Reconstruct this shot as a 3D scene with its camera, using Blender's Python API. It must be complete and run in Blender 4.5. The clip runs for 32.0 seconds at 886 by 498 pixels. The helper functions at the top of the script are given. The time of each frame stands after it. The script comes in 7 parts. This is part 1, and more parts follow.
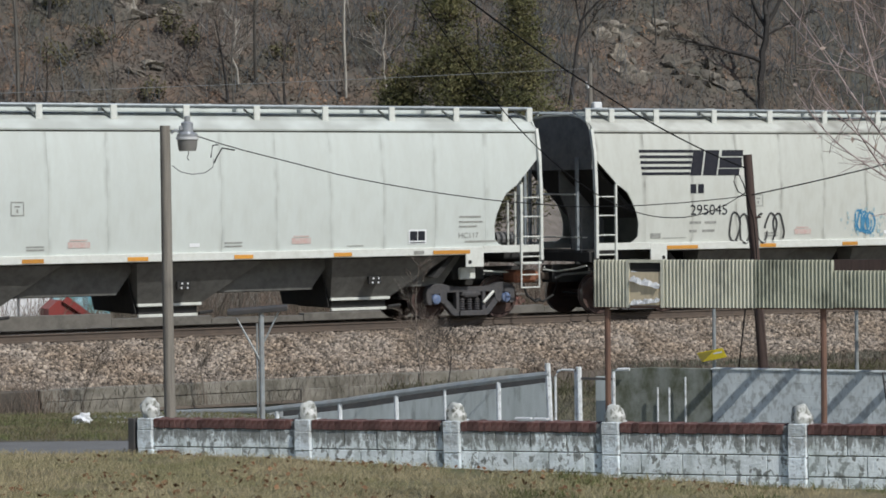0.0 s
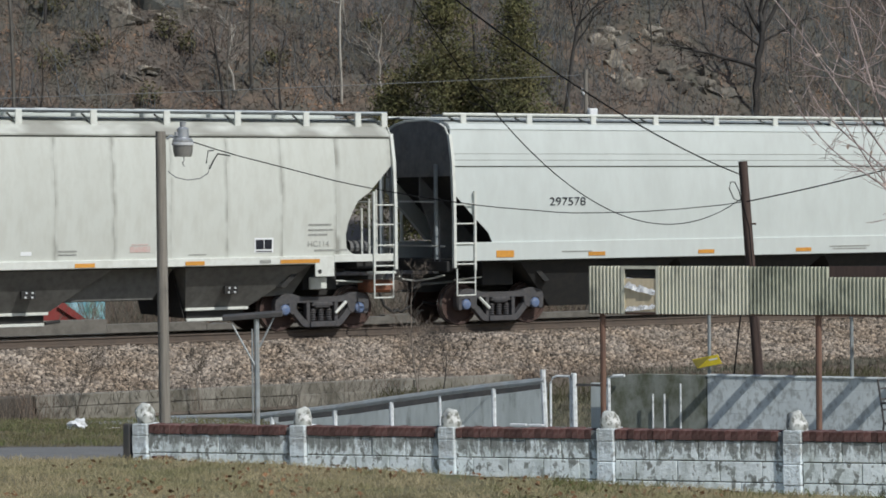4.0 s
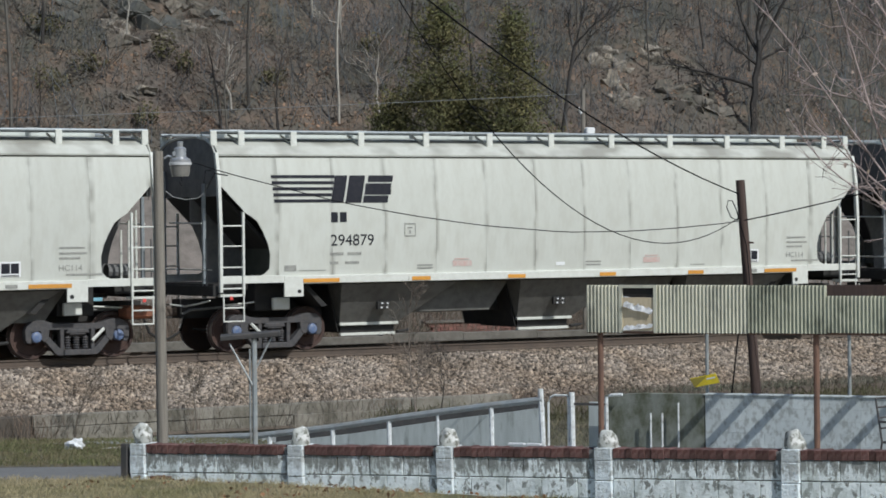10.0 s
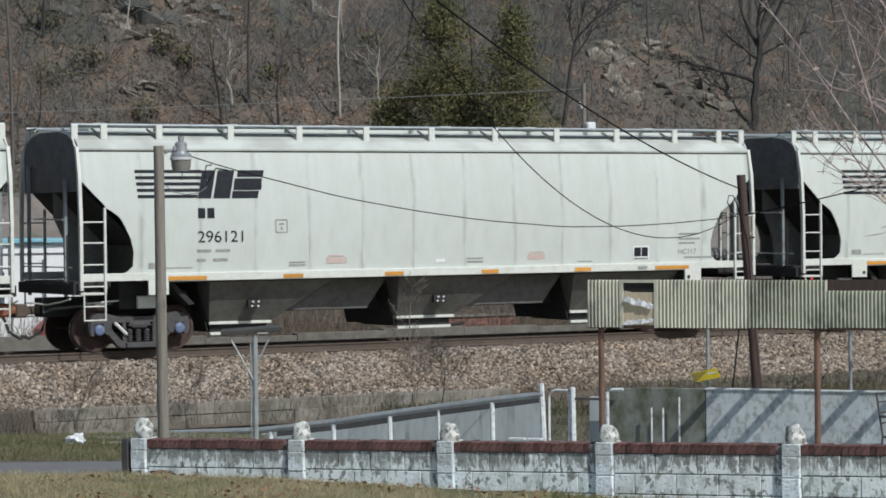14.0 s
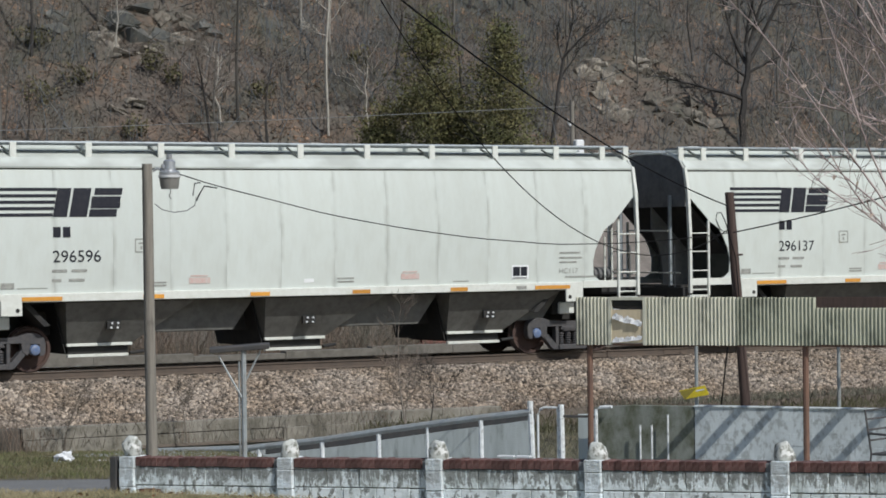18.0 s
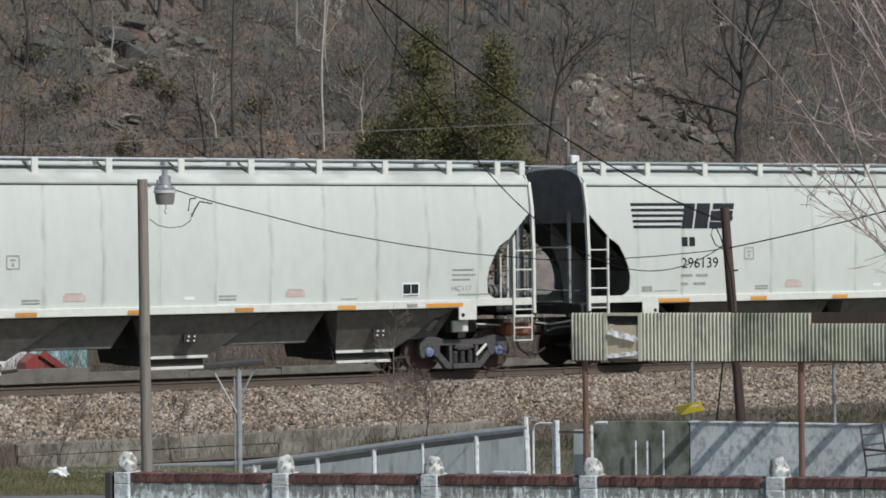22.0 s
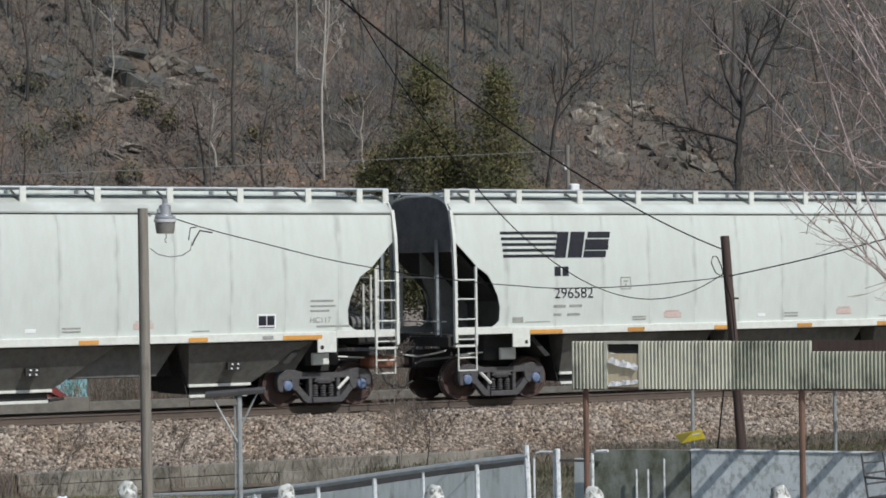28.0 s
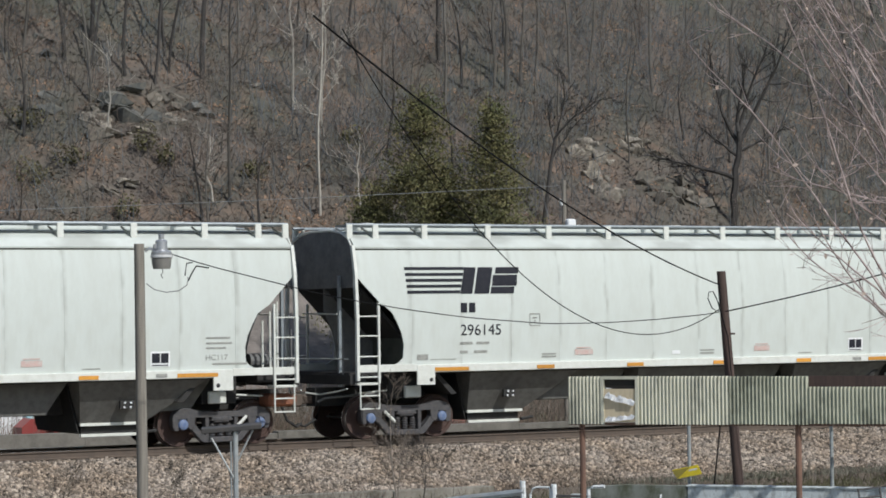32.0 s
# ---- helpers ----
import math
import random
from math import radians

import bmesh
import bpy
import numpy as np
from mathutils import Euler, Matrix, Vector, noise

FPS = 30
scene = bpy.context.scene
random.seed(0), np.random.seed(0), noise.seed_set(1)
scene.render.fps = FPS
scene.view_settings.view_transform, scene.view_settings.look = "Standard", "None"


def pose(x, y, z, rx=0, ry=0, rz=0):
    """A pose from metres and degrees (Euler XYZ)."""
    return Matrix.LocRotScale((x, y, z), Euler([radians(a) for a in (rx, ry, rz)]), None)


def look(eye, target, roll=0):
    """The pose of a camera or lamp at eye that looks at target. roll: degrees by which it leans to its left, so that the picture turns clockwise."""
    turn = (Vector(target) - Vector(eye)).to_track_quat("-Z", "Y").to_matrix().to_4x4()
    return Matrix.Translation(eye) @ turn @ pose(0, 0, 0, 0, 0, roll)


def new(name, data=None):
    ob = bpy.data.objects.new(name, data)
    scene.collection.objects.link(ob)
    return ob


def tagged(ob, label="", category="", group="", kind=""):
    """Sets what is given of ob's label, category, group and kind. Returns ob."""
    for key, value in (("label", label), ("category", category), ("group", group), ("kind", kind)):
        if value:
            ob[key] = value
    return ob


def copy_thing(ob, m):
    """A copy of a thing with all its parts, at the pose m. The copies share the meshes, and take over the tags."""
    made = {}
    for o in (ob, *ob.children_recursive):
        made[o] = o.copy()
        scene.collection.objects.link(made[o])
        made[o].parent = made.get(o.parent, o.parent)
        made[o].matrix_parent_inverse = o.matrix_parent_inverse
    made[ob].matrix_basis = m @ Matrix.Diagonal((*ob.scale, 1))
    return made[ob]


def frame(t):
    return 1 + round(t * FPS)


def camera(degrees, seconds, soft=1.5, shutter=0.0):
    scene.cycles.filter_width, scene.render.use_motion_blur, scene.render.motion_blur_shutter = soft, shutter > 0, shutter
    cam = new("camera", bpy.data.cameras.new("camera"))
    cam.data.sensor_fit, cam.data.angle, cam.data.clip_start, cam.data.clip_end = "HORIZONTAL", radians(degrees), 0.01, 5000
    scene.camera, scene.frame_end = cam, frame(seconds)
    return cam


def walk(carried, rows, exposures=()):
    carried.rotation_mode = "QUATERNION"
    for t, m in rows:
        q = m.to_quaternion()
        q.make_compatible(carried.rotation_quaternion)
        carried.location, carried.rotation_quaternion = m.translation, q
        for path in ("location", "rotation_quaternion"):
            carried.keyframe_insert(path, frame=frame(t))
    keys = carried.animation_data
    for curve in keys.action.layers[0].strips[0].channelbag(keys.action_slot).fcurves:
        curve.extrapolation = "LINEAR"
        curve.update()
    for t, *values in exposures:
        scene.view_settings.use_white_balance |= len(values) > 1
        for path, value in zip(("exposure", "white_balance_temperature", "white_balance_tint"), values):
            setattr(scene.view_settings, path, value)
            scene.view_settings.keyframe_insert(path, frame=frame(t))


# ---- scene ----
# World: x along the track, y across it away from the viewer, z up from the rail head. Metres.
EYE_Z = 2.63
cam = camera(19.24, 32.0, soft=1.75)
# time, heading to the right of +y, pitch, roll: a hand-held camera that stands in one place
PATH = [(0.0, 29.680, -1.077, -0.616), (0.5, 29.725, -0.865, -0.329), (1.0, 29.666, -0.978, -0.340), (1.5, 29.594, -1.291, -0.420), 
        (2.0, 29.626, -1.538, -0.388), (2.5, 29.554, -1.474, -0.733), (3.0, 29.718, -1.264, -0.604), (3.5, 29.786, -1.025, -0.479), 
        (5.5, 29.780, -0.866, -0.665), (6.0, 29.858, -0.713, -0.637), (6.5, 29.894, -0.870, -0.550), (7.0, 29.745, -0.714, -0.566), 
        (7.5, 29.691, -0.648, -0.609), (8.0, 29.736, -0.768, -0.658), (8.5, 29.951, -0.668, -0.584), (9.0, 29.954, -0.367, -0.817), 
        (9.5, 29.843, -0.499, -0.600), (10.0, 29.841, -0.522, -0.609), (10.5, 29.728, -0.365, -0.509), (11.0, 29.774, -0.399, -0.471), 
        (11.5, 29.799, -0.410, -0.555), (12.0, 29.710, -0.363, -0.591), (12.5, 29.731, -0.441, -0.604), (13.0, 29.734, -0.369, -0.407), 
        (13.5, 29.770, -0.518, -0.396), (14.0, 29.823, -0.636, -0.614), (14.5, 29.770, -0.725, -0.587), (16.5, 30.048, -0.105, -0.590), 
        (17.0, 29.974, -0.154, -0.549), (17.5, 29.851, -0.036, -0.775), (18.0, 30.078, -0.254, -0.667), (18.5, 30.106, -0.066, -0.664), 
        (19.0, 30.042, -0.148, -0.525), (19.5, 30.086, -0.108, -0.446), (20.0, 29.990, 0.084, -0.699), (20.5, 30.119, -0.294, -0.579), 
        (21.0, 30.321, -0.287, -0.575), (21.5, 30.369, -0.020, -0.626), (22.0, 30.184, 0.087, -0.660), (22.5, 30.283, 0.135, -0.512), 
        (23.0, 30.370, 0.294, -0.488), (23.5, 30.217, 0.109, -0.482), (24.0, 30.249, 0.253, -0.533), (24.5, 30.224, 0.237, -0.658), 
        (26.5, 30.061, 0.593, -0.651), (27.0, 30.133, 0.578, -0.851), (27.5, 30.186, 0.744, -0.703), (28.0, 30.185, 0.713, -0.762), 
        (28.5, 30.093, 0.638, -0.745), (29.0, 30.098, 0.577, -0.632), (29.5, 30.113, 0.883, -0.762), (30.0, 30.092, 0.789, -0.765), 
        (30.5, 30.046, 0.676, -0.765), (31.0, 30.131, 1.379, -0.968), (31.5, 30.161, 1.618, -0.942), (32.0, 30.274, 1.486, -0.766)]

def view(yaw, pitch, roll):
    return pose(0, 0, EYE_Z, 0, 0, -yaw) @ pose(0, 0, 0, 90 + pitch) @ pose(0, 0, 0, 0, 0, roll)


walk(cam, [(t, view(a, b, c)) for t, a, b, c in PATH],
     exposures=[(0.0, 0.0, 6540, 9.5), (2.0, -0.01, 6470, 8.0), (3.0, 0.0, 6440, 8.0), (6.0, 0.0, 6760, 9.5), (7.0, 0.02, 6700, 9.5), (8.0, 0.03, 6540, 7.0), (9.0, 0.03, 6450, 7.0), (10.0, 0.03, 6400, 8.0), (11.0, 0.03, 6410, 6.5), (13.0, 0.05, 6450, 7.5), (14.5, 0.05, 6450, 8.0), (17.0, 0.07, 6540, 9.0), (18.0, 0.07, 6540, 9.0),
                (21.0, 0.02, 6560, 9.5), (24.0, 0.06, 6530, 10.0), (27.0, 0.15, 6510, 9.0), (28.0, 0.10, 6490, 9.5), (30.0, 0.10, 6480, 9.5), (32.0, 0.17, 6500, 9.0)])

# ---- light ----
SUN_TO = Vector((0.16, -0.70, 0.70)).normalized()
world = bpy.data.worlds.new("sky")
scene.world = world
world.use_nodes = True
wn = world.node_tree.nodes
sky = wn.new("ShaderNodeTexSky")
sky.sky_type = "NISHITA"
sky.sun_disc = False
sky.sun_elevation = math.asin(SUN_TO.z)
sky.sun_rotation = math.atan2(SUN_TO.x, SUN_TO.y)
wn["Background"].inputs["Strength"].default_value = 0.085
world.node_tree.links.new(sky.outputs[0], wn["Background"].inputs["Color"])
sun_data = bpy.data.lights.new("sun", "SUN")
sun_data.energy = 3.1
sun_data.angle = radians(0.53)
sun_data.color = (0.985, 0.985, 0.965)
sun = new("sun", sun_data)
sun.matrix_basis = look(SUN_TO * 100, (0, 0, 0))

# ---- places ----
TRACK_Y = 50.8
CAR = 18.15
WALL_DIR = Vector((math.cos(radians(54.7)), -math.sin(radians(54.7)), 0))
WALL_OUT = Vector((math.sin(radians(54.7)), math.cos(radians(54.7)), 0))
VIEW = Vector((0.4955, 0.8686, 0))
SIDE = Vector((0.8686, -0.4955, 0))


def smooth(a, b, x):
    k = min(1.0, max(0.0, (x - a) / (b - a)))
    return k * k * (3 - 2 * k)


# ---- materials ----
def mat(name, color, rough=0.7, metal=0.0, second=None, scale=4.0, mix=0.6, third=None, scale3=0.6, mix3=0.5, bump=0.0, bump_scale=40.0,
        spec=0.5, stretch=(1, 1, 1), vary=0.0, detail=6.0, sharp=(0.4, 0.65), sharp3=(0.42, 0.62), place=False, seam=None, wash=None):
    """A procedural surface: a base colour, patches of a second colour at one scale and of a third at another, relief, and a change from piece to piece."""
    m = bpy.data.materials.new(name)
    m.use_nodes = True
    nt = m.node_tree
    n, ln = nt.nodes, nt.links
    b = n["Principled BSDF"]
    b.inputs["Roughness"].default_value = rough
    b.inputs["Metallic"].default_value = metal
    b.inputs["Specular IOR Level"].default_value = spec
    coord = n.new("ShaderNodeTexCoord")
    mp = n.new("ShaderNodeMapping")
    mp.inputs["Scale"].default_value = stretch
    if place:
        where = n.new("ShaderNodeNewGeometry")
        ln.new(where.outputs["Position"], mp.inputs["Vector"])
    else:
        ln.new(coord.outputs["Object"], mp.inputs["Vector"])
    last = None

    def layer(last, col, sc, amount, lo, hi):
        t = n.new("ShaderNodeTexNoise")
        t.inputs["Scale"].default_value = sc
        t.inputs["Detail"].default_value = detail
        t.inputs["Roughness"].default_value = 0.65
        ln.new(mp.outputs[0], t.inputs["Vector"])
        r = n.new("ShaderNodeMapRange")
        r.inputs[1].default_value, r.inputs[2].default_value = lo, hi
        r.inputs[3].default_value, r.inputs[4].default_value = 0.0, amount
        ln.new(t.outputs["Fac"], r.inputs[0])
        x = n.new("ShaderNodeMix")
        x.data_type = "RGBA"
        ln.new(r.outputs[0], x.inputs["Factor"])
        if last is None:
            x.inputs["A"].default_value = (*color, 1)
        else:
            ln.new(last, x.inputs["A"])
        x.inputs["B"].default_value = (*col, 1)
        return x.outputs["Result"]

    if second:
        last = layer(last, second, scale, mix, *sharp)
    if third:
        last = layer(last, third, scale3, mix3, *sharp3)
    if wash:
        # dirt washed down from the cap in streaks
        tint, amount = wash
        where = n.new("ShaderNodeNewGeometry")
        dot = n.new("ShaderNodeVectorMath")
        dot.operation = "DOT_PRODUCT"
        dot.inputs[1].default_value = (-0.018 * WALL_DIR.x, -0.018 * WALL_DIR.y, 1.0)
        ln.new(where.outputs["Position"], dot.inputs[0])
        reach = n.new("ShaderNodeMapRange")
        reach.inputs[1].default_value, reach.inputs[2].default_value = 0.14, 0.40
        ln.new(dot.outputs["Value"], reach.inputs[0])
        mw = n.new("ShaderNodeMapping")
        mw.inputs["Scale"].default_value = (24, 24, 5.5)
        ln.new(where.outputs["Position"], mw.inputs["Vector"])
        tw = n.new("ShaderNodeTexNoise")
        tw.inputs["Scale"].default_value, tw.inputs["Detail"].default_value, tw.inputs["Roughness"].default_value = 1.0, 9, 0.75
        ln.new(mw.outputs[0], tw.inputs["Vector"])
        add = n.new("ShaderNodeMath")
        add.operation = "MULTIPLY_ADD"
        add.inputs[1].default_value = 0.32
        ln.new(reach.outputs[0], add.inputs[0])
        ln.new(tw.outputs["Fac"], add.inputs[2])
        rw = n.new("ShaderNodeMapRange")
        rw.inputs[1].default_value, rw.inputs[2].default_value = 0.735, 0.80
        rw.inputs[3].default_value, rw.inputs[4].default_value = 0.0, amount
        ln.new(add.outputs[0], rw.inputs[0])
        x = n.new("ShaderNodeMix")
        x.data_type = "RGBA"
        ln.new(rw.outputs[0], x.inputs["Factor"])
        ln.new(last, x.inputs["A"])
        x.inputs["B"].default_value = (*tint, 1)
        last = x.outputs["Result"]
    if seam:
        # grime gathered along the upright welds at both edges of a sheet
        half, tint, amount = seam
        xyz = n.new("ShaderNodeSeparateXYZ")
        ln.new(coord.outputs["Object"], xyz.inputs[0])
        ab = n.new("ShaderNodeMath")
        ab.operation = "ABSOLUTE"
        ln.new(xyz.outputs["X"], ab.inputs[0])
        edge = n.new("ShaderNodeMapRange")
        edge.inputs[1].default_value, edge.inputs[2].default_value = half - 0.09, half
        ln.new(ab.outputs[0], edge.inputs[0])
        tn = n.new("ShaderNodeTexNoise")
        tn.inputs["Scale"].default_value = 1.6
        mq = n.new("ShaderNodeMapping")
        mq.inputs["Scale"].default_value = (0.6, 0.6, 1.0)
        info = n.new("ShaderNodeObjectInfo")
        ln.new(coord.outputs["Object"], mq.inputs["Vector"])
        ln.new(info.outputs["Location"], mq.inputs["Location"])
        ln.new(mq.outputs[0], tn.inputs["Vector"])
        tr = n.new("ShaderNodeMapRange")
        tr.inputs[1].default_value, tr.inputs[2].default_value = 0.46, 0.62
        tr.inputs[3].default_value, tr.inputs[4].default_value = 0.15 * amount, amount
        ln.new(tn.outputs["Fac"], tr.inputs[0])
        mul = n.new("ShaderNodeMath")
        mul.operation = "MULTIPLY"
        ln.new(edge.outputs[0], mul.inputs[0])
        ln.new(tr.outputs[0], mul.inputs[1])
        x = n.new("ShaderNodeMix")
        x.data_type = "RGBA"
        ln.new(mul.outputs[0], x.inputs["Factor"])
        ln.new(last, x.inputs["A"])
        x.inputs["B"].default_value = (*tint, 1)
        last = x.outputs["Result"]
    if vary:
        info = n.new("ShaderNodeObjectInfo")
        geo = n.new("ShaderNodeNewGeometry")
        add = n.new("ShaderNodeMath")
        add.operation = "ADD"
        ln.new(info.outputs["Random"], add.inputs[0])
        ln.new(geo.outputs["Random Per Island"], add.inputs[1])
        fr = n.new("ShaderNodeMath")
        fr.operation = "FRACT"
        ln.new(add.outputs[0], fr.inputs[0])
        r = n.new("ShaderNodeMapRange")
        r.inputs[3].default_value, r.inputs[4].default_value = 1 - vary, 1 + vary
        ln.new(fr.outputs[0], r.inputs[0])
        h = n.new("ShaderNodeHueSaturation")
        ln.new(r.outputs[0], h.inputs["Value"])
        if last is None:
            h.inputs["Color"].default_value = (*color, 1)
        else:
            ln.new(last, h.inputs["Color"])
        last = h.outputs[0]
    if last is None:
        b.inputs["Base Color"].default_value = (*color, 1)
    else:
        ln.new(last, b.inputs["Base Color"])
    if bump:
        t = n.new("ShaderNodeTexNoise")
        t.inputs["Scale"].default_value = bump_scale
        t.inputs["Detail"].default_value = 5
        ln.new(coord.outputs["Object"], t.inputs["Vector"])
        bp = n.new("ShaderNodeBump")
        bp.inputs["Strength"].default_value = bump
        bp.inputs["Distance"].default_value = 0.02
        ln.new(t.outputs["Fac"], bp.inputs["Height"])
        ln.new(bp.outputs[0], b.inputs["Normal"])
    return m


CAR_PAINT = mat("hopper_paint", (0.612, 0.648, 0.612), 0.55, second=(0.555, 0.58, 0.54), scale=1.3, mix=0.6, third=(0.44, 0.44, 0.38), scale3=6, mix3=0.14,
                stretch=(1.0, 1, 0.35), vary=0.03, spec=0.35, seam=(0.632, (0.27, 0.27, 0.24), 0.45))
CAR_PAINT_TAN = mat("dusty_hopper_paint", (0.60, 0.612, 0.562), 0.6, second=(0.54, 0.547, 0.495), scale=1.3, mix=0.6, third=(0.40, 0.38, 0.32), scale3=6, mix3=0.2,
                    stretch=(1.0, 1, 0.35), vary=0.04, spec=0.3, seam=(0.632, (0.22, 0.21, 0.18), 0.7))
CAR_PAINT_WHITE = mat("pale_hopper_paint", (0.58, 0.615, 0.59), 0.5, second=(0.51, 0.54, 0.515), scale=1.1, mix=0.6, third=(0.45, 0.45, 0.43), scale3=5, mix3=0.18,
                      stretch=(1.0, 1, 0.35), vary=0.03, spec=0.4)
TRIM_WHITE = mat("white_trim_paint", (0.70, 0.71, 0.66), 0.5, second=(0.52, 0.52, 0.46), scale=7, mix=0.5)
# the unlit look of the car ends is put into this dark base, under grime patches
END_GREY = mat("shaded_grimy_end_paint", (0.15, 0.152, 0.15), 0.65, second=(0.08, 0.08, 0.08), scale=2.5, mix=0.7, third=(0.24, 0.22, 0.2), scale3=9, mix3=0.3)
# grime on the hopper sheets, darkened further for the shadow under the car
HOPPER_GREY = mat("shaded_hopper_grime", (0.17, 0.168, 0.155), 0.7, second=(0.11, 0.104, 0.094), scale=1.4, mix=0.6, third=(0.065, 0.06, 0.056), scale3=6, mix3=0.4)
# dirt colour taken near black to carry the deep shade under the cars
UNDER_DARK = mat("shaded_underframe_dirt", (0.036, 0.036, 0.036), 0.85, second=(0.055, 0.05, 0.045), scale=6, mix=0.6, spec=0.25)
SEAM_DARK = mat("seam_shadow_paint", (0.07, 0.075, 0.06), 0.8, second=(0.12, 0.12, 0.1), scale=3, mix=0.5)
TRUCK_STEEL = mat("cast_truck_steel", (0.062, 0.062, 0.068), 0.6, second=(0.045, 0.042, 0.04), scale=5, mix=0.6, third=(0.15, 0.125, 0.11), scale3=12, mix3=0.3, bump=0.2)
WHEEL_RUST = mat("rusty_wheel_steel", (0.078, 0.044, 0.035), 0.75, second=(0.05, 0.034, 0.03), scale=6, mix=0.7)
WHEEL_TREAD = mat("worn_wheel_tread", (0.35, 0.33, 0.31), 0.35, 0.8, second=(0.2, 0.14, 0.1), scale=9, mix=0.5)
CAP_BLUE = mat("bearing_cap_paint", (0.10, 0.16, 0.30), 0.4, second=(0.25, 0.25, 0.27), scale=20, mix=0.6)
RUST_ORANGE = mat("rust_orange_valve", (0.32, 0.12, 0.06), 0.8, second=(0.14, 0.07, 0.05), scale=8, mix=0.7)
REFLECT = mat("amber_reflector_tape", (0.66, 0.31, 0.05), 0.4, second=(0.5, 0.2, 0.045), scale=12, mix=0.5, vary=0.18)
DECAL_BLACK = mat("black_lettering", (0.017, 0.018, 0.026), 0.7, second=(0.035, 0.036, 0.042), scale=9, mix=0.5, spec=0.25)
DECAL_GREY = mat("faded_lettering", (0.26, 0.26, 0.24), 0.7, second=(0.42, 0.42, 0.38), scale=14, mix=0.7)
DECAL_PINK = mat("faded_red_lettering", (0.58, 0.40, 0.36), 0.7, second=(0.58, 0.56, 0.52), scale=14, mix=0.7)
DECAL_WHITE = mat("white_label", (0.82, 0.83, 0.83), 0.5, second=(0.7, 0.7, 0.7), scale=9, mix=0.3)
DECAL_RED = mat("red_tag", (0.7, 0.07, 0.06), 0.5, second=(0.5, 0.1, 0.08), scale=9, mix=0.3)
SPRAY_BLACK = mat("black_spray_paint", (0.035, 0.035, 0.035), 0.6, second=(0.1, 0.1, 0.1), scale=9, mix=0.3)
SPRAY_BLUE = mat("blue_spray_paint", (0.03, 0.20, 0.38), 0.6, second=(0.2, 0.4, 0.5), scale=9, mix=0.5)
SPRAY_MIST = mat("pale_blue_spray_mist", (0.35, 0.47, 0.5), 0.7, second=(0.5, 0.55, 0.52), scale=9, mix=0.7)
GALV = mat("galvanised_grating", (0.30, 0.33, 0.35), 0.5, 0.4, second=(0.2, 0.22, 0.23), scale=6, mix=0.6)
PIPE_WHITE = mat("peeling_white_pipe_paint", (0.80, 0.82, 0.82), 0.6, second=(0.45, 0.46, 0.46), scale=9, mix=0.6, third=(0.25, 0.24, 0.22), scale3=14, mix3=0.5, sharp3=(0.56, 0.62))
SLOPE_GREY = mat("streaked_grey_green_panel", (0.50, 0.54, 0.535), 0.9, second=(0.37, 0.40, 0.39), scale=2.5, mix=0.8, third=(0.18, 0.19, 0.175), scale3=3.0, mix3=0.6, stretch=(2.0, 2.0, 0.35), bump=0.3, sharp3=(0.55, 0.65))
PIPE_GALV = mat("weathered_galvanised_pipe", (0.40, 0.43, 0.44), 0.5, 0.3, second=(0.26, 0.28, 0.28), scale=7, mix=0.7, third=(0.3, 0.24, 0.18), scale3=3, mix3=0.3)
RAIL_RUST = mat("rusty_rail_web", (0.115, 0.085, 0.065), 0.8, second=(0.075, 0.06, 0.05), scale=4, mix=0.7)
RAIL_HEAD = mat("polished_rail_head", (0.5, 0.5, 0.5), 0.25, 0.9, second=(0.35, 0.33, 0.3), scale=5, mix=0.5)
TIE_WOOD = mat("creosoted_tie_wood", (0.10, 0.085, 0.07), 0.9, second=(0.05, 0.045, 0.04), scale=8, mix=0.7, stretch=(3, 0.4, 3), vary=0.3, bump=0.4)
BALLAST = mat("ballast_stone", (0.28, 0.22, 0.165), 0.9, second=(0.12, 0.09, 0.068), scale=11, mix=0.85, third=(0.34, 0.30, 0.26), scale3=0.8, mix3=0.5, vary=0.75, sharp=(0.46, 0.56))
BALLAST_BED = mat("ballast_bed", (0.12, 0.097, 0.077), 0.95, second=(0.12, 0.10, 0.085), scale=11, mix=0.7, third=(0.16, 0.13, 0.105), scale3=1.1, mix3=0.5, bump=0.9, bump_scale=18)
GRASS_SOIL = mat("winter_turf_soil", (0.21, 0.175, 0.105), 0.95, second=(0.09, 0.085, 0.04), scale=3.5, mix=0.7, third=(0.07, 0.09, 0.03), scale3=0.7, mix3=0.6, bump=0.6)
GRASS_BLADE = mat("winter_grass_blades", (0.36, 0.31, 0.185), 0.8, second=(0.16, 0.175, 0.07), scale=0.7, mix=0.7, third=(0.42, 0.35, 0.23), scale3=3.5, mix3=0.6, vary=0.3, spec=0.2)
ROUGH_BLADE = mat("grey_dead_rough_grass", (0.135, 0.125, 0.1), 0.85, second=(0.085, 0.095, 0.06), scale=0.8, mix=0.8, third=(0.2, 0.18, 0.15), scale3=2.6, mix3=0.7, vary=0.35, spec=0.2)
GRASS_GREEN = mat("green_grass_blades", (0.085, 0.115, 0.035), 0.8, second=(0.19, 0.165, 0.085), scale=0.9, mix=0.8, vary=0.3, spec=0.2)
LEAF_DRY = mat("dry_fallen_leaves", (0.17, 0.085, 0.045), 0.8, second=(0.28, 0.16, 0.09), scale=3, mix=0.6, vary=0.4, spec=0.2)
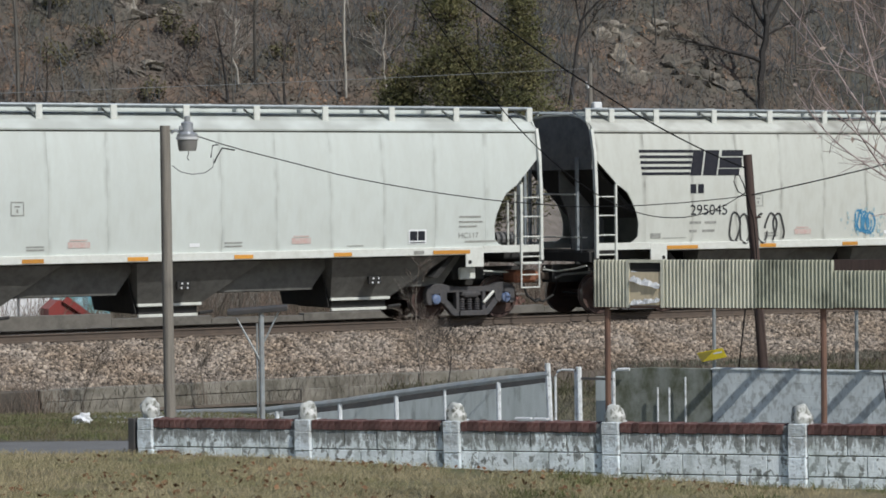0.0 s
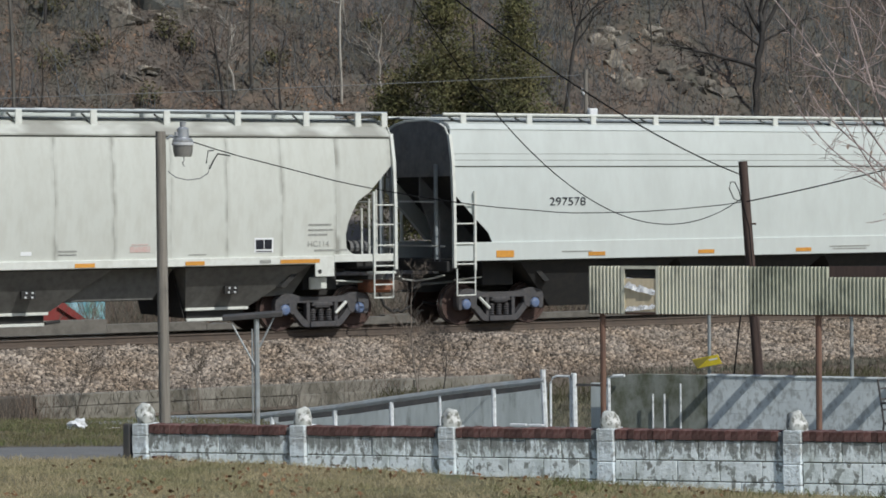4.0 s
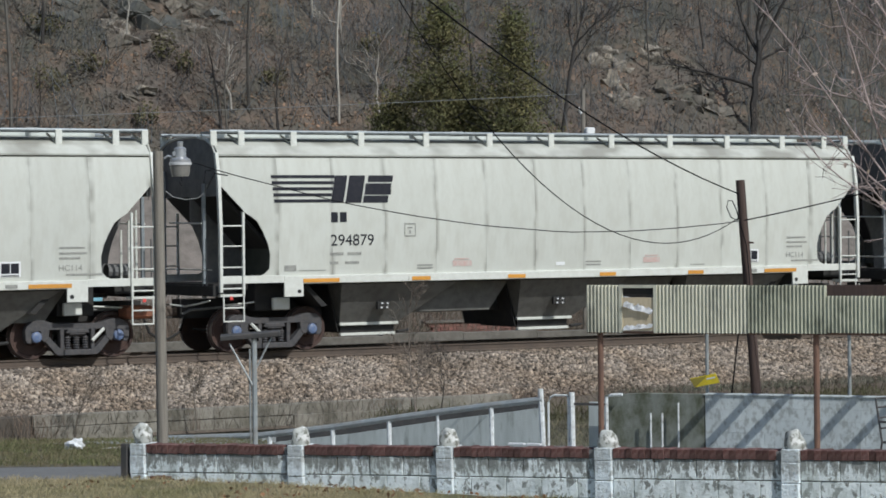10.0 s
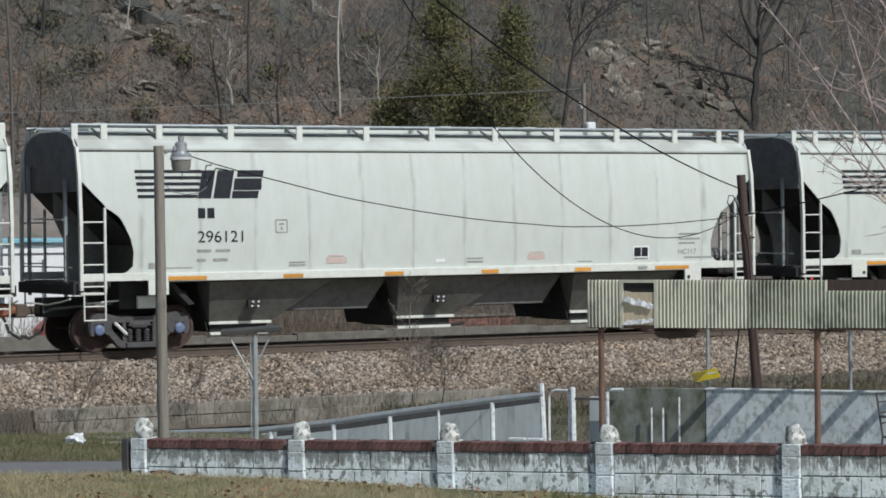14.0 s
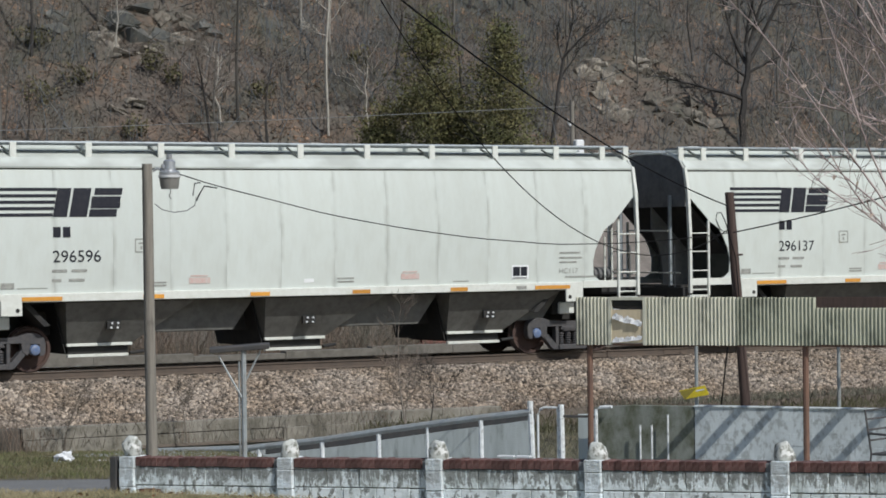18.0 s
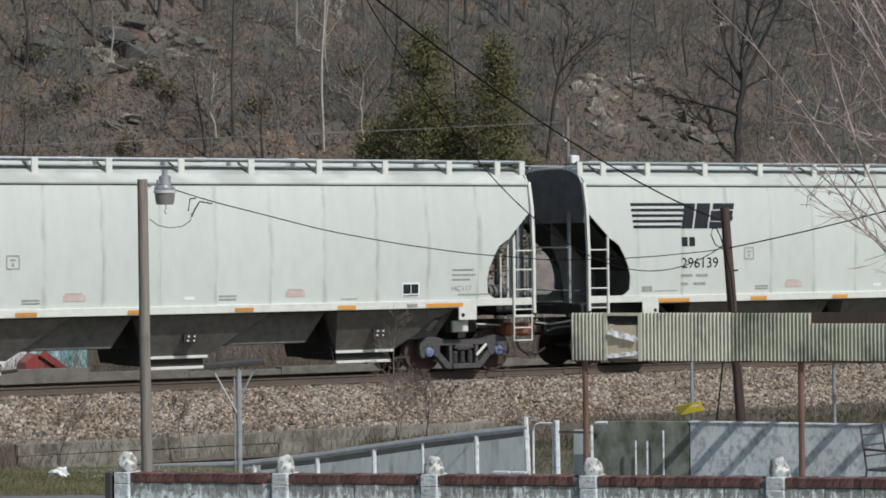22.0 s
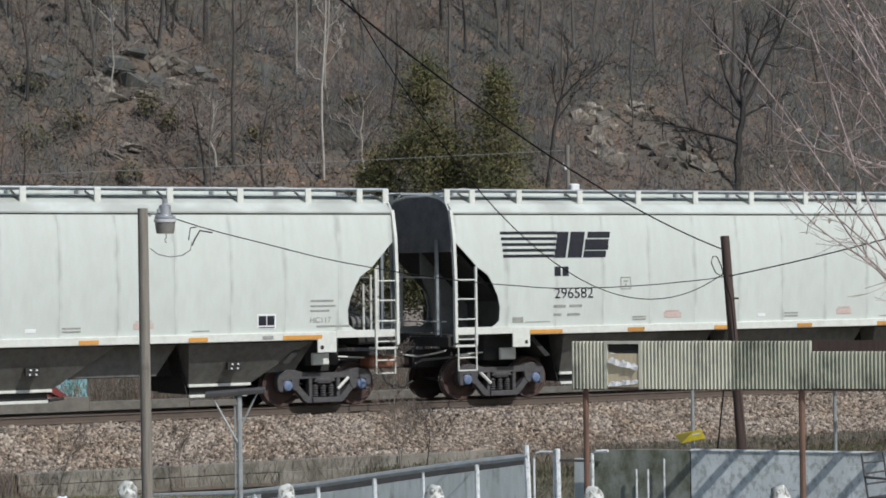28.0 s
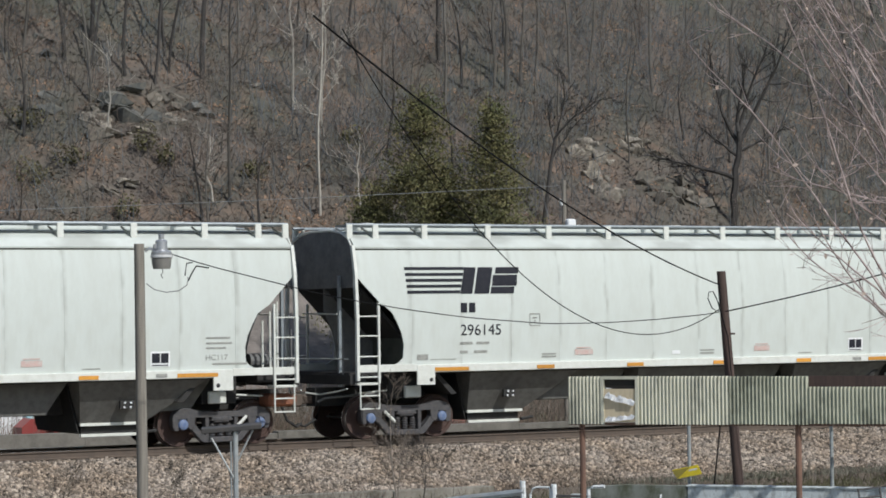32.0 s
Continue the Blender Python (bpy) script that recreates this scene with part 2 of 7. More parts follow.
ASPHALT = mat("worn_asphalt", (0.18, 0.18, 0.18), 0.9, second=(0.13, 0.13, 0.125), scale=3, mix=0.6, bump=0.4, bump_scale=60)
BLOCK_PAINT = mat("peeling_white_block_paint", (0.87, 0.93, 0.94), 0.85, second=(0.15, 0.155, 0.135), scale=13.0, mix=0.85, third=(0.50, 0.55, 0.53), scale3=4.5, mix3=0.65,
                  stretch=(1.0, 1.0, 0.7), vary=0.08, bump=0.5, bump_scale=25, sharp=(0.54, 0.575), sharp3=(0.46, 0.6), place=True, detail=9, wash=((0.21, 0.215, 0.20), 0.85))
MORTAR_DARK = mat("dirty_mortar", (0.2, 0.2, 0.195), 0.95, second=(0.3, 0.3, 0.3), scale=8, mix=0.5)
PILLAR_PAINT = mat("peeling_white_pillar_paint", (0.84, 0.92, 0.96), 0.85, second=(0.26, 0.27, 0.26), scale=9, mix=0.75, third=(0.62, 0.64, 0.64), scale3=5, mix3=0.6, vary=0.05, bump=0.6, bump_scale=25, sharp=(0.56, 0.61), place=True, detail=9, wash=((0.33, 0.34, 0.33), 0.5))
FINIAL_STONE = mat("mossy_finial_concrete", (0.50, 0.51, 0.48), 0.9, second=(0.13, 0.13, 0.1), scale=12, mix=0.85, third=(0.85, 0.85, 0.83), scale3=9, mix3=0.75, sharp=(0.46, 0.56), sharp3=(0.53, 0.57), bump=0.8, bump_scale=14, detail=8)
BRICK_FADED = mat("faded_red_brick", (0.26, 0.12, 0.10), 0.9, second=(0.17, 0.11, 0.09), scale=3, mix=0.7, vary=0.3)
BRICK_RED = mat("dark_red_brick", (0.115, 0.048, 0.042), 0.9, second=(0.07, 0.034, 0.03), scale=8, mix=0.7, third=(0.28, 0.18, 0.16), scale3=16, mix3=0.4, vary=0.35, bump=0.5)
REAR_WALL = mat("weathered_grey_white_wall", (0.62, 0.665, 0.67), 0.9, second=(0.47, 0.505, 0.51), scale=2.2, mix=0.8, third=(0.25, 0.26, 0.25), scale3=11.0, mix3=0.6,
                stretch=(1, 1, 0.6), vary=0.04, bump=0.3, place=True, sharp3=(0.5, 0.6))
REAR_WALL_MOSS = mat("mossy_grey_wall", (0.21, 0.225, 0.195), 0.95, second=(0.075, 0.08, 0.045), scale=2.0, mix=0.9, third=(0.29, 0.3, 0.275), scale3=6, mix3=0.45, vary=0.1, bump=0.4, stretch=(1, 1, 0.6), sharp=(0.42, 0.58))
TOE_CONCRETE = mat("stained_retaining_concrete", (0.235, 0.215, 0.18), 0.95, second=(0.1, 0.092, 0.07), scale=1.6, mix=0.8, third=(0.32, 0.3, 0.26), scale3=3.5, mix3=0.6,
                   stretch=(1, 1, 0.9), bump=0.7, bump_scale=12)
FAR_CONCRETE = mat("grey_far_concrete", (0.16, 0.148, 0.13), 0.95, second=(0.10, 0.095, 0.08), scale=1.5, mix=0.7, third=(0.23, 0.215, 0.19), scale3=5, mix3=0.5, bump=0.6)
CORR_PAINT = mat("faded_cream_corrugated_steel", (0.68, 0.66, 0.53), 0.6, second=(0.50, 0.49, 0.40), scale=1.1, mix=0.7, third=(0.19, 0.19, 0.155), scale3=1.1, mix3=0.7,
                 stretch=(1, 1, 0.6), spec=0.3, sharp3=(0.5, 0.64))
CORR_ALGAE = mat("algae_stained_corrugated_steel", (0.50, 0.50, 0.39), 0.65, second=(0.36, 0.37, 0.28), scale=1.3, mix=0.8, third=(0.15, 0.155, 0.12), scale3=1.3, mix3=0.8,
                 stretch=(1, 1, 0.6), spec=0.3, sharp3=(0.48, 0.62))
RUST_POST = mat("rust_brown_post", (0.20, 0.11, 0.075), 0.8, second=(0.09, 0.06, 0.05), scale=5, mix=0.6, stretch=(2, 2, 0.5))
DARK_POST = mat("dark_painted_post", (0.06, 0.06, 0.06), 0.7, second=(0.12, 0.1, 0.09), scale=6, mix=0.5)
POLE_WOOD = mat("grey_weathered_pole_wood", (0.26, 0.235, 0.20), 0.9, second=(0.14, 0.125, 0.105), scale=4, mix=0.7, stretch=(6, 6, 0.3), bump=0.5)
POLE_BROWN = mat("creosote_brown_pole_wood", (0.085, 0.055, 0.045), 0.85, second=(0.045, 0.03, 0.027), scale=4, mix=0.7, stretch=(6, 6, 0.3), bump=0.5)
LAMP_ALU = mat("dull_aluminium_lamp", (0.50, 0.51, 0.53), 0.35, 0.6, second=(0.32, 0.32, 0.34), scale=9, mix=0.5)
LAMP_GLASS = mat("clouded_lamp_refractor", (0.24, 0.23, 0.21), 0.3, second=(0.16, 0.15, 0.14), scale=12, mix=0.5)
WIRE_BLACK = mat("black_cable", (0.011, 0.011, 0.012), 0.95, spec=0.05, second=(0.025, 0.025, 0.025), scale=9, mix=0.5)
WIRE_GREY = mat("grey_line_wire", (0.2, 0.21, 0.21), 0.6, 0.2, second=(0.16, 0.16, 0.16), scale=3, mix=0.5)
YELLOW_DULL = mat("shaded_yellow_paint", (0.36, 0.29, 0.05), 0.6, second=(0.2, 0.17, 0.06), scale=6, mix=0.5)
YELLOW = mat("yellow_sign_paint", (0.85, 0.66, 0.03), 0.5, second=(0.45, 0.33, 0.05), scale=5, mix=0.5)
FOIL = mat("torn_foil_sheet", (0.92, 0.93, 0.95), 0.35, 0.0, second=(0.6, 0.61, 0.62), scale=9, mix=0.6, bump=0.8, bump_scale=12)
BOARD_TAN = mat("raw_plywood", (0.66, 0.55, 0.38), 0.9, second=(0.48, 0.39, 0.26), scale=4, mix=0.5, stretch=(4, 4, 0.5))
HILL_SOIL = mat("leaf_litter_slope", (0.118, 0.1, 0.084), 0.95, second=(0.078, 0.08, 0.064), scale=0.2, mix=0.9, third=(0.19, 0.128, 0.09), scale3=0.75, mix3=0.6, bump=0.9, bump_scale=6, sharp=(0.42, 0.62), sharp3=(0.5, 0.66))
LITTER = mat("dead_leaf_litter", (0.122, 0.102, 0.086), 0.9, second=(0.088, 0.088, 0.066), scale=0.2, mix=0.9, third=(0.27, 0.17, 0.112), scale3=0.6, mix3=0.8, vary=0.55, spec=0.1, sharp=(0.42, 0.62), sharp3=(0.5, 0.62))
ROCK_GREY = mat("dark_outcrop_rock", (0.135, 0.138, 0.13), 0.9, second=(0.07, 0.075, 0.07), scale=1.6, mix=0.9, third=(0.22, 0.2, 0.16), scale3=4, mix3=0.5, vary=0.3, sharp=(0.45, 0.58), bump=0.8, bump_scale=7)
ROCK_TAN = mat("tan_outcrop_rock", (0.235, 0.205, 0.165), 0.9, second=(0.09, 0.08, 0.066), scale=2.6, mix=0.95, third=(0.36, 0.325, 0.27), scale3=4, mix3=0.6, vary=0.5, sharp=(0.42, 0.56), sharp3=(0.5, 0.6), bump=1.0, bump_scale=5)
ROCK_DULL = mat("dull_outcrop_rock", (0.16, 0.142, 0.118), 0.9, second=(0.075, 0.07, 0.06), scale=2.4, mix=0.95, third=(0.26, 0.225, 0.18), scale3=4, mix3=0.55, vary=0.5, sharp=(0.42, 0.56), sharp3=(0.5, 0.6), bump=1.0, bump_scale=5)
BARK_GREY = mat("grey_brown_bark", (0.13, 0.12, 0.106), 0.9, second=(0.06, 0.054, 0.048), scale=4, mix=0.6, stretch=(3, 3, 0.5), vary=0.35, spec=0.2)
BARK_DARK = mat("dark_wet_bark", (0.06, 0.055, 0.052), 0.9, second=(0.035, 0.033, 0.03), scale=4, mix=0.6, vary=0.3, spec=0.2)
BARK_PALE = mat("pale_sycamore_bark", (0.42, 0.39, 0.34), 0.9, second=(0.22, 0.20, 0.17), scale=3, mix=0.6, vary=0.2, spec=0.2)
TWIG_BROWN = mat("brown_grey_twigs", (0.165, 0.145, 0.125), 0.9, second=(0.105, 0.105, 0.082), scale=0.2, mix=0.85, third=(0.2, 0.13, 0.1), scale3=0.35, mix3=0.7, vary=0.45, spec=0.2)
TWIG_PINK = mat("pinkish_tan_twigs", (0.45, 0.365, 0.35), 0.8, second=(0.17, 0.125, 0.12), scale=5, mix=0.65, vary=0.3, spec=0.2)
BUD_LEAF = mat("curled_dry_leaf", (0.42, 0.32, 0.26), 0.8, second=(0.6, 0.5, 0.44), scale=9, mix=0.6, vary=0.3, spec=0.2)
CEDAR = mat("olive_cedar_foliage", (0.14, 0.14, 0.062), 0.85, second=(0.205, 0.165, 0.085), scale=0.7, mix=0.8, third=(0.068, 0.082, 0.042), scale3=1.3, mix3=0.7, vary=0.25, spec=0.1)
SHRUB_OLIVE = mat("olive_shrub_leaf", (0.12, 0.115, 0.06), 0.9, second=(0.16, 0.13, 0.08), scale=1.0, mix=0.6, vary=0.4, spec=0.15)
SHRUB = mat("dull_green_shrub", (0.085, 0.085, 0.05), 0.9, second=(0.13, 0.11, 0.07), scale=1.0, mix=0.6, vary=0.4, spec=0.15)
SHED_WHITE = mat("white_shed_siding", (0.82, 0.83, 0.84), 0.5, second=(0.7, 0.71, 0.72), scale=2, mix=0.4)
TRIM_BLUE = mat("pale_teal_trim", (0.22, 0.47, 0.56), 0.5, second=(0.33, 0.55, 0.62), scale=4, mix=0.5)
MURAL = mat("turquoise_mural", (0.14, 0.42, 0.55), 0.6, second=(0.5, 0.66, 0.7), scale=2.6, mix=0.9, third=(0.10, 0.22, 0.12), scale3=4.1, mix3=0.7)
RED_PAINT = mat("faded_red_machine_paint", (0.28, 0.05, 0.045), 0.5, second=(0.25, 0.06, 0.05), scale=4, mix=0.6)
BLUE_GREY = mat("dark_machine_grey", (0.06, 0.065, 0.07), 0.6, second=(0.1, 0.1, 0.1), scale=5, mix=0.5)
PLASTIC_WHITE = mat("crumpled_white_plastic", (0.78, 0.79, 0.8), 0.6, second=(0.5, 0.5, 0.5), scale=9, mix=0.5)
YARD_GRAVEL = mat("grey_yard_gravel", (0.20, 0.18, 0.155), 0.95, second=(0.11, 0.10, 0.085), scale=1.2, mix=0.7, third=(0.26, 0.235, 0.2), scale3=4, mix3=0.5, bump=0.8, bump_scale=14)
LAMP_RING = mat("pale_lamp_ring", (0.75, 0.75, 0.76), 0.4, 0.2, second=(0.6, 0.6, 0.6), scale=9, mix=0.5)
YARD_CONCRETE = mat("grey_courtyard_concrete", (0.30, 0.31, 0.31), 0.9, second=(0.20, 0.205, 0.2), scale=1.2, mix=0.7, third=(0.14, 0.15, 0.11), scale3=4, mix3=0.5, bump=0.4, bump_scale=30)
VERGE_BLADE = mat("mixed_verge_grass", (0.16, 0.145, 0.08), 0.85, second=(0.092, 0.135, 0.042), scale=0.8, mix=0.9, third=(0.19, 0.155, 0.105), scale3=2.6, mix3=0.8, vary=0.4, spec=0.15)
VERGE_SOIL = mat("verge_soil", (0.11, 0.095, 0.065), 0.95, second=(0.06, 0.065, 0.035), scale=2.0, mix=0.8, third=(0.17, 0.14, 0.1), scale3=5, mix3=0.6, bump=0.7)
# twigs whose blue grey stands for distant haze
THICKET = mat("haze_tinted_thicket_twigs", (0.125, 0.135, 0.145), 0.9, second=(0.085, 0.095, 0.1), scale=0.3, mix=0.7, vary=0.3, spec=0.15)
BANK_GRAVEL = mat("pale_bank_gravel", (0.19, 0.165, 0.145), 0.95, second=(0.11, 0.098, 0.083), scale=0.6, mix=0.8, third=(0.25, 0.215, 0.19), scale3=2.5, mix3=0.5, bump=0.8, bump_scale=10)


# ---- mesh tools ----
def box(bm, x0, x1, y0, y1, z0, z1, bevel=0.0, m=None):
    g = bmesh.ops.create_cube(bm, size=1.0, matrix=Matrix.Translation(((x0 + x1) / 2, (y0 + y1) / 2, (z0 + z1) / 2)) @ Matrix.Diagonal((x1 - x0, y1 - y0, z1 - z0, 1)))
    if bevel:
        edges = list({e for v in g["verts"] for e in v.link_edges})
        r = bmesh.ops.bevel(bm, geom=edges, offset=bevel, segments=1, affect="EDGES")
        g = {"verts": list({v for f in r["faces"] for v in f.verts})}
    if m is not None:
        bmesh.ops.transform(bm, matrix=m, verts=g["verts"])
    return bm


def tube(bm, pts, r, n=7, r_end=None):
    """A round bar along points, its ends closed; r_end tapers it."""
    pts = [Vector(p) for p in pts]
    rings = []
    for i, p in enumerate(pts):
        d = (pts[min(i + 1, len(pts) - 1)] - pts[max(i - 1, 0)]).normalized()
        a = d.cross(Vector((0, 0, 1)) if abs(d.z) < 0.9 else Vector((1, 0, 0))).normalized()
        b = d.cross(a)
        k = r if r_end is None else r + (r_end - r) * i / (len(pts) - 1)
        rings.append([bm.verts.new(p + (a * math.cos(2 * math.pi * j / n) + b * math.sin(2 * math.pi * j / n)) * k) for j in range(n)])
    for u, v in zip(rings, rings[1:]):
        for j in range(n):
            bm.faces.new((u[j], u[(j + 1) % n], v[(j + 1) % n], v[j]))
    bm.faces.new(rings[0][::-1])
    bm.faces.new(rings[-1])
    return bm


def slab(bm, outline, y0, y1):
    """A plate: an outline in x and z, from y0 to y1."""
    a = [bm.verts.new((x, y0, z)) for x, z in outline]
    b = [bm.verts.new((x, y1, z)) for x, z in outline]
    n = len(a)
    bm.faces.new(a)
    bm.faces.new(b[::-1])
    for i in range(n):
        bm.faces.new((a[i], b[i], b[(i + 1) % n], a[(i + 1) % n]))
    return bm


def turned(bm, profile, n=20, m=None):
    """A body turned about the y axis from (radius, y) pairs."""
    rings = []
    for r, y in profile:
        rings.append([bm.verts.new((r * math.cos(2 * math.pi * j / n), y, r * math.sin(2 * math.pi * j / n))) for j in range(n)])
    for u, v in zip(rings, rings[1:]):
        for j in range(n):
            bm.faces.new((u[j], u[(j + 1) % n], v[(j + 1) % n], v[j]))
    bm.faces.new(rings[0][::-1])
    bm.faces.new(rings[-1])
    if m is not None:
        bmesh.ops.transform(bm, matrix=m, verts=[v for r in rings for v in r])
    return bm


def mesh_of(name, bm, material, smooth_faces=False):
    bmesh.ops.recalc_face_normals(bm, faces=bm.faces)
    me = bpy.data.meshes.new(name)
    bm.to_mesh(me)
    bm.free()
    me.materials.append(material)
    if smooth_faces:
        me.shade_smooth()
        me.set_sharp_from_angle(angle=radians(38))
    return me


def part(name, bm, material, parent, label="", at=None, smooth_faces=False):
    """A bmesh, or a mesh, as one object under a thing or a part."""
    me = bm if isinstance(bm, bpy.types.Mesh) else mesh_of(name, bm, material, smooth_faces)
    ob = new(name, me)
    ob.parent = parent
    if at is not None:
        ob.matrix_basis = at
    if label:
        ob["label"] = label
    return ob


def thing(name, label, category, at=None, group="", kind=""):
    ob = tagged(new(name), label, category, group, kind)
    ob.empty_display_size = 0.2
    if at is not None:
        ob.matrix_basis = at
    return ob


def solo(name, bm, material, label, category, at=None, group="", kind="", smooth_faces=False):
    """A thing that is one mesh."""
    me = bm if isinstance(bm, bpy.types.Mesh) else mesh_of(name, bm, material, smooth_faces)
    ob = tagged(new(name, me), label, category, group, kind)
    if at is not None:
        ob.matrix_basis = at
    return ob


def boulder(rnd, w, d, h):
    """An angular block: the hull of a few points near the faces of a box."""
    bm = bmesh.new()
    for i in range(12):
        p = [rnd.uniform(-1, 1) for _ in range(3)]
        k = i % 3
        p[k] = math.copysign(1.0, p[k]) * rnd.uniform(0.85, 1.0)
        bm.verts.new((p[0] * w / 2, p[1] * d / 2, p[2] * h / 2))
    r = bmesh.ops.convex_hull(bm, input=bm.verts[:])
    bmesh.ops.delete(bm, geom=[g for g in r["geom_interior"] if isinstance(g, bmesh.types.BMVert)], context="VERTS")
    return bm


def raw_mesh(name, verts, faces, material):
    """A mesh of many like faces from arrays: verts (n, 3), faces (m, k)."""
    verts, faces = np.asarray(verts, np.float32), np.asarray(faces, np.int32)
    me = bpy.data.meshes.new(name)
    me.vertices.add(len(verts))
    me.vertices.foreach_set("co", verts.ravel())
    k = faces.shape[1]
    me.loops.add(faces.size)
    me.loops.foreach_set("vertex_index", faces.ravel())
    me.polygons.add(len(faces))
    me.polygons.foreach_set("loop_start", np.arange(0, faces.size, k, dtype=np.int32))
    me.update(calc_edges=True)
    me.materials.append(material)
    return me


def spikes(base, tip, width, sides=3, taper=0.45):
    """Many tapered three-sided sticks: arrays of base points, tips and widths."""
    n = len(base)
    d = tip - base
    d = d / (np.linalg.norm(d, axis=1, keepdims=True) + 1e-9)
    ref = np.where(np.abs(d[:, 2:3]) > 0.9, np.array([[1.0, 0, 0]]), np.array([[0, 0, 1.0]]))
    a = np.cross(d, ref)
    a /= np.linalg.norm(a, axis=1, keepdims=True) + 1e-9
    b = np.cross(d, a)
    rows = []
    for end, k in ((base, 1.0), (tip, taper)):
        for j in range(sides):
            t = 2 * math.pi * j / sides
            rows.append(end + (a * math.cos(t) + b * math.sin(t)) * (width * k)[:, None])
    v = np.stack(rows, 1).reshape(-1, 3)
    f = np.array([(j, (j + 1) % sides, sides + (j + 1) % sides, sides + j) for j in range(sides)])
    faces = (np.arange(n)[:, None, None] * 2 * sides + f[None]).reshape(-1, 4)
    return v, faces


# ---- ground, track, hill ----
def depth_of(x, y):
    return VIEW.x * x + VIEW.y * y


def ground_z(x, y):
    d = depth_of(x, y)
    if y > 52.6:
        return -0.75 + 0.95 * smooth(64, 74, y)
    lat = SIDE.x * x + SIDE.y * y
    edge = -0.115 - 0.022 * max(-1.5, min(9.0, lat))
    if d < 28.3:
        z = edge + 1.17 * (1 - smooth(-4, 27, d))
    else:
        z = max(-1.4, -0.04 - (0.058 + 0.034 * smooth(-3.6, -1.2, lat)) * (d - 27))
        z = edge + (z - edge) * smooth(28.3, 29.2, d)
    return z


def steps(a, b, fine_a, fine_b, fine, coarse):
    out, v = [], a
    while v < b:
        out.append(v)
        v += fine if fine_a <= v < fine_b else coarse
    return out + [b]


def sheet(name, xs, ys, height, material):
    v = [(x, y, height(x, y)) for y in ys for x in xs]
    n = len(xs)
    f = [(j * n + i, j * n + i + 1, (j + 1) * n + i + 1, (j + 1) * n + i) for j in range(len(ys) - 1) for i in range(n - 1)]
    me = raw_mesh(name, v, f, material)
    me.shade_smooth()
    return me


def turf_z(x, y):
    k = 1.0 if abs(x) < 60 and -10 < y < 48 else 0.0
    return ground_z(x, y) + k * 0.03 * noise.noise((x * 1.3, y * 1.3, 0))


tagged(new("ground", sheet("ground", steps(-1500, 1500, 0, 40, 0.5, 20), steps(-1200, 1500, 8, 60, 0.5, 20), turf_z, GRASS_SOIL)),
       "winter turf ground, straw brown with green patches", "ground", kind="structure")


def hill_z(x, y):
    k = y - 74 - 3 * noise.noise((x * 0.03, 0.3, 0))
    if k < 0:
        return 0.2 + 0.02 * k
    rise = 0.72 * k if k < 110 else 0.72 * 110 + 0.1 * (k - 110)
    return 0.2 + rise + 1.6 * noise.noise((x * 0.07, y * 0.09, 0.0)) * min(1, k / 6) + (0.5 * noise.noise((x * 0.3, y * 0.35, 2.0)) + 0.28 * noise.noise((x * 0.9, y * 1.1, 7.0))) * min(1, k / 4)


tagged(new("hillside", sheet("hillside", steps(-260, 420, 20, 110, 0.42, 12), steps(71, 330, 71, 116, 0.42, 12), hill_z, HILL_SOIL)),
       "steep wooded hillside covered with brown leaf litter", "hillside", kind="structure")

tagged(new("far_yard", sheet("far_yard", steps(-60, 160, 10, 60, 0.6, 10), steps(53.2, 73.5, 53, 73, 0.6, 2), lambda x, y: ground_z(x, y) + 0.05 + 0.12 * noise.noise((x * 0.6, y * 0.6, 3)), YARD_GRAVEL)),
       "grey brown gravel yard beyond the track", "yard", kind="structure")

tagged(new("gravel_bank", sheet("gravel_bank", steps(-60, 160, 15, 80, 0.5, 10), steps(70.5, 78.4, 70, 81, 0.42, 2), lambda x, y: hill_z(x, y) + 0.1 if y > 73 else max(hill_z(x, y), ground_z(x, y) + 0.1) + 0.1, BANK_GRAVEL)),
       "pale pinkish gravel bank at the foot of the hill", "bank", kind="structure")

TRACK_X0, TRACK_X1 = -330.0, 420.0
RAIL_X0, RAIL_X1 = 8.0, 62.0


def ballast_profile():
    """Across the track: y from the centre and z, from the near toe to the far one."""
    return [(-4.5, -1.35), (-4.05, -0.92), (-3.0, -0.55), (-2.05, -0.24), (-1.35, -0.2), (0, -0.21), (1.35, -0.2), (2.1, -0.25), (3.3, -0.85)]


bm = bmesh.new()
xs = steps(TRACK_X0, TRACK_X1, RAIL_X0, RAIL_X1, 0.5, 15)
rows = []
for x in xs:
    fine = RAIL_X0 < x < RAIL_X1
    rows.append([bm.verts.new((x, TRACK_Y + y, z + (0.06 * noise.noise((x * 0.9, y * 2.0, 5)) if fine and -4.4 < y < -1.4 else 0))) for y, z in ballast_profile()])
for a, b in zip(rows, rows[1:]):
    for i in range(len(a) - 1):
        bm.faces.new((a[i], b[i], b[i + 1], a[i + 1]))
roadbed = tagged(new("ballast_bed", mesh_of("ballast_bed", bm, BALLAST_BED, True)), "tan crushed stone ballast embankment under the track", "ballast", kind="structure")

# loose stones on the near shoulder
rng = np.random.default_rng(3)
N_STONE = 76000
sx = rng.uniform(RAIL_X0 + 4, RAIL_X1 - 14, N_STONE)
sk = rng.uniform(-4.15, -1.3, N_STONE)
prof = np.array(ballast_profile())
sz = np.interp(sk, prof[:, 0], prof[:, 1])
size = rng.uniform(0.014, 0.034, N_STONE) * np.where(rng.random(N_STONE) < 0.22, 1.55, 1.0)
corner = np.array([(a, b, c) for a in (-1, 1) for b in (-1, 1) for c in (-1, 1)], float)
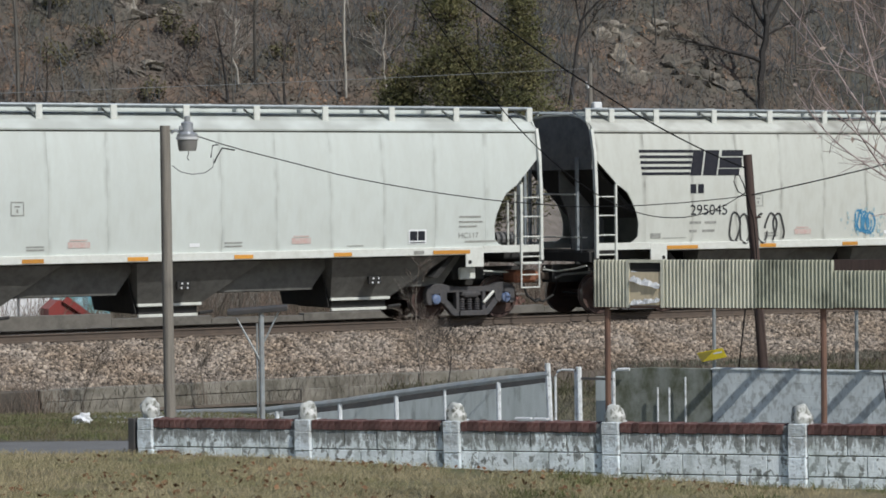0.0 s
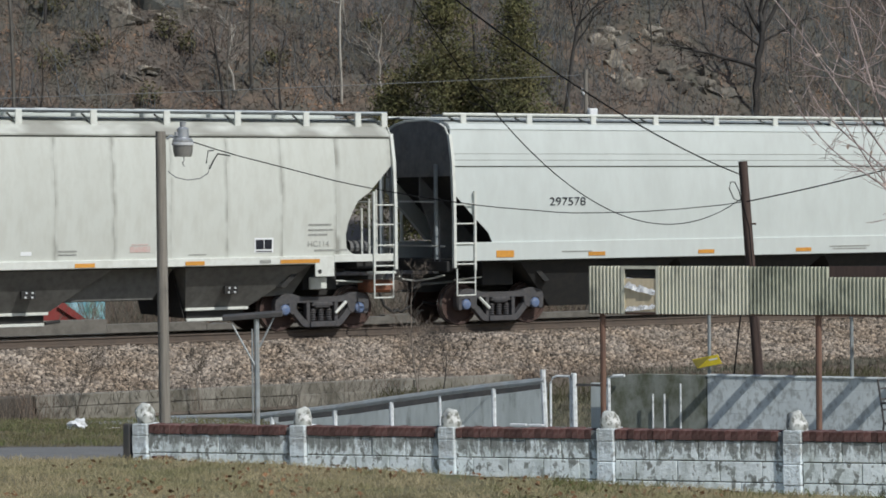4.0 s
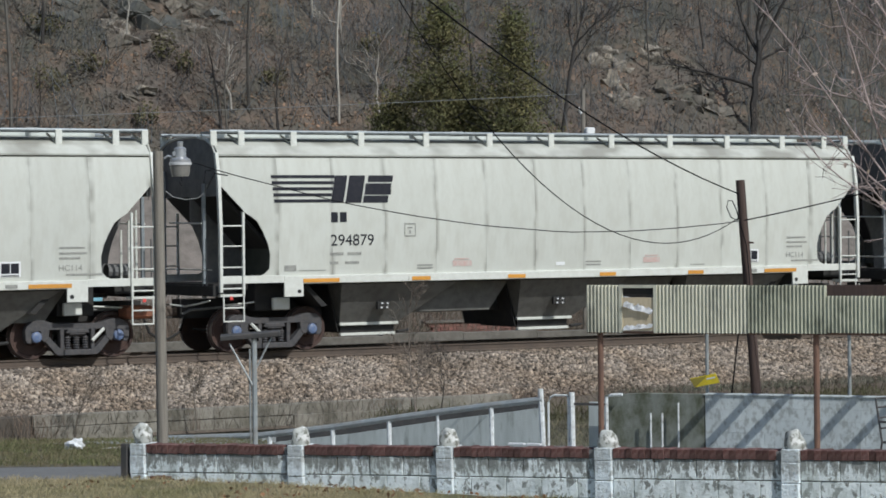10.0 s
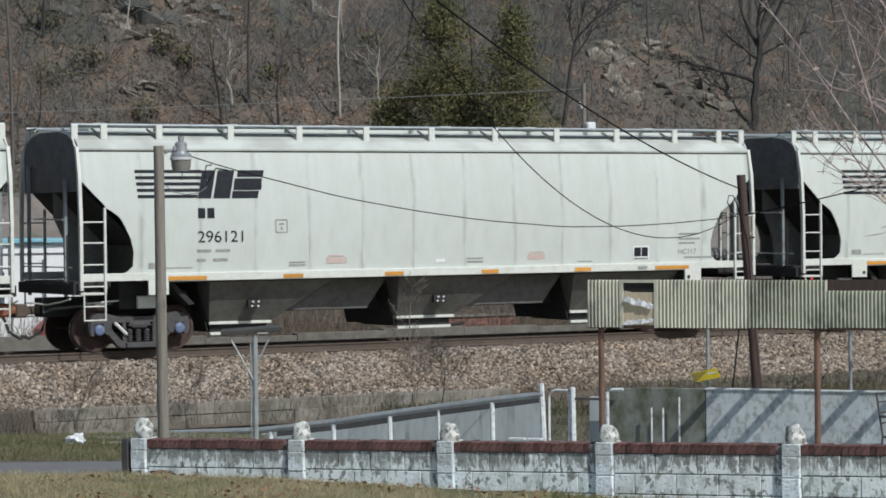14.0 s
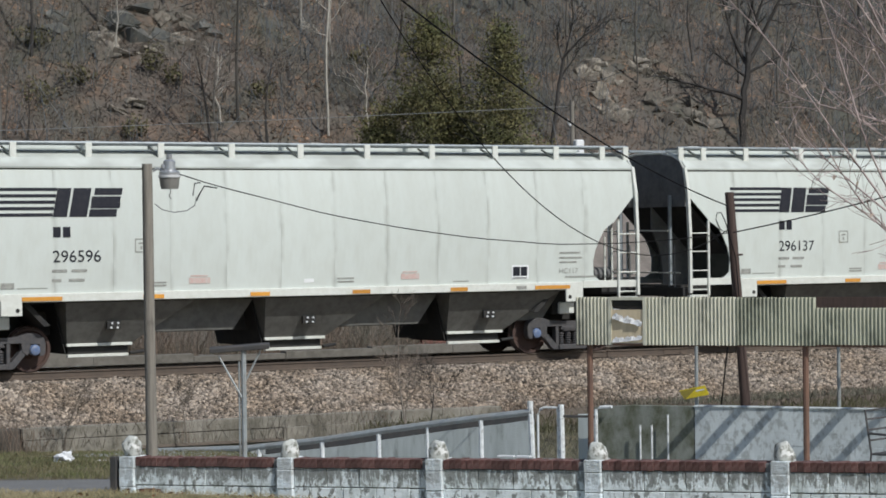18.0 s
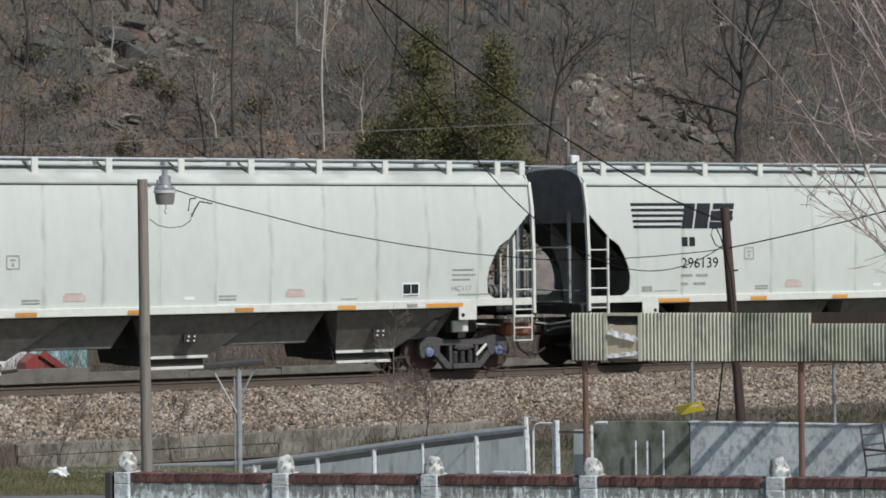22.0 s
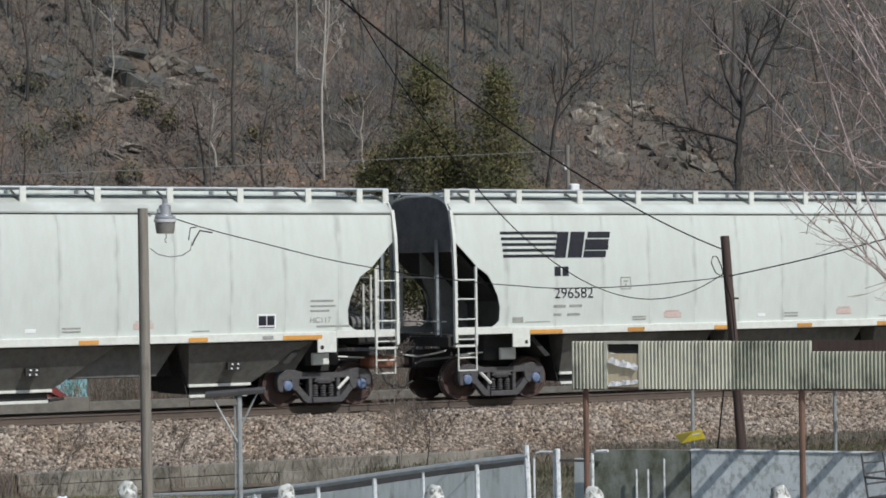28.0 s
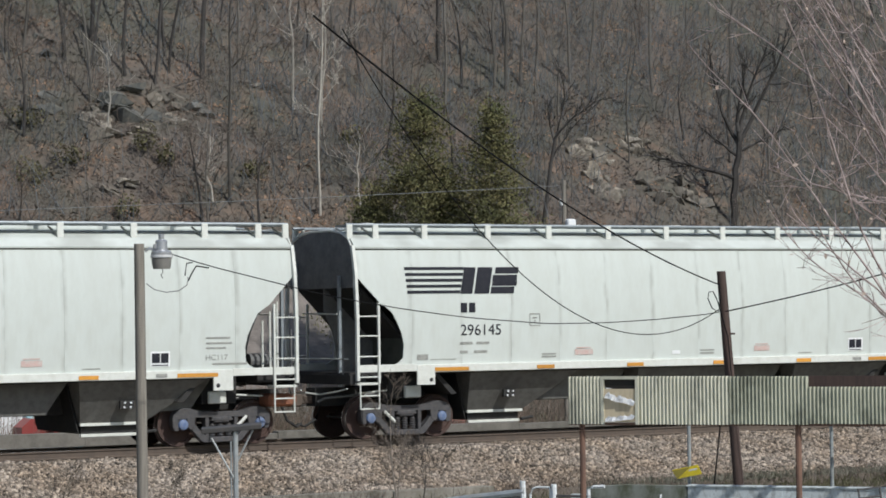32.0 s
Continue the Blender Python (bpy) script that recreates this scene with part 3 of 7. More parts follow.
cube = np.array([(0, 1, 3, 2), (4, 6, 7, 5), (0, 4, 5, 1), (2, 3, 7, 6), (0, 2, 6, 4), (1, 5, 7, 3)])
v = corner[None] * rng.uniform(0.45, 1.15, (N_STONE, 8, 1)) * size[:, None, None] * rng.uniform(0.6, 1.25, (N_STONE, 1, 3))
turn = rng.uniform(0, 6.28, N_STONE)
tilt = rng.uniform(-0.7, 0.7, N_STONE)
ca, sa, cb, sb = np.cos(turn)[:, None], np.sin(turn)[:, None], np.cos(tilt)[:, None], np.sin(tilt)[:, None]
x1, z1 = v[:, :, 0] * cb - v[:, :, 2] * sb, v[:, :, 0] * sb + v[:, :, 2] * cb
v = np.stack([x1 * ca - v[:, :, 1] * sa, x1 * sa + v[:, :, 1] * ca, z1], -1)
v += np.stack([sx, TRACK_Y + sk, sz + 0.012], -1)[:, None]
f = (np.arange(N_STONE)[:, None, None] * 8 + cube[None]).reshape(-1, 4)
stones = part("loose_stone", raw_mesh("loose_stone", v.reshape(-1, 3), f, BALLAST), BALLAST, roadbed, "loose tan and grey crushed stones")
stones["kind"] = "stuff"


def rail_mesh(x0, x1):
    out = [(-0.07, -0.172), (0.07, -0.172), (0.07, -0.155), (0.012, -0.13), (0.012, -0.04), (0.036, -0.03), (0.036, 0.0), (-0.036, 0.0), (-0.036, -0.03), (-0.012, -0.04), (-0.012, -0.13), (-0.07, -0.155)]
    bm = bmesh.new()
    a = [bm.verts.new((x0, y, z)) for y, z in out]
    b = [bm.verts.new((x1, y, z)) for y, z in out]
    for i in range(len(out)):
        bm.faces.new((a[i], b[i], b[(i + 1) % len(out)], a[(i + 1) % len(out)]))
    bm.faces.new(a[::-1])
    bm.faces.new(b)
    me = mesh_of("rail", bm, RAIL_RUST)
    me.materials.append(RAIL_HEAD)
    for p in me.polygons:
        if p.normal.z > 0.9 and p.center.z > -0.01:
            p.material_index = 1
    return me


track = thing("railway_track", "single railway track with rusty rails on dark ties", "railway track", kind="structure")
for y in (-0.7535, 0.7535):
    part("rail", rail_mesh(TRACK_X0, TRACK_X1), RAIL_RUST, track, at=pose(0, TRACK_Y + y, 0))
tie = mesh_of("tie", box(bmesh.new(), -0.115, 0.115, -1.3, 1.3, -0.36, -0.175, 0.012), TIE_WOOD)
tie_far = []
x = TRACK_X0
while x < TRACK_X1:
    if 12 < x < 56:
        part("tie", tie, TIE_WOOD, track, at=pose(x, TRACK_Y + random.uniform(-0.04, 0.04), random.uniform(-0.01, 0), 0, 0, random.uniform(-0.6, 0.6)))
    else:
        tie_far.append(x)
    x += 0.5
tf = np.array(tie_far)
v = corner[None] * np.array([0.115, 1.3, 0.09]) + np.stack([tf, np.full(len(tf), TRACK_Y), np.full(len(tf), -0.268)], -1)[:, None]
rest = part("far_tie", raw_mesh("far_tie", v.reshape(-1, 3), (np.arange(len(tf))[:, None, None] * 8 + cube[None]).reshape(-1, 4), TIE_WOOD), TIE_WOOD, track)
rest["kind"] = "stuff"
spike_plate = mesh_of("tie_plate", box(bmesh.new(), -0.09, 0.09, -0.17, 0.17, -0.176, -0.165), RAIL_RUST)
for i in range(84):
    part("tie_plate", spike_plate, RAIL_RUST, track, at=pose(12.5 + i * 0.5, TRACK_Y - 0.7535, 0))

# low concrete wall beyond the track
far_wall = thing("far_retaining_wall", "low grey stained concrete wall beyond the track", "retaining wall", kind="structure")
x = 2.0
while x < 66:
    w = random.uniform(2.2, 3.4)
    top = 0.02 + 0.10 * noise.noise((x * 0.2, 7, 0)) + (0.12 if x < 24 else 0.0)
    part("wall_slab", box(bmesh.new(), x + 0.003, x + w - 0.003, 59.3 + random.uniform(-0.02, 0.02), 59.6, -0.95, top - 0.22, 0.008), FAR_CONCRETE, far_wall)
    x += w

# low retaining wall at the foot of the ballast
toe_wall = thing("toe_retaining_wall", "low cracked concrete retaining wall at the foot of the ballast", "retaining wall", kind="structure")
x = 17.7
i = 0
while x < 27.5:
    w = random.uniform(2.2, 3.6)
    for z0, z1, dy in ((-1.75, -1.1, random.uniform(-0.05, 0.03)), (-1.09, -0.88, random.uniform(0, 0.06))):
        part("wall_course", box(bmesh.new(), x + 0.002, x + w - 0.002, 46.35 + dy + random.uniform(-0.02, 0.02), 46.75, z0, z1 + random.uniform(-0.015, 0.015), 0.006), TOE_CONCRETE, toe_wall)
    x += w
solo("timber_bulkhead", box(bmesh.new(), 12.2, 17.62, 46.3, 46.6, -1.6, -0.86, 0.03), TIE_WOOD, "dark brown timber bulkhead beside the concrete wall", "bulkhead", kind="structure")

# asphalt lane beyond the lawn
bm = bmesh.new()
lane = []
for i in range(60):
    s = -44 + i * 1.0
    lane.append([bm.verts.new((VIEW.x * d + SIDE.x * s, VIEW.y * d + SIDE.y * s, ground_z(VIEW.x * d + SIDE.x * s, VIEW.y * d + SIDE.y * s) + (0.035 if d > 28.6 else -0.06))) for d in (28.5, 28.9, 30.0, 31.2, 32.4)])
for a, b in zip(lane, lane[1:]):
    for j in range(4):
        bm.faces.new((a[j], b[j], b[j + 1], a[j + 1]))
tagged(new("road", mesh_of("road", bm, ASPHALT, True)), "narrow worn grey asphalt lane", "road", kind="structure")


# rough verge between the lane and the ballast
bm = bmesh.new()
rows = []
for i in range(84):
    s = -22 + 0.4 * i
    rows.append([])
    for j in range(34):
        d = 32.4 + 0.45 * j
        x, y = VIEW.x * d + SIDE.x * s, VIEW.y * d + SIDE.y * s
        rows[-1].append(bm.verts.new((x, min(y, 46.2), turf_z(x, min(y, 46.2)) + 0.03)))
for a, b in zip(rows, rows[1:]):
    for j in range(33):
        bm.faces.new((a[j], b[j], b[j + 1], a[j + 1]))
tagged(new("verge", mesh_of("verge", bm, VERGE_SOIL, True)), "rough brown and green verge below the ballast", "verge", kind="structure")


# ---- front boundary wall ----
FRONT = Vector((13.21, 23.26, 0))


def on_front(s, out=0.0, z=0.0):
    return FRONT + WALL_DIR * s - WALL_OUT * out + Vector((0, 0, z))


WALL_TURN = pose(0, 0, 0, 0, 0, -54.7)
SLOPE = 0.018
front_wall = thing("boundary_wall", "low white-painted concrete block wall with a red brick cap and pillars, paint peeling", "wall",
                   at=Matrix.Translation(FRONT) @ WALL_TURN @ pose(0, 0, 0, 0, -math.degrees(math.atan(SLOPE)), 0), kind="structure")
PILLARS = (-3.52, -1.59, 0.13, 1.87, 3.8, 5.55, 7.3)
part("wall_core", box(bmesh.new(), -3.5, 7.4, 0.03, 0.17, -0.75, 0.26), MORTAR_DARK, front_wall)
block = mesh_of("block", box(bmesh.new(), -0.196, 0.196, 0.0, 0.2, -0.0955, 0.0955, 0.004), BLOCK_PAINT)
for row in range(5):
    for a, b in zip(PILLARS, PILLARS[1:]):
        gap = b - a - 0.19
        n = 4
        w = gap / n
        for k in range(n + (row % 2)):
            lo = a + 0.095 + w * (k - 0.5 * (row % 2))
            hi = min(lo + w, b - 0.095)
            lo = max(lo, a + 0.095)
            ob = part("block", block, BLOCK_PAINT, front_wall, at=pose((lo + hi) / 2, random.uniform(-0.006, 0.004), 0.162 - 0.203 * row))
            ob.scale = ((hi - lo - 0.009) / 0.392, 1, 1)
brick = mesh_of("brick", box(bmesh.new(), -0.0331, 0.0331, -0.012, 0.215, -0.047, 0.047, 0.003), BRICK_RED)
for a, b in zip(PILLARS, PILLARS[1:]):
    s = a + 0.135
    while s < b - 0.13:
        part("brick", brick, BRICK_RED, front_wall, at=pose(s, random.uniform(-0.005, 0.004), 0.312 + random.uniform(-0.005, 0.004), random.uniform(-1, 1), random.uniform(-0.8, 0.8), 0))
        s += 0.0672
part("brick_bed", box(bmesh.new(), -3.42, 7.3, 0.01, 0.195, 0.25, 0.343), MORTAR_DARK, front_wall)
pillar_me = mesh_of("pillar", box(bmesh.new(), -0.086, 0.086, -0.032, 0.232, -0.8, 0.35, 0.01), MORTAR_DARK)
pillar_block = mesh_of("pillar_block", box(bmesh.new(), -0.092, 0.092, -0.04, 0.24, -0.1005, 0.1005, 0.008), PILLAR_PAINT)
for i, s in enumerate(PILLARS):
    pillar = part("pillar", pillar_me, MORTAR_DARK, front_wall, at=pose(s, 0, 0))
    for k in range(5):
        cap = 0.61 if k == 0 else 1.0
        ob = part("pillar_block", pillar_block, PILLAR_PAINT, pillar, at=pose(random.uniform(-0.004, 0.004), random.uniform(-0.004, 0.003), 0.306 if k == 0 else 0.345 - 0.203 * k))
        ob.scale = (1, 1, cap)
    bm = bmesh.new()
    bmesh.ops.create_icosphere(bm, subdivisions=3, radius=0.112)
    for p in bm.verts:
        k = 1 + 0.3 * noise.noise(p.co * 13 + Vector((i * 3.1, 0, 0)))
        neck = 0.93 + 0.07 * min(0.0, p.co.z / 0.112)
        p.co = Vector((p.co.x * neck, p.co.y * 1.05 * neck, p.co.z * (1.2 if p.co.z > 0 else 1.25))) * k
    part("finial", bm, FINIAL_STONE, front_wall, "weathered lumpy concrete finial", at=pose(s + 0.01, 0.09, 0.415 if i else 0.45), smooth_faces=True)
for k in range(3):
    part("bare_brick", box(bmesh.new(), -0.045, 0.045, -0.009, 0.02, -0.027, 0.027, 0.004), BRICK_RED, front_wall, "red brick showing where the paint has gone", at=pose(-3.34 + 0.092 * k, 0, -0.005 + 0.006 * (k % 2)))
solo("wooden_post", box(bmesh.new(), -0.04, 0.04, -0.04, 0.04, -0.7, 0.3, 0.006), DARK_POST, "short dark wooden post at the end of the wall", "post", at=Matrix.Translation(on_front(-3.69, 0, 0)) @ WALL_TURN)

# ---- rear wall, railing and gate ----
REAR = Vector((25.58, 33.7, 0))


def on_rear(s, out=0.0, z=0.0):
    return REAR + WALL_DIR * s - WALL_OUT * out + Vector((0, 0, z))


rear_wall = thing("rear_wall", "weathered grey-white block wall behind the boundary wall", "wall", at=Matrix.Translation(REAR) @ WALL_TURN, kind="structure")
part("wall_core", box(bmesh.new(), -1.3, 7.0, 0.02, 0.17, -1.5, -0.19), MORTAR_DARK, rear_wall)
rblock = mesh_of("block", box(bmesh.new(), -0.1992, 0.1992, 0.0, 0.19, -0.0992, 0.0992, 0.003), REAR_WALL)
for row in range(6):
    for k in range(21):
        s = -1.1 + 0.4 * k + (0.2 if row % 2 else 0)
        ob = part("block", rblock, REAR_WALL, rear_wall, at=pose(s, random.uniform(-0.002, 0.002), -0.28 - 0.2 * row))
        if row % 2 and k == 0:
            half = part("block", rblock, REAR_WALL, rear_wall, at=pose(s - 0.3, 0, -0.28 - 0.2 * row))
            half.scale = (0.5, 1, 1)
part("coping", box(bmesh.new(), -1.32, 7.1, -0.02, 0.21, -0.18, -0.155, 0.006), REAR_WALL, rear_wall)
part("mossy_panel", slab(bmesh.new(), [(-3.05, -1.5), (-3.05, -0.21), (-2.4, -0.17), (-1.32, -0.17), (-1.32, -1.5)], 0.0, 0.18), REAR_WALL_MOSS, rear_wall, "grey wall section stained with green moss")
part("gate_panel", box(bmesh.new(), -3.5, -3.06, 0.4, 0.5, -1.5, -0.36, 0.005), SLOPE_GREY, rear_wall)
SLOPE_TOP = [(-9.6, -1.205), (-8.06, -1.015), (-6.97, -0.845), (-6.0, -0.70), (-5.05, -0.575), (-4.4, -0.48)]
part("sloped_panel", slab(bmesh.new(), [(-9.6, -1.6)] + SLOPE_TOP + [(-4.4, -1.6)], 0.5, 0.65), SLOPE_GREY, rear_wall, "streaked grey wall with a sloping top below the railing")
# the shaded gap under the rail, drawn as an added dark strip
part("edge_board", slab(bmesh.new(), [(s, z - 0.1) for s, z in SLOPE_TOP] + [(s, z + 0.10 + 0.012 * math.sin(9 * s)) for s, z in SLOPE_TOP[::-1]], 0.66, 0.70), DARK_POST, rear_wall, "dark strip added for the shaded gap below the rail")
RAIL_LINE = [(-11.6, -1.14), (-9.52, -1.03), (-8.06, -0.85), (-6.97, -0.68), (-6.0, -0.54), (-5.05, -0.41), (-4.12, -0.3)]
railing = thing("sloping_railing", "weathered galvanised pipe railing sloping along the grey wall", "railing", at=Matrix.Translation(REAR) @ WALL_TURN)
part("top_rail", tube(bmesh.new(), [(s, -0.1, z) for s, z in RAIL_LINE], 0.055, 8), PIPE_GALV, railing, smooth_faces=True)
for s, z in ((-9.3, -1.01), (-8.06, -0.85), (-6.97, -0.68), (-6.05, -0.55), (-5.05, -0.41)):
    part("post", tube(bmesh.new(), [(s, -0.1, -1.6), (s - 0.01, -0.1, z)], 0.042 if s != -6.05 else 0.025, 8), PIPE_WHITE, railing, smooth_faces=True)
part("end_post", tube(bmesh.new(), [(-4.1, -0.1, -1.6), (-4.16, -0.1, -0.12)], 0.05, 8), PIPE_WHITE, railing, smooth_faces=True)
gate = thing("pipe_gate", "narrow galvanised pipe gate between two posts", "gate", at=Matrix.Translation(REAR) @ WALL_TURN)
part("gate_post", tube(bmesh.new(), [(-3.58, -0.1, -1.6), (-3.6, -0.1, -0.17)], 0.05, 8), PIPE_WHITE, gate, smooth_faces=True)
part("gate_frame", tube(bmesh.new(), [(-4.02, -0.1, -1.5), (-4.02, -0.1, -0.34), (-3.98, -0.1, -0.25), (-3.9, -0.1, -0.22), (-3.68, -0.1, -0.22), (-3.66, -0.1, -0.3), (-3.66, -0.1, -1.5)], 0.02, 6), PIPE_WHITE, gate, smooth_faces=True)
part("gate_post", tube(bmesh.new(), [(-2.98, -0.1, -1.6), (-2.98, -0.1, -0.24), (-2.9, -0.1, -0.2), (-2.7, -0.1, -0.19)], 0.03, 6), PIPE_WHITE, gate, smooth_faces=True)
part("latch_bar", box(bmesh.new(), -3.56, -2.98, -0.12, -0.08, -0.38, -0.34), DARK_POST, gate)
for k, s in enumerate((-2.2, -2.0, -1.72)):
    solo("thin_pipe", tube(bmesh.new(), [(0, 0, -1.4), (0, 0, -0.48 if k < 2 else -0.3)], 0.016, 6), PIPE_WHITE, "thin pale pipe standing against the mossy wall", "pipe", at=Matrix.Translation(on_rear(s, 0.12)), group="pipes by the wall")


# concrete yard between the two walls
bm = bmesh.new()
rows = []
for i in range(31):
    s = -12.0 + 0.8 * i
    row = []
    for j in range(9):
        p = on_rear(s, (-3.0 if s < -0.9 else 0.1) + 0.8 * j)
        row.append(bm.verts.new((p.x, p.y, turf_z(p.x, p.y) + 0.05)))
    rows.append(row)
for a, b in zip(rows, rows[1:]):
    for j in range(8):
        bm.faces.new((a[j], b[j], b[j + 1], a[j + 1]))
tagged(new("courtyard", mesh_of("courtyard", bm, YARD_CONCRETE, True)), "grey weathered concrete yard behind the boundary wall", "yard", kind="structure")


# ---- corrugated shelter ----
BAND = Vector((23.2, 31.71, 0))
shelter = thing("shelter", "open post shelter with a faded cream corrugated steel fascia", "shelter", at=Matrix.Translation(BAND) @ WALL_TURN)


def corrugated(s0, s1, z0, z1, pitch=0.0585, amp=0.017):
    n = int((s1 - s0) / pitch * 6)
    bm = bmesh.new()
    rings = []
    for i in range(n + 1):
        s = s0 + (s1 - s0) * i / n
        y = amp * math.sin(2 * math.pi * s / pitch)
        rings.append([bm.verts.new(p) for p in ((s, y, z0), (s, y, z1), (s, y + 0.004, z1), (s, y + 0.004, z0))])
    for a, b in zip(rings, rings[1:]):
        for j in range(4):
            bm.faces.new((a[j], b[j], b[(j + 1) % 4], a[(j + 1) % 4]))
    bm.faces.new(rings[0])
    bm.faces.new(rings[-1][::-1])
    return bm


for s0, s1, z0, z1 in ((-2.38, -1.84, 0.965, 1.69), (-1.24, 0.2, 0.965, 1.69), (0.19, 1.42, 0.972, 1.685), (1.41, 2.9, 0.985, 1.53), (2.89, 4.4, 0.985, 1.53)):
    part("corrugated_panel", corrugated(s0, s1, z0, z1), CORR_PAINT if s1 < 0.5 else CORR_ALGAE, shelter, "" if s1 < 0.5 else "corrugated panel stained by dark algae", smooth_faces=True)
frame_bm = bmesh.new()
box(frame_bm, -1.84, -1.79, -0.02, 0.05, 0.96, 1.69)
box(frame_bm, -1.28, -1.23, -0.02, 0.05, 0.96, 1.69)
box(frame_bm, -1.79, -1.28, -0.02, 0.05, 1.645, 1.69)
part("opening_frame", frame_bm, CORR_PAINT, shelter)
# the darkness of the gap, put in as a near-black sheet
part("dark_gap", box(bmesh.new(), -1.79, -1.28, 0.03, 0.04, 1.55, 1.645), UNDER_DARK, shelter)
part("plywood_backing", box(bmesh.new(), -1.79, -1.28, -0.004, 0.012, 1.0, 1.5), BOARD_TAN, shelter, "raw tan plywood behind the opening")
for z0, z1, lean in ((1.36, 1.53, -0.12), (1.0, 1.13, 0.04)):
    bm = bmesh.new()
    rows = [[bm.verts.new((-1.77 + 0.48 * i / 8, -0.05 + 0.03 * j + 0.012 * math.sin(i * 2.1 + j * 1.3), z0 + (z1 - z0) * j / 3 + lean * i / 8 + 0.02 * noise.noise((i * 0.7, j, z0)))) for i in range(9)] for j in range(4)]
    for a, b in zip(rows, rows[1:]):
        for i in range(8):
            bm.faces.new((a[i], a[i + 1], b[i + 1], b[i]))
    bmesh.ops.solidify(bm, geom=bm.faces[:], thickness=0.004)
    part("torn_foil", bm, FOIL, shelter, "torn shiny foil sheet in the opening")
part("sill_strip", box(bmesh.new(), -2.38, 4.4, 0.02, 0.07, 0.95, 0.985), RUST_POST, shelter)
# shadow above the lower panels, put in as a dark brown board
part("top_board", box(bmesh.new(), 1.42, 4.4, 0.03, 0.07, 1.5, 1.69), POLE_BROWN, shelter, "dark brown board put in for the shadow above the lower panels")
part("header", box(bmesh.new(), -2.36, 4.4, 0.06, 0.12, 1.5, 1.66), DARK_POST, shelter)
for s in (-2.19, 1.23, 4.2):
    part("front_post", tube(bmesh.new(), [(s, 0.1, -0.95), (s, 0.1, 1.55)], 0.046, 9), RUST_POST, shelter, smooth_faces=True)
BACK = 5.95
for s in (-2.5, 0.05, 2.6):
    part("back_post", tube(bmesh.new(), [(s, BACK, -1.45), (s, BACK, 1.35)], 0.032, 8), PIPE_GALV, shelter, smooth_faces=True)
for s in (0.2, 0.77, 1.35, 2.5, 3.15):
    part("roof_beam", box(bmesh.new(), s - 0.04, s + 0.04, 0.12, BACK + 0.1, 1.38, 1.48), DARK_POST, shelter)

sign = thing("yellow_sign", "small bent yellow metal sign hanging from a thin post", "sign", at=Matrix.Translation(BAND) @ WALL_TURN @ pose(-2.52, 5.86, -0.12))
bm = slab(bmesh.new(), [(-0.27, 0.03), (0.2, 0.13), (0.28, -0.03), (-0.17, -0.12)], -0.006, 0.006)
part("plate", bm, YELLOW, sign)
# the bend's shaded side, laid on flat in a darker yellow
part("folded_corner", slab(bmesh.new(), [(-0.265, 0.02), (0.06, 0.085), (-0.16, -0.115)], -0.010, -0.007), YELLOW_DULL, sign, "flat darker yellow triangle painted as the shade of a bent corner")
part("bracket", box(bmesh.new(), -0.03, 0.05, 0.006, 0.07, -0.05, 0.05), DARK_POST, sign)
part("worn_line", box(bmesh.new(), 0.04, 0.2, -0.009, -0.0065, -0.012, 0.012, m=pose(0, 0, 0.02, 0, -12, 0)), DECAL_WHITE, sign, "pale worn line on the plate")


# ---- poles, lamp, wires ----
lamp_pole = thing("lamp_pole", "grey weathered wooden pole carrying a yard light", "pole", at=pose(15.33, 35.0, 0))
part("shaft", tube(bmesh.new(), [(0.02, 0.0, -1.3), (0.0, 0.0, 1.2), (-0.01, 0, 3.75)], 0.085, 12, 0.075), POLE_WOOD, lamp_pole, smooth_faces=True)
lamp = thing("yard_light", "dull aluminium yard light with a clouded refractor bowl", "lamp", at=pose(15.61, 34.86, 3.38))
bm = bmesh.new()
turned(bm, [(0.05, 0.0), (0.125, 0.0), (0.14, 0.06), (0.15, 0.17), (0.14, 0.185)], 20, Matrix.Rotation(radians(90), 4, "X"))
part("refractor", bm, LAMP_GLASS, lamp, smooth_faces=True)
bm = turned(bmesh.new(), [(0.145, 0.18), (0.155, 0.2), (0.15, 0.25), (0.09, 0.28), (0.088, 0.4), (0.07, 0.42), (0.04, 0.43), (0.045, 0.5), (0.03, 0.51)], 20, Matrix.Rotation(radians(90), 4, "X"))
part("housing", bm, LAMP_ALU, lamp, smooth_faces=True)
bm = turned(bmesh.new(), [(0.14, 0.16), (0.163, 0.165), (0.166, 0.2), (0.14, 0.21)], 20, Matrix.Rotation(radians(90), 4, "X"))
part("clamp_ring", bm, LAMP_RING, lamp, "pale ring round the bowl", smooth_faces=True)
part("bracket_arm", tube(bmesh.new(), [(-0.05, 0.02, 0.26), (-0.17, 0.06, 0.3), (-0.21, 0.1, 0.26)], 0.02, 7), LAMP_ALU, lamp, smooth_faces=True)
part("photo_eye", tube(bmesh.new(), [(-0.1, 0, 0.3), (-0.1, 0, 0.36)], 0.03, 8), LAMP_ALU, lamp)
part("pull_wire", tube(bmesh.new(), [(0.0, -0.02, 0.0), (0.01, -0.02, -0.05), (-0.02, -0.02, -0.09), (0.01, -0.02, -0.14)], 0.006, 5), WIRE_BLACK, lamp)

brown_pole = thing("leaning_pole", "dark brown wooden pole leaning slightly behind the shelter", "pole", at=pose(0, 0, 0))
part("shaft", tube(bmesh.new(), [(28.9, 38.74, -1.5), (28.64, 38.93, 3.4)], 0.098, 12, 0.083), POLE_BROWN, brown_pole, smooth_faces=True)
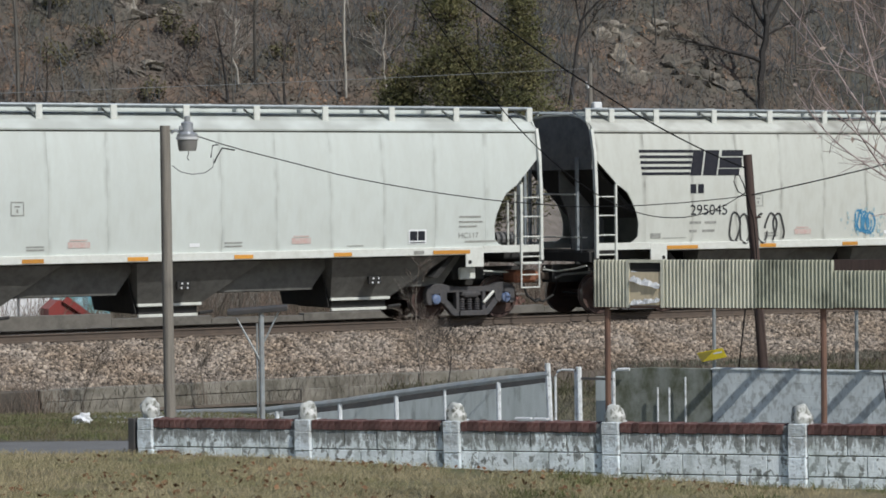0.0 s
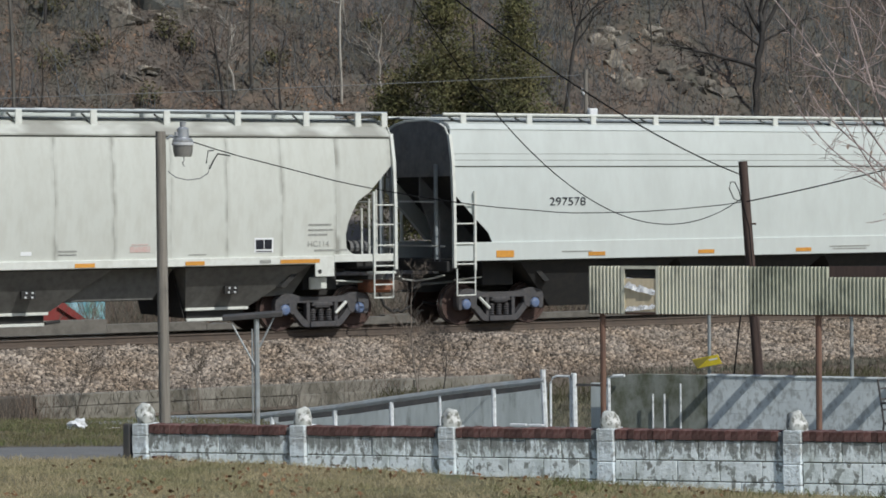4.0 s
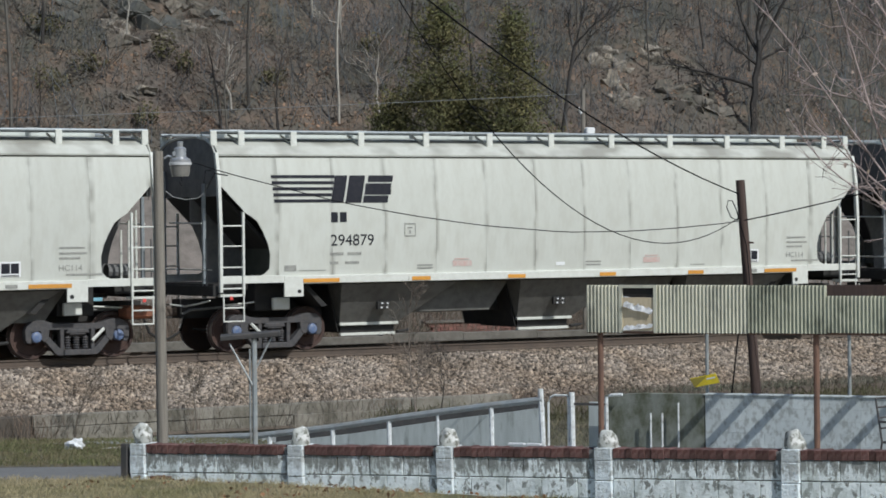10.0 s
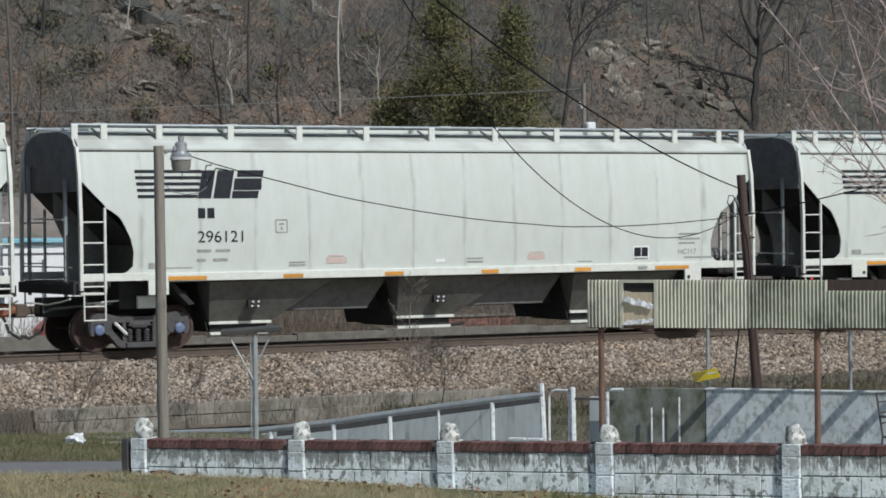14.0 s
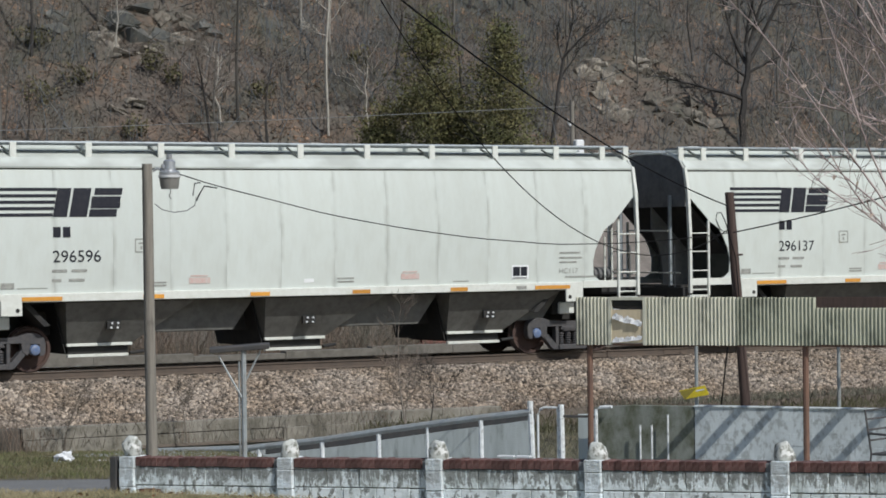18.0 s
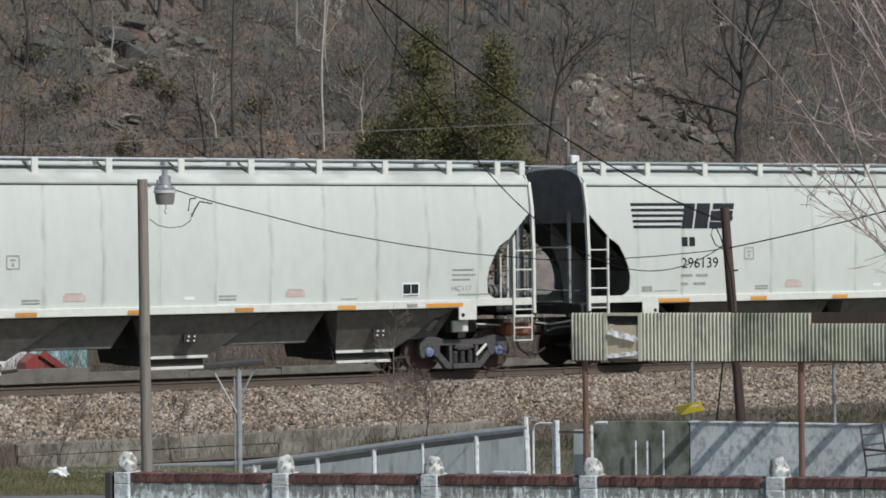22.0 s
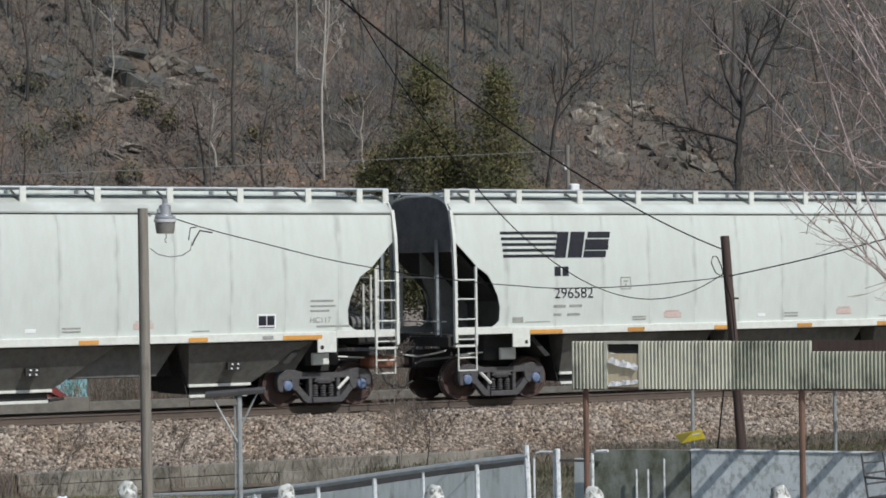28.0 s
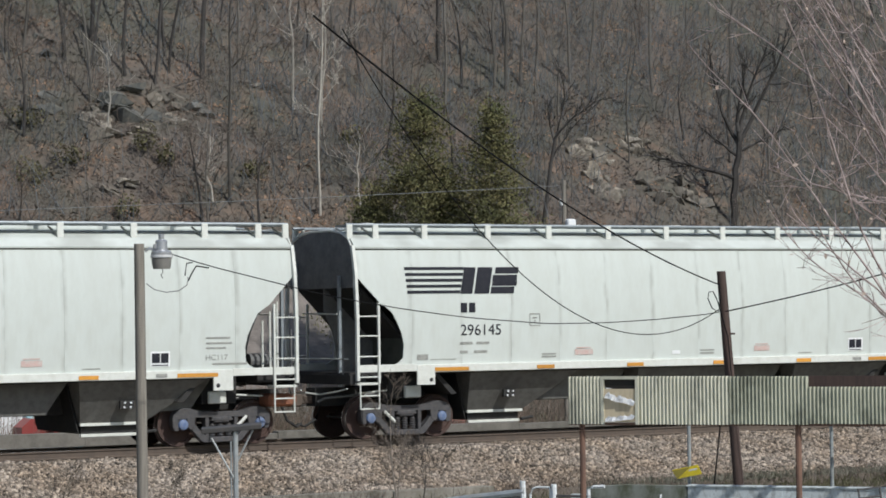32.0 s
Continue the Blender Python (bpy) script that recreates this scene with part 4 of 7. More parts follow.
part("stub_bolt", tube(bmesh.new(), [(28.72, 38.8, 2.25), (28.8, 38.75, 2.25)], 0.02, 6), POLE_BROWN, brown_pole)


def cable(name, a, b, sag, r, material, label, wobble=0.0):
    a, b = Vector(a), Vector(b)
    n = 28
    pts = []
    for i in range(n + 1):
        u = i / n
        p = a.lerp(b, u)
        p.z -= sag * 4 * u * (1 - u) + wobble * noise.noise((u * 9, a.x, 0))
        pts.append(p)
    return solo(name, tube(bmesh.new(), pts, r, 5), material, label, "cable", smooth_faces=True)


cable("overhead_cable", (15.75, 34.8, 3.6), (28.55, 38.85, 2.66), 0.54, 0.0085, WIRE_BLACK, "thin black cable sagging from the yard light to the brown pole", 0.03)
cable("overhead_cable", (12.95, 24.87, 5.88), (28.5, 38.8, 3.15), 0.31, 0.0125, WIRE_BLACK, "thick black service cable coming down to the brown pole")
cable("overhead_cable", (16.05, 30.02, 6.40), (28.45, 38.78, 2.69), 1.78, 0.0085, WIRE_BLACK, "slack black cable looping down to the brown pole")
cable("overhead_cable", (28.6, 38.75, 2.66), (30.9, 30.9, 4.4), 0.12, 0.012, WIRE_BLACK, "thin black cable running on from the brown pole")
solo("cable_loop", tube(bmesh.new(), [(28.5, 38.8, 3.15), (28.5, 38.78, 2.85), (28.45, 38.77, 2.66), (28.33, 38.8, 2.72), (28.25, 38.82, 2.9), (28.28, 38.82, 3.02), (28.36, 38.8, 3.02), (28.44, 38.78, 2.85), (28.5, 38.75, 2.6), (28.6, 38.7, 2.2), (28.66, 38.68, 1.4)], 0.011, 5), WIRE_BLACK,
     "loose loop of black cable on the brown pole", "cable", smooth_faces=True)
solo("hanging_wire_end", tube(bmesh.new(), [(16.05, 34.75, 3.47), (15.96, 34.75, 3.46), (15.93, 34.75, 3.28)], 0.011, 5), WIRE_BLACK, "short loose wire end hanging from the cable", "cable")
solo("hanging_wire_end", tube(bmesh.new(), [(16.3, 34.72, 3.39), (16.1, 34.72, 3.42), (16.02, 34.72, 3.3), (15.97, 34.72, 3.2)], 0.011, 5), WIRE_BLACK, "short loose wire end hanging from the cable", "cable")
solo("drop_wire", tube(bmesh.new(), [(15.40, 34.93, 3.17), (15.50, 34.88, 3.08), (15.66, 34.82, 3.04), (15.84, 34.78, 3.06), (15.96, 34.75, 3.14), (15.98, 34.75, 3.26)], 0.008, 5), WIRE_GREY, "thin grey wire drooping below the yard light", "cable", smooth_faces=True)
solo("guy_wire", tube(bmesh.new(), [(27.42, 37.32, 0.9), (27.2, 37.4, -1.0)], 0.014, 5), WIRE_BLACK, "thin slack guy wire beside the brown pole", "cable")
cable("line_wire", (9.2, 70.6, 5.18), (40.2, 62.3, 6.30), 0.12, 0.009, WIRE_GREY, "thin grey line wire beyond the track")
line_pole = thing("line_pole", "slim grey pole carrying the line wire beyond the track", "pole", at=pose(40.3, 62.2, -0.2))
part("shaft", tube(bmesh.new(), [(0, 0, -0.6), (0, 0, 6.65)], 0.075, 9, 0.06), POLE_WOOD, line_pole, smooth_faces=True)
part("insulator", tube(bmesh.new(), [(-0.1, -0.05, 5.95), (-0.22, -0.1, 6.1)], 0.035, 7), DECAL_WHITE, line_pole)
part("relay_case", box(bmesh.new(), 0.0, 0.28, -0.2, 0.0, 5.1, 5.55, 0.03), DECAL_WHITE, line_pole, "white painted equipment case")

tpost = thing("clothes_post", "grey steel clothes-line post with a flat crossbar and braces", "clothes post", at=pose(14.77, 30.71, 0))
part("shaft", tube(bmesh.new(), [(0, 0, -1.1), (0, 0, 1.22)], 0.036, 8), PIPE_GALV, tpost, smooth_faces=True)
part("crossbar", box(bmesh.new(), -0.44, 0.34, -0.07, 0.07, -0.03, 0.035, 0.008, pose(0, 0, 1.225, 10, -4, -29.7)), DARK_POST, tpost, "flat dark crossbar")
part("brace", tube(bmesh.new(), [(-0.28, 0.16, 1.12), (-0.03, 0, 0.58)], 0.013, 6), PIPE_GALV, tpost)
part("brace", tube(bmesh.new(), [(0.2, -0.11, 1.2), (0.02, 0, 0.78)], 0.013, 6), PIPE_GALV, tpost)
part("second_shaft", tube(bmesh.new(), [(-0.05, 0.03, -1.1), (-0.05, 0.03, 1.05)], 0.012, 6), PIPE_GALV, tpost)

bm = bmesh.new()
bmesh.ops.create_icosphere(bm, subdivisions=3, radius=0.125)
for p in bm.verts:
    p.co = Vector((p.co.x * 1.2, p.co.y, p.co.z * 0.8)) * (1 + 0.6 * noise.noise(p.co * 14))
gx, gy = VIEW.x * 41 + SIDE.x * -5.7, VIEW.y * 41 + SIDE.y * -5.7
solo("plastic_bag", bm, PLASTIC_WHITE, "crumpled white plastic bag lying in the grass", "litter", at=pose(gx, gy, ground_z(gx, gy) + 0.09))
solo("plastic_scrap", box(bmesh.new(), -0.22, 0.22, -0.1, 0.1, 0, 0.035, 0.01), PLASTIC_WHITE, "flat torn scrap of white plastic in the grass", "litter", at=pose(gx + 0.55, gy - 0.3, ground_z(gx + 0.55, gy - 0.3) + 0.01, 4, 3, 30))


# ---- beyond the track at the left: kiosk and machine ----
kiosk = thing("white_kiosk", "white panelled kiosk with sky blue trim and a turquoise painted panel", "kiosk", at=pose(25.5, 62.0, -0.75))
part("wall", box(bmesh.new(), -9.0, 0.0, 0.0, 4.0, 0, 2.9), SHED_WHITE, kiosk)
part("roof", box(bmesh.new(), -9.1, 0.1, -0.15, 4.1, 2.9, 3.02, 0.02), TRIM_BLUE, kiosk)
part("fascia", box(bmesh.new(), -9.1, 0.05, -0.06, -0.004, 2.66, 2.76), SHED_WHITE, kiosk)
for x in (-8.2, -7.0, -5.8, -4.6, -3.5, -2.4, -1.55, -0.75):
    part("pilaster", box(bmesh.new(), x - 0.025, x + 0.025, -0.05, -0.004, 0, 2.5, 0.006), GALV, kiosk)
part("corner_trim", box(bmesh.new(), -0.2, 0.04, -0.05, -0.004, 0.0, 2.5, 0.006), TRIM_BLUE, kiosk)
part("mural_panel", box(bmesh.new(), -1.5, -0.02, -0.09, -0.054, 0.05, 1.3), MURAL, kiosk, "turquoise and white painted mural panel")
part("window", box(bmesh.new(), -3.3, -2.6, -0.05, -0.004, 1.1, 2.2), mat("dim_window_glass", (0.09, 0.11, 0.13), 0.1, second=(0.15, 0.17, 0.18), scale=2, mix=0.5), kiosk)

machine = thing("red_loader", "faded red compact loader parked before the kiosk", "loader", at=pose(23.75, 60.8, -0.75) @ Matrix.Scale(0.85, 4))
bm = slab(bmesh.new(), [(-0.5, 0.4), (-0.5, 0.95), (-0.2, 1.2), (0.35, 1.1), (0.55, 0.7), (0.5, 0.4)], -0.35, 0.35)
part("body", bm, RED_PAINT, machine)
part("arm", slab(bmesh.new(), [(-0.1, 1.15), (0.05, 1.3), (0.8, 0.75), (0.95, 0.35), (0.8, 0.35), (0.65, 0.65)], -0.45, -0.36), RED_PAINT, machine)
part("bucket", slab(bmesh.new(), [(0.7, 0.2), (0.75, 0.6), (1.05, 0.5), (1.15, 0.2)], -0.6, 0.6), RED_PAINT, machine)
for x in (-0.4, 0.35):
    for y in (-0.4, 0.4):
        part("wheel", turned(bmesh.new(), [(0.12, -0.09), (0.3, -0.09), (0.33, -0.05), (0.33, 0.05), (0.3, 0.09), (0.12, 0.09)], 16), BLUE_GREY, machine, at=pose(x, y, 0.33))

# broken concrete and rubble behind the low wall
ruin = thing("concrete_ruin", "broken grey concrete footing with rubble beyond the track", "ruin")
rnd = random.Random(12)
x = 27.4
while x < 34:
    w = rnd.uniform(0.5, 1.2)
    part("slab", boulder(rnd, w, 0.5, rnd.uniform(0.4, 0.8)), FAR_CONCRETE, ruin, at=pose(x + w / 2, 60.7 + rnd.uniform(-0.3, 0.3), -0.6, 0, 0, rnd.uniform(-10, 10)))
    x += w + rnd.uniform(0.2, 0.9)
red_wall = thing("brick_wall_stub", "low faded red brick wall stub with a pale coping", "wall", at=pose(35.1, 62.0, -0.75))
for row in range(7):
    for k in range(11):
        part("brick", box(bmesh.new(), 0.25 * k + 0.12 * (row % 2), 0.25 * k + 0.12 * (row % 2) + 0.235, 0.0, 0.22, 0.1 * row, 0.1 * row + 0.09), BRICK_FADED, red_wall)
part("coping", box(bmesh.new(), -0.1, 2.95, -0.05, 0.27, 0.7, 0.77, 0.01), FAR_CONCRETE, red_wall, "pale concrete coping")

# guard rail along the top of the gravel bank
guard = thing("guard_rail", "pale steel guard rail on posts on the gravel bank", "guard rail")
part("beam", slab(bmesh.new(), [(34.0, 2.12), (34.0, 2.26), (41.0, 2.22), (41.0, 2.08)], 76.25, 76.29), PIPE_GALV, guard)
for k in range(6):
    x = 34.2 + 1.3 * k
    part("post", box(bmesh.new(), x - 0.05, x + 0.05, 76.295, 76.38, 1.0, 2.24, 0.01), PIPE_GALV, guard)


# ---- the train ----
def side_y(z):
    """How far the side sheet stands from the car's middle at a height."""
    k = (z - 2.7) / 1.4
    return 1.615 - 0.05 * k * k - (0.07 * max(0.0, k) ** 2)


# outline of the side sheet's end: height and distance from the car's end
END_CUT = [(1.58, 1.62), (1.66, 1.78), (1.75, 1.88), (2.05, 1.90), (2.3, 1.84), (2.55, 1.72), (2.75, 1.60), (2.86, 1.45), (2.93, 1.33), (3.05, 1.22), (3.25, 1.02), (3.48, 0.80), (3.5, 0.76), (4.08, 0.76)]


def cut_x(z):
    return float(np.interp(z, [a for a, b in END_CUT], [b for a, b in END_CUT]))


def curved_panel(x_lo, x_hi, z0, z1, cx, rows=14, cols=2, depth=0.03, cut=None):
    """A bulged side sheet between two heights about cx; cut bounds its left or right edge by the end outline."""
    zs = sorted(set([z0 + (z1 - z0) * i / rows for i in range(rows + 1)] + ([a for a, b in END_CUT if z0 <= a <= z1] if cut else [])))
    bm = bmesh.new()
    grid = []
    for z in zs:
        a, b = x_lo, x_hi
        if cut == "left":
            a = max(a, cut_x(z))
        elif cut == "right":
            b = min(b, CAR - cut_x(z))
        y = -side_y(z)
        grid.append([[bm.verts.new((a + (b - a) * i / cols - cx, y + o, z)) for i in range(cols + 1)] for o in (0, depth)])
    for lo, hi in zip(grid, grid[1:]):
        for i in range(cols):
            bm.faces.new((lo[0][i], lo[0][i + 1], hi[0][i + 1], hi[0][i]))
            bm.faces.new((lo[1][i], hi[1][i], hi[1][i + 1], lo[1][i + 1]))
        bm.faces.new((lo[0][0], hi[0][0], hi[1][0], lo[1][0]))
        bm.faces.new((lo[0][cols], lo[1][cols], hi[1][cols], hi[0][cols]))
    for row in (grid[0], grid[-1]):
        for i in range(cols):
            bm.faces.new((row[0][i], row[1][i], row[1][i + 1], row[0][i + 1]))
    return bm


def frustum(bm, x, top_l, top_w, z_top, bot_l, bot_w, z_bot):
    a = [bm.verts.new((x + i * top_l, j * top_w, z_top)) for i, j in ((-1, -1), (1, -1), (1, 1), (-1, 1))]
    b = [bm.verts.new((x + i * bot_l, j * bot_w, z_bot)) for i, j in ((-1, -1), (1, -1), (1, 1), (-1, 1))]
    bm.faces.new(a[::-1])
    bm.faces.new(b)
    for k in range(4):
        bm.faces.new((a[k], a[(k + 1) % 4], b[(k + 1) % 4], b[k]))
    return bm


# wheel: its axis along y; the set carries two wheels, the axle and the bearing caps
def wheelset_mesh():
    bm = bmesh.new()
    for sgn in (-1, 1):
        m = Matrix.Diagonal((1, sgn, 1, 1))
        turned(bm, [(0.09, 0.86), (0.15, 0.86), (0.19, 0.80), (0.37, 0.78), (0.39, 0.815), (0.452, 0.815), (0.457, 0.70), (0.485, 0.69), (0.485, 0.665), (0.4, 0.665), (0.2, 0.70), (0.09, 0.70)], 28, m)
        turned(bm, [(0.06, 0.86), (0.085, 0.9), (0.085, 1.0), (0.11, 1.0), (0.115, 1.12), (0.10, 1.15), (0.05, 1.165)], 14, m)
    turned(bm, [(0.085, -0.7), (0.08, 0.0), (0.085, 0.7)], 12)
    me = mesh_of("wheelset", bm, WHEEL_RUST)
    me.materials.append(WHEEL_TREAD)
    me.materials.append(CAP_BLUE)
    for p in me.polygons:
        c = p.center
        r = math.hypot(c.x, c.z)
        if abs(c.y) > 0.99:
            p.material_index = 2
        elif r > 0.40:
            p.material_index = 1 if abs(p.normal.y) < 0.3 else 0
    return me


def sideframe_bm():
    """The cast side frame, an outline in x and z with two windows and a spring pocket."""
    bm = bmesh.new()
    d = 0.095
    # top chord, humped over the bearings
    slab(bm, [(-1.13, 0.58), (-1.09, 0.70), (-0.99, 0.77), (-0.85, 0.80), (-0.7, 0.785), (-0.55, 0.74), (-0.4, 0.715), (0.4, 0.715), (0.55, 0.74), (0.7, 0.785), (0.85, 0.80), (0.99, 0.77), (1.09, 0.70), (1.13, 0.58),
              (0.98, 0.56), (0.62, 0.60), (0.4, 0.60), (-0.4, 0.60), (-0.62, 0.60), (-0.98, 0.56)], -d, d)
    for s in (-1, 1):
        # pedestal legs round the bearing
        slab(bm, [(s * 1.128, 0.60), (s * 1.12, 0.40), (s * 1.08, 0.33), (s * 0.99, 0.33), (s * 0.985, 0.60)], -d * 0.97, d * 0.97)
        slab(bm, [(s * 0.80, 0.61), (s * 0.80, 0.42), (s * 0.72, 0.34), (s * 0.62, 0.42), (s * 0.60, 0.62)], -d * 0.97, d * 0.97)
        # bearing adapter
        slab(bm, [(s * 0.985, 0.57), (s * 0.985, 0.50), (s * 0.80, 0.50), (s * 0.80, 0.57)], -d * 0.8, d * 0.8)
        # diagonal tension member
        slab(bm, [(s * 0.79, 0.46), (s * 0.47, 0.10), (s * 0.40, 0.07), (s * 0.26, 0.07), (s * 0.28, 0.19), (s * 0.40, 0.22), (s * 0.64, 0.50)], -d * 0.85, d * 0.85)
        # column beside the springs
        slab(bm, [(s * 0.29, 0.61), (s * 0.29, 0.17), (s * 0.37, 0.20), (s * 0.38, 0.61)], -d * 0.9, d * 0.9)
    slab(bm, [(-0.30, 0.075), (-0.30, 0.19), (0.30, 0.19), (0.30, 0.075)], -d * 1.3, d * 1.3)
    slab(bm, [(-0.26, 0.52), (-0.22, 0.60), (0.22, 0.60), (0.26, 0.52)], -d * 1.2, d * 1.2)
    bmesh.ops.bevel(bm, geom=[e for e in bm.edges], offset=0.012, segments=1, affect="EDGES")
    return bm


def truck_parts(car, x):
    bol = bmesh.new()
    box(bol, x - 0.19, x + 0.19, -1.12, 1.12, 0.47, 0.62, 0.03)
    box(bol, x - 0.2, x + 0.2, -0.22, 0.22, 0.62, 0.72)
    truck = part("truck", mesh_of("truck", bol, TRUCK_STEEL), TRUCK_STEEL, car, "four-wheel cast steel truck")
    for sgn in (-1, 1):
        part("sideframe", SIDEFRAME, TRUCK_STEEL, truck, at=pose(x, sgn * 1.02, 0))
        for k in (-0.19, 0.0, 0.19):
            part("spring", SPRING, TRUCK_STEEL, truck, at=pose(x + k, sgn * 1.02, 0))
        inward = 1 if x > CAR / 2 else -1
        br = tube(bmesh.new(), [(inward * 0.30, 0, 0.36), (inward * 0.56, 0, 0.60)], 0.035, 6)
        part("brake_lever", mesh_of("brake_lever", br, TRIM_WHITE), TRIM_WHITE, truck, at=pose(x, sgn * 1.135, 0))
    for k in (-0.36, 0.36):
        part("brake_beam", box(bmesh.new(), x + k - 0.05, x + k + 0.05, -0.85, 0.85, 0.26, 0.40, 0.01), UNDER_DARK, truck)
    part("brake_rod", tube(bmesh.new(), [(x - 1.5, -0.25, 0.5), (x - 0.36, -0.2, 0.34), (x + 0.36, -0.2, 0.34), (x + 1.4, -0.25, 0.55)], 0.025, 6), UNDER_DARK, truck)
    for k in (-0.889, 0.889):
        part("wheelset", WHEELSET, WHEEL_RUST, truck, "rusty pair of wheels on an axle", at=pose(x + k, 0, 0.457))
    return truck


SPRING = mesh_of("spring", turned(bmesh.new(), [(0.045, 0.2)] + [((0.048, 0.072, 0.072, 0.048)[k % 4], 0.205 + 0.0125 * k) for k in range(21)] + [(0.045, 0.47)], 10, Matrix.Rotation(radians(90), 4, "X")), TRUCK_STEEL)
WHEELSET = wheelset_mesh()
SIDEFRAME = mesh_of("sideframe", sideframe_bm(), TRUCK_STEEL)
OVERHANG = 2.22
SEAMS = [2.1 + 1.266 * k for k in range(12)]
SIDE_Z0, SIDE_Z1 = 1.58, 4.08


def ladder(car, x_out, x_in, sgn, mirror):
    """Side ladder: the tall corner post, the short stile, the rungs, and the sill step below."""
    y = sgn * 1.66
    post = bmesh.new()
    box(post, x_out - 0.035, x_out + 0.035, y - 0.045, y + 0.045, 1.28, 2.6, 0.006)
    v = [(x_out, y, 2.6), (x_out, y - sgn * 0.06, 3.6), (x_out, y - sgn * 0.18, 4.17)]
    for a, b in zip(v, v[1:]):
        a, b = Vector(a), Vector(b)
        box(post, -0.035, 0.035, -0.045, 0.045, 0, (b - a).length + 0.01, 0, Matrix.Translation(a) @ (b - a).to_track_quat("Z", "X").to_matrix().to_4x4() @ Matrix.Rotation(radians(90 if abs((b - a).y) > 0 else 0), 4, "Z"))
    part("corner_post", post, TRIM_WHITE, car)
    part("ladder_stile", box(bmesh.new(), x_in - 0.025, x_in + 0.025, y - 0.03, y + 0.03, 1.22, 2.95, 0.005), TRIM_WHITE, car)
    for z in (2.66, 2.24, 1.80, 1.36):
        part("rung", tube(bmesh.new(), [(x_out, y, z), (x_in, y, z)], 0.017, 6), TRIM_WHITE, car)
    st = bmesh.new()
    off = 0.06 * (1 if mirror < 0 else -1)
    for x in (x_out + off, x_in):
        tube(st, [(x, y, 1.26), (x, y, 0.67)], 0.018, 6)
    for z in (0.96, 0.68):
        tube(st, [(x_out + off, y, z), (x_in, y, z)], 0.017, 6)
    part("sill_step", st, TRIM_WHITE, car)


def end_parts(car, mirror, paint, plates=True):
    """End sheet, slope sheet, coupler and gear at one end; mirror -1 is the left end."""
    def ex(d):
        return d if mirror < 0 else CAR - d
    wall = bmesh.new()
    half = [(1.46, 3.28), (1.48, 4.09), (1.31, 4.31), (1.01, 4.43), (0.5, 4.51)]
    out = half + [(-y, z) for y, z in half[::-1]]
    a, b = ([wall.verts.new((ex(d), y, z)) for y, z in out] for d in (0.74, 0.82))
    wall.faces.new(a)
    wall.faces.new(b[::-1])
    for i in range(len(out)):
        wall.faces.new((a[i], b[i], b[(i + 1) % len(out)], a[(i + 1) % len(out)]))
    # end sheet and web carry the end's shade in their paint
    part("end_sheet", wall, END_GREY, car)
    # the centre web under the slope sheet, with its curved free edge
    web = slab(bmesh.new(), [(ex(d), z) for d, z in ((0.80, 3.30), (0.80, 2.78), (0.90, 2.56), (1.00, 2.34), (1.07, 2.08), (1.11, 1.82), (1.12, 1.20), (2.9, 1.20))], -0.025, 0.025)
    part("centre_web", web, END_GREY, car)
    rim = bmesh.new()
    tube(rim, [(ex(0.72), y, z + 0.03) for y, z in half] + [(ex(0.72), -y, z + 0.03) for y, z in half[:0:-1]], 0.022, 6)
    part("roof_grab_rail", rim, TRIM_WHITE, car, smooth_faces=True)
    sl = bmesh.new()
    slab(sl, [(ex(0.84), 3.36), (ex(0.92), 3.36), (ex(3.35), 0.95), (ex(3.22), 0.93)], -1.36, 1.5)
    # coloured near black for the shade below the slope
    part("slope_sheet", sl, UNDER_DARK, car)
    for y, top in ((-0.92, 3.55), (1.12, 3.85)):
        part("end_post", box(bmesh.new(), *sorted((ex(0.66), ex(0.73))), y - 0.035, y + 0.035, 1.15, top, 0.006), GALV, car)
    part("body_bolster", box(bmesh.new(), *sorted((ex(OVERHANG - 0.4), ex(OVERHANG + 0.4))), -1.0, 1.0, 0.86, 1.45, 0.02), UNDER_DARK, car)
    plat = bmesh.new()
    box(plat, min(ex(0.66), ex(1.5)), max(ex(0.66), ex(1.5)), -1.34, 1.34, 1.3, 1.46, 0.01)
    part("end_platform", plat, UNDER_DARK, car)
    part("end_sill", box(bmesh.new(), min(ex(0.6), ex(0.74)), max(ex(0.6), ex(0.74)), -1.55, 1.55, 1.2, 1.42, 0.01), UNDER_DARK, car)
    sillbox = bmesh.new()
    box(sillbox, min(ex(0.45), ex(3.4)), max(ex(0.45), ex(3.4)), -0.22, 0.22, 0.72, 1.12)
    part("draft_sill", sillbox, UNDER_DARK, car)
    cp = bmesh.new()
    box(cp, min(ex(0.06), ex(0.5)), max(ex(0.06), ex(0.5)), -0.07, 0.07, 0.78, 0.95, 0.02)
    box(cp, min(ex(-0.1), ex(0.16)), max(ex(-0.1), ex(0.16)), -0.16 if mirror < 0 else -0.02, 0.02 if mirror < 0 else 0.16, 0.72, 1.0, 0.03)
    part("coupler", cp, RAIL_RUST, car)
    hose = bmesh.new()
    tube(hose, [(ex(0.5), -0.4, 0.85), (ex(0.35), -0.42, 0.45), (ex(0.1), -0.38, 0.3), (ex(-0.06), -0.3, 0.36)], 0.03, 6)
    part("air_hose", hose, UNDER_DARK, car, smooth_faces=True)
    part("uncoupling_lever", tube(bmesh.new(), [(ex(0.55), -1.5, 1.12), (ex(0.5), -1.1, 1.05), (ex(0.45), -0.45, 0.98), (ex(0.25), -0.15, 1.02)], 0.018, 5), TRIM_WHITE, car)
